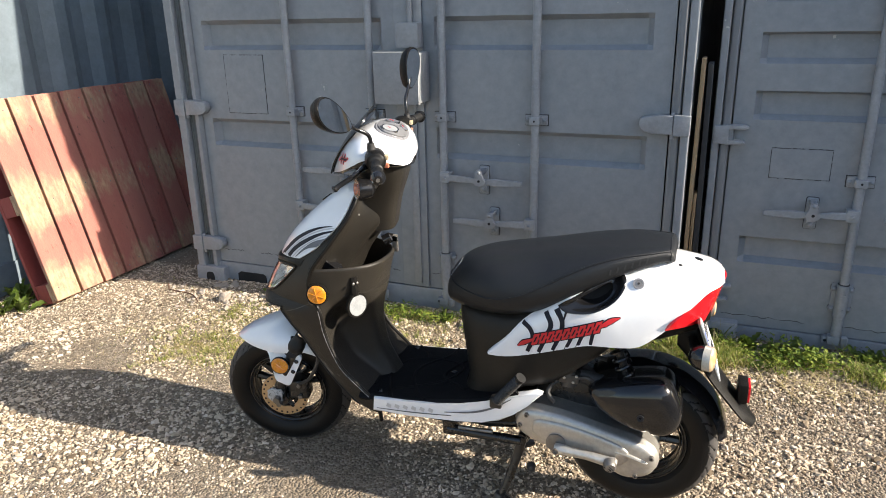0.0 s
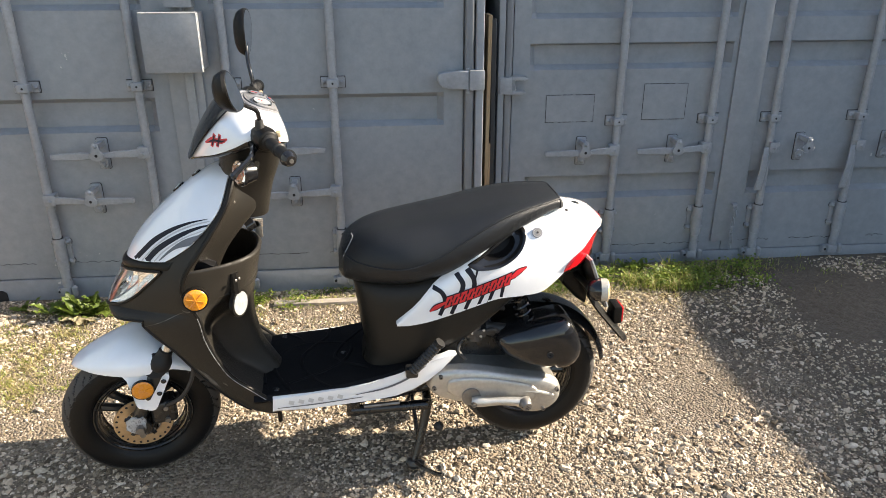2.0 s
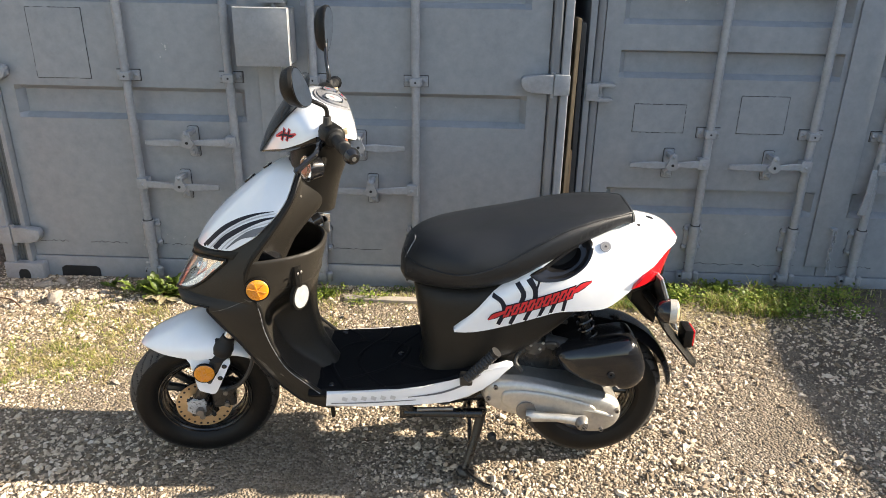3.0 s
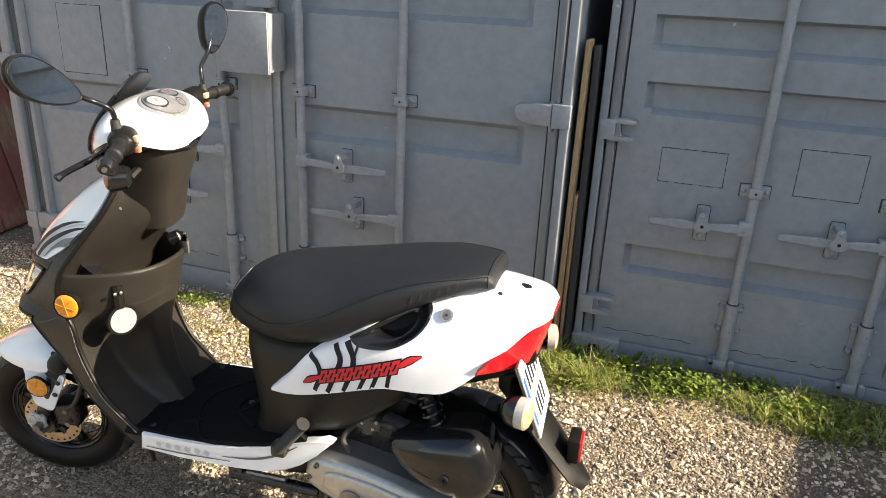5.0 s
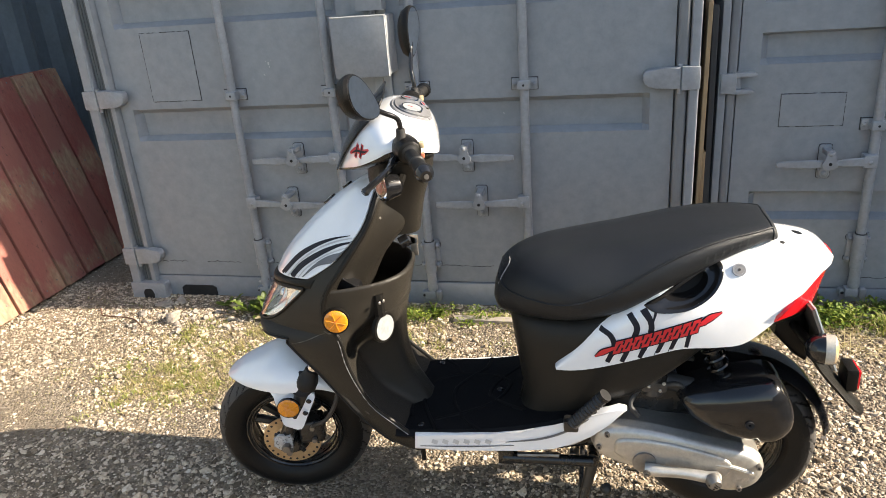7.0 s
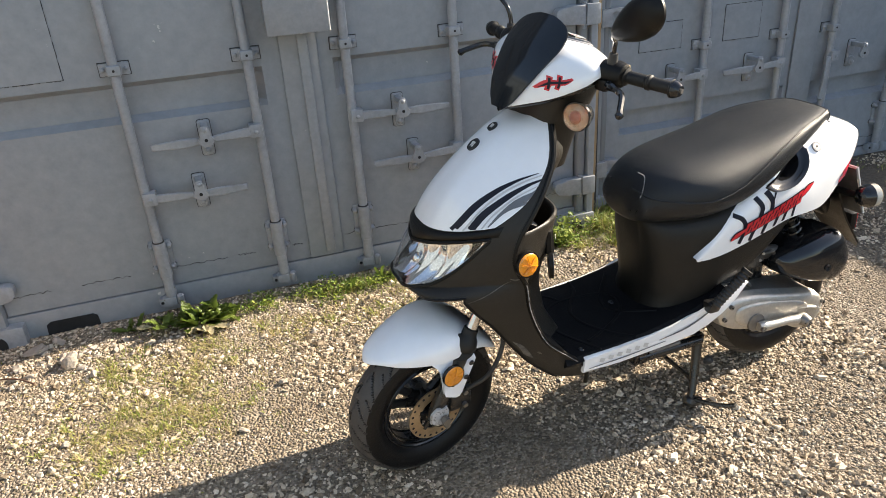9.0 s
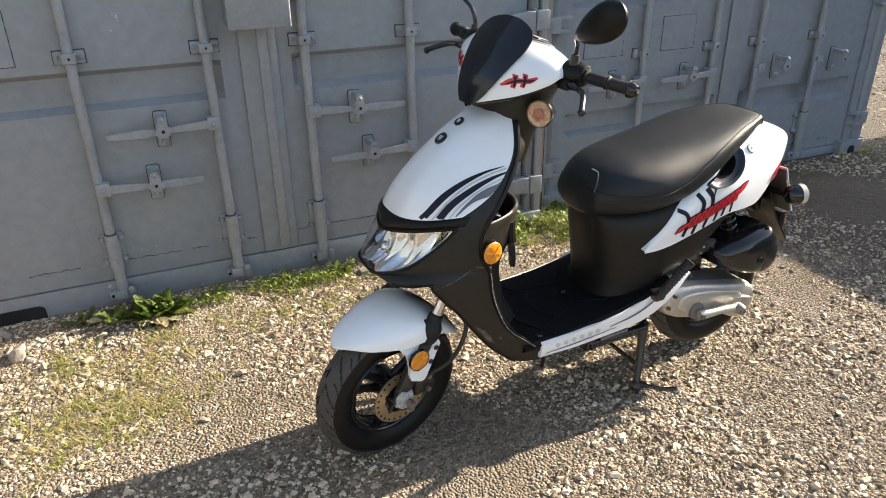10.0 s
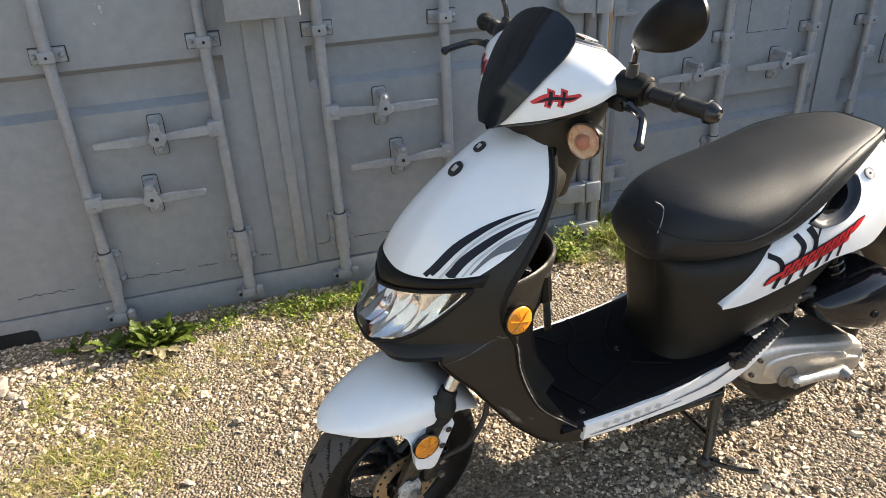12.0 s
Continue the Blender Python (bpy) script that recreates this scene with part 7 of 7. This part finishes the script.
def pebbles(rng, x, y, z, size, base, tri, jolt, sink):
    """Vertices and faces of many stones: base shapes, each stretched, dented, turned and set down at its place."""
    n = len(x)
    shape = size[:, None] * np.stack([rng.uniform(0.9, 1.4, n), rng.uniform(0.68, 1.0, n), rng.uniform(0.6, 1.0, n)], 1)
    v = (base[None] + rng.uniform(-jolt, jolt, (n, len(base), 3))) * shape[:, None, :]
    a, b = rng.uniform(0, 2 * np.pi, n), rng.normal(0, 0.45, n)
    ca, sa, cb, sb = np.cos(a)[:, None], np.sin(a)[:, None], np.cos(b)[:, None], np.sin(b)[:, None]
    X, Y, Z = v[..., 0], v[..., 1], v[..., 2]
    Y, Z = Y * cb - Z * sb, Y * sb + Z * cb
    X, Y = X * ca - Y * sa, X * sa + Y * ca
    v = np.stack([X + x[:, None], Y + y[:, None], Z + (z + size * sink)[:, None]], -1).reshape(-1, 3)
    return v, (tri[None] + (np.arange(n) * len(base))[:, None, None]).reshape(-1, 3)


def scatter_gravel():
    rng = np.random.default_rng(11)
    # a stone's shape: a low six-sided dome
    ring = [2 * math.pi * k / 6 for k in range(6)]
    base = np.array([(math.cos(a), math.sin(a), -0.25) for a in ring] + [(0.7 * math.cos(a + 0.5), 0.7 * math.sin(a + 0.5), 0.55) for a in ring])
    tri = np.array([(k, (k + 1) % 6, 6 + k) for k in range(6)] + [((k + 1) % 6, 6 + (k + 1) % 6, 6 + k) for k in range(6)] + [(6, 7, 8), (6, 8, 9), (6, 9, 11), (9, 10, 11)])
    grit = np.array([(1, 0, -0.2), (-0.5, 0.85, -0.2), (-0.5, -0.85, -0.2), (0.1, 0.05, 0.8)])
    grit_tri = np.array([(0, 1, 3), (1, 2, 3), (2, 0, 3)])
    near = 178000
    x = rng.uniform(-0.85, 4.7, near)
    y = rng.uniform(-2.2, 0.14, near)
    far = 12000
    x = np.concatenate([x, rng.uniform(4.6, 9.0, far), rng.uniform(-0.85, 0.0, 1500)])
    y = np.concatenate([y, rng.uniform(-1.0, 4.2, far), rng.uniform(0.0, 1.5, 1500)])
    # packed earth with little loose stone on it: middle, radius, strength
    packed = ((1.5, -1.32, 0.3, 0.75), (1.75, -1.0, 0.28, 0.6), (1.15, -1.45, 0.35, 0.6), (0.7, -1.55, 0.35, 0.55), (0.2, -0.75, 0.25, 0.4))
    keep, z, coarse = [], [], []
    for i in range(len(x)):
        px, py = x[i], y[i]
        bare = noise.noise(Vector((px * 1.7, py * 1.7, 21.0)))
        chance = 1.0 - 0.7 * max(0, min(1, bare * 3.0 - 0.35)) - 0.5 * grass_amount(px, py) - max(0.0, min(0.6 if px < 4.7 else 0.1, (px - 2.7) * 0.7 + 0.5 * noise.noise(Vector((px * 2.3, py * 2.3, 5.0))))) * (1.0 if py > -1.1 else 0.4)
        for cx, cy, r, k in packed:
            chance -= k * math.exp(-((px - cx) ** 2 + (py - cy) ** 2) / r ** 2) * (0.7 + 0.9 * noise.noise(Vector((px * 6, py * 6, 2.0))))
        chance *= min(1.0, max(0.0, (py + 2.2) / 0.3)) * (min(1.0, max(0.0, (4.75 - px) / 0.5)) if i < near else 1.0)
        inside = py > 0.03 and 0.0 < px < 2.39
        if rng.random() < chance and not inside:
            keep.append(i)
            z.append(ground_height(px, py))
            coarse.append((1.0 if px > 1.0 or py < -0.7 else 0.82) + 0.4 * noise.noise(Vector((px * 3.1, py * 3.1, 13.0))) - 0.25 * max(0.0, bare))
    x, y, z = x[keep], y[keep], np.array(z)
    n = len(x)
    coarse = np.array(coarse) * np.interp(x, [4.2, 5.5], [1.0, 2.2])
    size = (np.exp(rng.normal(math.log(0.0037), 0.45, n)) * coarse).clip(0.002, 0.0145)
    v, f = pebbles(rng, x, y, z, size, base, tri, 0.34, 0.22)
    stops = [(0.0, (0.11, 0.082, 0.056)), (0.18, (0.255, 0.2, 0.142)), (0.5, (0.54, 0.44, 0.33)), (0.8, (0.65, 0.545, 0.42)), (1.0, (0.74, 0.645, 0.53))]
    heap("gravel", v, f, island_material("gravel_stones", stops, fine=160.0), "loose pale grey and pinkish gravel stones", "gravel")
    m = 110000
    gx, gy = rng.uniform(-0.5, 3.6, m), rng.uniform(-2.0, 0.0, m)
    gz = np.interp(gy, [-0.62, -0.12], [-0.025, 0.0]) + np.array([ground_height(round(a, 1), -1.0) + 0.025 for a in np.linspace(-0.5, 3.6, 42)])[((gx + 0.5) * 10).astype(int).clip(0, 41)] * 0.5
    v, f = pebbles(rng, gx, gy, gz, np.exp(rng.normal(math.log(0.0019), 0.3, m)), grit, grit_tri, 0.3, 0.35)
    heap("grit", v, f, island_material("gravel_grit", [(0.0, (0.11, 0.083, 0.06)), (0.5, (0.27, 0.22, 0.165)), (1.0, (0.47, 0.41, 0.33))]), "fine pale grit between the gravel stones", "gravel")


def blades(name, spots, mat, label, category):
    """spots: (x, y, height, width, lean, turn). Each blade is a bent strip of three quads."""
    rng = np.random.default_rng(3)
    v, f = [], []
    for x, y, h, w, lean, turn in spots:
        z = ground_height(x, y) - 0.004
        dx, dy = math.cos(turn), math.sin(turn)
        i = len(v)
        for t, ww in ((0, 1), (0.4, 0.85), (0.75, 0.55), (1.0, 0.08)):
            off = lean * h * t * t
            cx, cy, cz = x + dx * off, y + dy * off, z + h * t * (1 - 0.25 * lean * t)
            v.append((cx - dy * w * ww / 2, cy + dx * w * ww / 2, cz))
            v.append((cx + dy * w * ww / 2, cy - dx * w * ww / 2, cz))
        for k in range(3):
            f.append((i + 2 * k, i + 2 * k + 1, i + 2 * k + 3, i + 2 * k + 2))
    heap(name, np.array(v), np.array(f), mat, label, category)


def let_light_through(m, share):
    """Thin leaves glow where the sun stands behind them."""
    nt = m.node_tree
    p, out = nt.nodes["Principled BSDF"], nt.nodes["Material Output"]
    t, mix = nt.nodes.new("ShaderNodeBsdfTranslucent"), nt.nodes.new("ShaderNodeMixShader")
    nt.links.new(p.inputs["Base Color"].links[0].from_socket, t.inputs["Color"])
    mix.inputs[0].default_value = share
    nt.links.new(p.outputs[0], mix.inputs[1])
    nt.links.new(t.outputs[0], mix.inputs[2])
    nt.links.new(mix.outputs[0], out.inputs["Surface"])
    return m


def leaf_material(name, stops):
    m = island_material(name, stops, 0.55, 0.4, 60)
    return let_light_through(m, 0.35)


def scatter_grass():
    rng = np.random.default_rng(8)
    green, dry = [], []
    for _ in range(300000):
        x, y = rng.uniform(-0.8, 4.9), rng.uniform(-1.0, 0.16)
        g = grass_amount(x, y)
        if y > -0.005 and x < 2.4 or rng.random() > g * (0.3 if x > 2.15 else 0.42 if y > -0.16 else 0.85):
            continue
        tall = (0.35 + 0.65 * rng.random()) * (0.042 if x > 2.15 else 0.032 if y > -0.16 else 0.021) * (0.6 + g)
        spot = (x, y, tall, rng.uniform(0.0016, 0.0036), rng.uniform(0.1, 1.5), rng.uniform(0, 2 * math.pi))
        if rng.random() < ((0.3 if y > -0.1 else 0.6) if x > 2.15 else 0.66 if y < -0.15 else 0.35):
            dry.append(spot)
        else:
            green.append(spot)
    # taller tufts: each a bunch of broad blades leaning out from one root
    tufts = [(rng.uniform(2.36, 2.62), rng.uniform(-0.16, 0.1), rng.uniform(0.07, 0.13)) for _ in range(34)] + [(rng.uniform(2.2, 2.45), rng.uniform(-0.2, -0.03), rng.uniform(0.05, 0.1)) for _ in range(10)]
    tufts += [(rng.uniform(2.6, 3.5), rng.uniform(-0.14, 0.08), rng.uniform(0.04, 0.09)) for _ in range(44)] + [(rng.uniform(3.0, 3.4), rng.uniform(-0.16, 0.0), rng.uniform(0.06, 0.1)) for _ in range(16)]
    tufts += [(rng.uniform(0.9, 2.2), rng.normal(-0.08, 0.02), rng.uniform(0.02, 0.045)) for _ in range(40)] + [(rng.uniform(4.35, 5.2), rng.normal(0.05, 0.1), rng.uniform(0.03, 0.08)) for _ in range(12)]
    for tx, ty, h in tufts:
        for _ in range(int(rng.integers(12, 30))):
            a = rng.uniform(0, 2 * math.pi)
            x, y = tx + rng.normal(0, 0.014), ty + rng.normal(0, 0.012)
            if y > -0.008 and x < 2.39 or y > 0.15:
                continue
            (dry if rng.random() < 0.22 else green).append((x, y, h * rng.uniform(0.45, 1.1), rng.uniform(0.0022, 0.0048), rng.uniform(0.2, 1.3), a))
    # low turf between the pallet and the front wheel
    turf = [(rng.normal(0.56, 0.13), rng.normal(-0.63, 0.1)) for _ in range(190)] + [(rng.normal(0.47, 0.06), rng.normal(-0.32, 0.05)) for _ in range(34)] + [(rng.normal(0.72, 0.08), rng.normal(-0.36, 0.07)) for _ in range(40)] + [(rng.uniform(0.9, 1.5), rng.normal(-0.27, 0.07)) for _ in range(60)]
    for tx, ty in turf:
        lush = rng.random() < 0.62
        for _ in range(int(rng.integers(9, 20))):
            spot = (tx + rng.normal(0, 0.014), min(ty + rng.normal(0, 0.012), -0.02), rng.uniform(0.012, 0.03), rng.uniform(0.0018, 0.0036), rng.uniform(0.3, 1.6), rng.uniform(0, 6.28))
            (green if lush and rng.random() < 0.8 else dry).append(spot)
    # straw fallen across the turf's edge
    for _ in range(260):
        x = rng.uniform(2.2, 3.4)
        dry.append((x, rng.normal(-0.17, 0.05), rng.uniform(0.03, 0.08), rng.uniform(0.0014, 0.0028), rng.uniform(2.6, 3.6), rng.uniform(0, 6.28)))
    blades("grass", green, leaf_material("grass_blades", [(0.0, (0.1, 0.15, 0.022)), (0.5, (0.27, 0.33, 0.06)), (1.0, (0.5, 0.5, 0.15))]), "short green grass growing through the gravel", "grass")
    blades("dry_grass", dry, leaf_material("dry_blades", [(0.0, (0.32, 0.25, 0.11)), (0.6, (0.48, 0.4, 0.19)), (1.0, (0.62, 0.55, 0.32))]), "dry straw-coloured grass lying on the gravel", "grass")


def leaf_mesh(length, width, curl, seed):
    """A crinkled dock leaf on a short stalk, folded along its rib."""
    rows = []
    for k in range(13):
        t = k / 12
        blade = max(0.0, (t - 0.16) / 0.84)
        w = width * (0.05 if t < 0.16 else math.sin(math.pi * min(1, 0.06 + blade * 0.94)) ** 0.75 * (1 - 0.25 * blade) * (1 + 0.22 * math.sin(k * 2.6 + seed))) + 0.0006
        x, z = length * (t - 0.25 * curl * t * t), length * (0.3 * t - curl * t * t)
        ripple = 0.06 * length * blade
        rows.append([(x, -w, z + 0.35 * w + ripple * math.sin(k * 1.9 + seed)), (x, -w * 0.55, z + 0.12 * w - 0.4 * ripple * math.sin(k * 2.3 + seed)), (x, 0, z), (x, w * 0.55, z + 0.12 * w - 0.4 * ripple * math.sin(k * 2.1 + seed * 2)), (x, w, z + 0.35 * w + ripple * math.sin(k * 1.7 + seed * 3))])
    bm = loft(rows, caps=False, closed=False)
    bmesh.ops.solidify(bm, geom=list(bm.faces), thickness=0.0007)
    return bm


M["leaf"] = material("leaf_green", (0.1, 0.165, 0.028), 0.42, second=(0.21, 0.27, 0.06), scale=14, fine=90, bump=0.001, bump_scale=120, vary=0.7)
let_light_through(M["leaf"], 0.35)
M["leaf_pale"] = material("leaf_pale_dry", (0.5, 0.44, 0.3), 0.7, second=(0.4, 0.34, 0.2), scale=14, fine=90, bump=0.001, bump_scale=120)


def weed(x, y, n, size, seed, label, dead=0):
    """A rosette of leaves; the dead ones lie flat round its foot."""
    root = thing("weed_plant", pose(x, y, ground_height(x, y)), label, "plant", "broad-leaved weeds")
    rnd = random.Random(seed)
    for k in range(n + dead):
        flat = k >= n
        L = size * rnd.uniform(0.5, 1.1) * (0.75 if flat else 1.0)
        bm = leaf_mesh(L, L * rnd.uniform(0.15, 0.25) * (1.4 if flat else 1.0), 0.08 if flat else rnd.uniform(0.1, 0.55), seed * 31 + k)
        pitch = rnd.uniform(-18, -8) if flat else -rnd.uniform(5, 70)
        out = 0.35 * size if flat else 0.0
        turn = rnd.uniform(170, 330) if flat else 360 * k / n * 2.4 + rnd.uniform(-20, 20)
        bm.transform(pose(rnd.uniform(-0.35, 0.35) * size + out * math.cos(radians(turn)), rnd.uniform(-0.25, 0.25) * size + out * math.sin(radians(turn)), 0.012 if flat else 0.0, rnd.uniform(-25, 25), pitch + (22 if flat else 0), turn))
        part("leaf", bm, M["leaf_pale"] if flat else M["leaf"], root)


weed(0.72, -0.13, 38, 0.11, 2, "broad-leaved green dock weed with pale dead leaves against the container", 6)
weed(0.81, -0.12, 20, 0.1, 3, "broad-leaved green dock weed growing against the container", 1)
weed(0.62, -0.1, 12, 0.1, 4, "small leafy weed at the container's foot", 2)
weed(0.5, -0.07, 10, 0.07, 14, "small leafy weed at the container's foot")
weed(1.42, -0.07, 12, 0.07, 5, "small leafy weed at the container's foot")
weed(1.3, -0.09, 9, 0.06, 15, "small leafy weed at the container's foot")
weed(1.88, -0.1, 9, 0.06, 6, "small leafy weed at the container's foot")
weed(2.5, -0.02, 14, 0.1, 7, "leafy green weed in the gap between containers")
for wx, wy, wn_, ws, seed in ((-0.66, -0.72, 22, 0.15, 8), (-0.57, -0.86, 18, 0.12, 9), (-0.72, -0.5, 16, 0.13, 10), (-0.7, -0.9, 20, 0.15, 21), (-0.6, -0.62, 16, 0.12, 22)):
    weed(wx, wy, wn_, ws, seed, "leafy green weed growing beside the pallet")
weed(3.25, 0.0, 10, 0.08, 11, "leafy green weed at the container's foot")
weed(2.95, 0.02, 10, 0.07, 12, "leafy green weed at the container's foot")
for wx, wy, wn_, ws, seed in ((2.68, 0.06, 16, 0.09, 31), (2.76, 0.0, 14, 0.08, 32), (2.85, 0.06, 16, 0.09, 33), (2.72, -0.1, 10, 0.06, 34), (3.1, 0.05, 14, 0.08, 35), (2.2, -0.08, 12, 0.07, 36), (2.6, -0.03, 10, 0.07, 37)):
    weed(wx, wy, wn_, ws, seed, "leafy green weed among the grass at the container's foot")
scatter_gravel()
scatter_grass()


def scatter_leaves():
    """Small round-leaved weeds: clumps of tiny folded leaves along the containers' foot."""
    rng = np.random.default_rng(17)
    v, f = [], []
    clumps = [(rng.uniform(0.85, 2.2), rng.normal(-0.08, 0.03), rng.uniform(0.012, 0.03), rng.uniform(0.02, 0.05)) for _ in range(46)] + [(rng.normal(2.2, 0.07), rng.normal(-0.09, 0.04), rng.uniform(0.02, 0.04), rng.uniform(0.05, 0.1)) for _ in range(12)] + [(rng.uniform(2.42, 3.7), rng.normal(0.0, 0.07), rng.uniform(0.03, 0.06), rng.uniform(0.03, 0.07)) for _ in range(34)]
    for cx, cy, spread, tall in clumps:
        for _ in range(int(90 * spread / 0.04)):
            x, y = cx + rng.normal(0, spread), min(cy + rng.normal(0, spread * 0.6), -0.012 if cx < 2.4 else 0.14)
            z = ground_height(x, y) + tall * rng.random() ** 0.8
            s, a, tilt = rng.uniform(0.004, 0.009) * (1.0 if cx < 2.15 else 1.5), rng.uniform(0, 6.283), rng.uniform(-0.5, 0.9)
            dx, dy = math.cos(a), math.sin(a)
            i = len(v)
            for u, w in ((0, 0), (0.55, -0.6), (1.1, -0.35), (1.35, 0), (1.1, 0.35), (0.55, 0.6)):
                v.append((x + s * (dx * u - dy * w), y + s * (dy * u + dx * w), z + s * (tilt * u + 0.35 * abs(w))))
            f.append((i, i + 1, i + 2, i + 3))
            f.append((i, i + 3, i + 4, i + 5))
    heap("weed_leaves", np.array(v), np.array(f), leaf_material("small_leaves", [(0.0, (0.07, 0.13, 0.018)), (0.5, (0.17, 0.25, 0.03)), (1.0, (0.34, 0.38, 0.07))]), "small round-leaved green weeds along the container's foot", "weeds")


scatter_leaves()
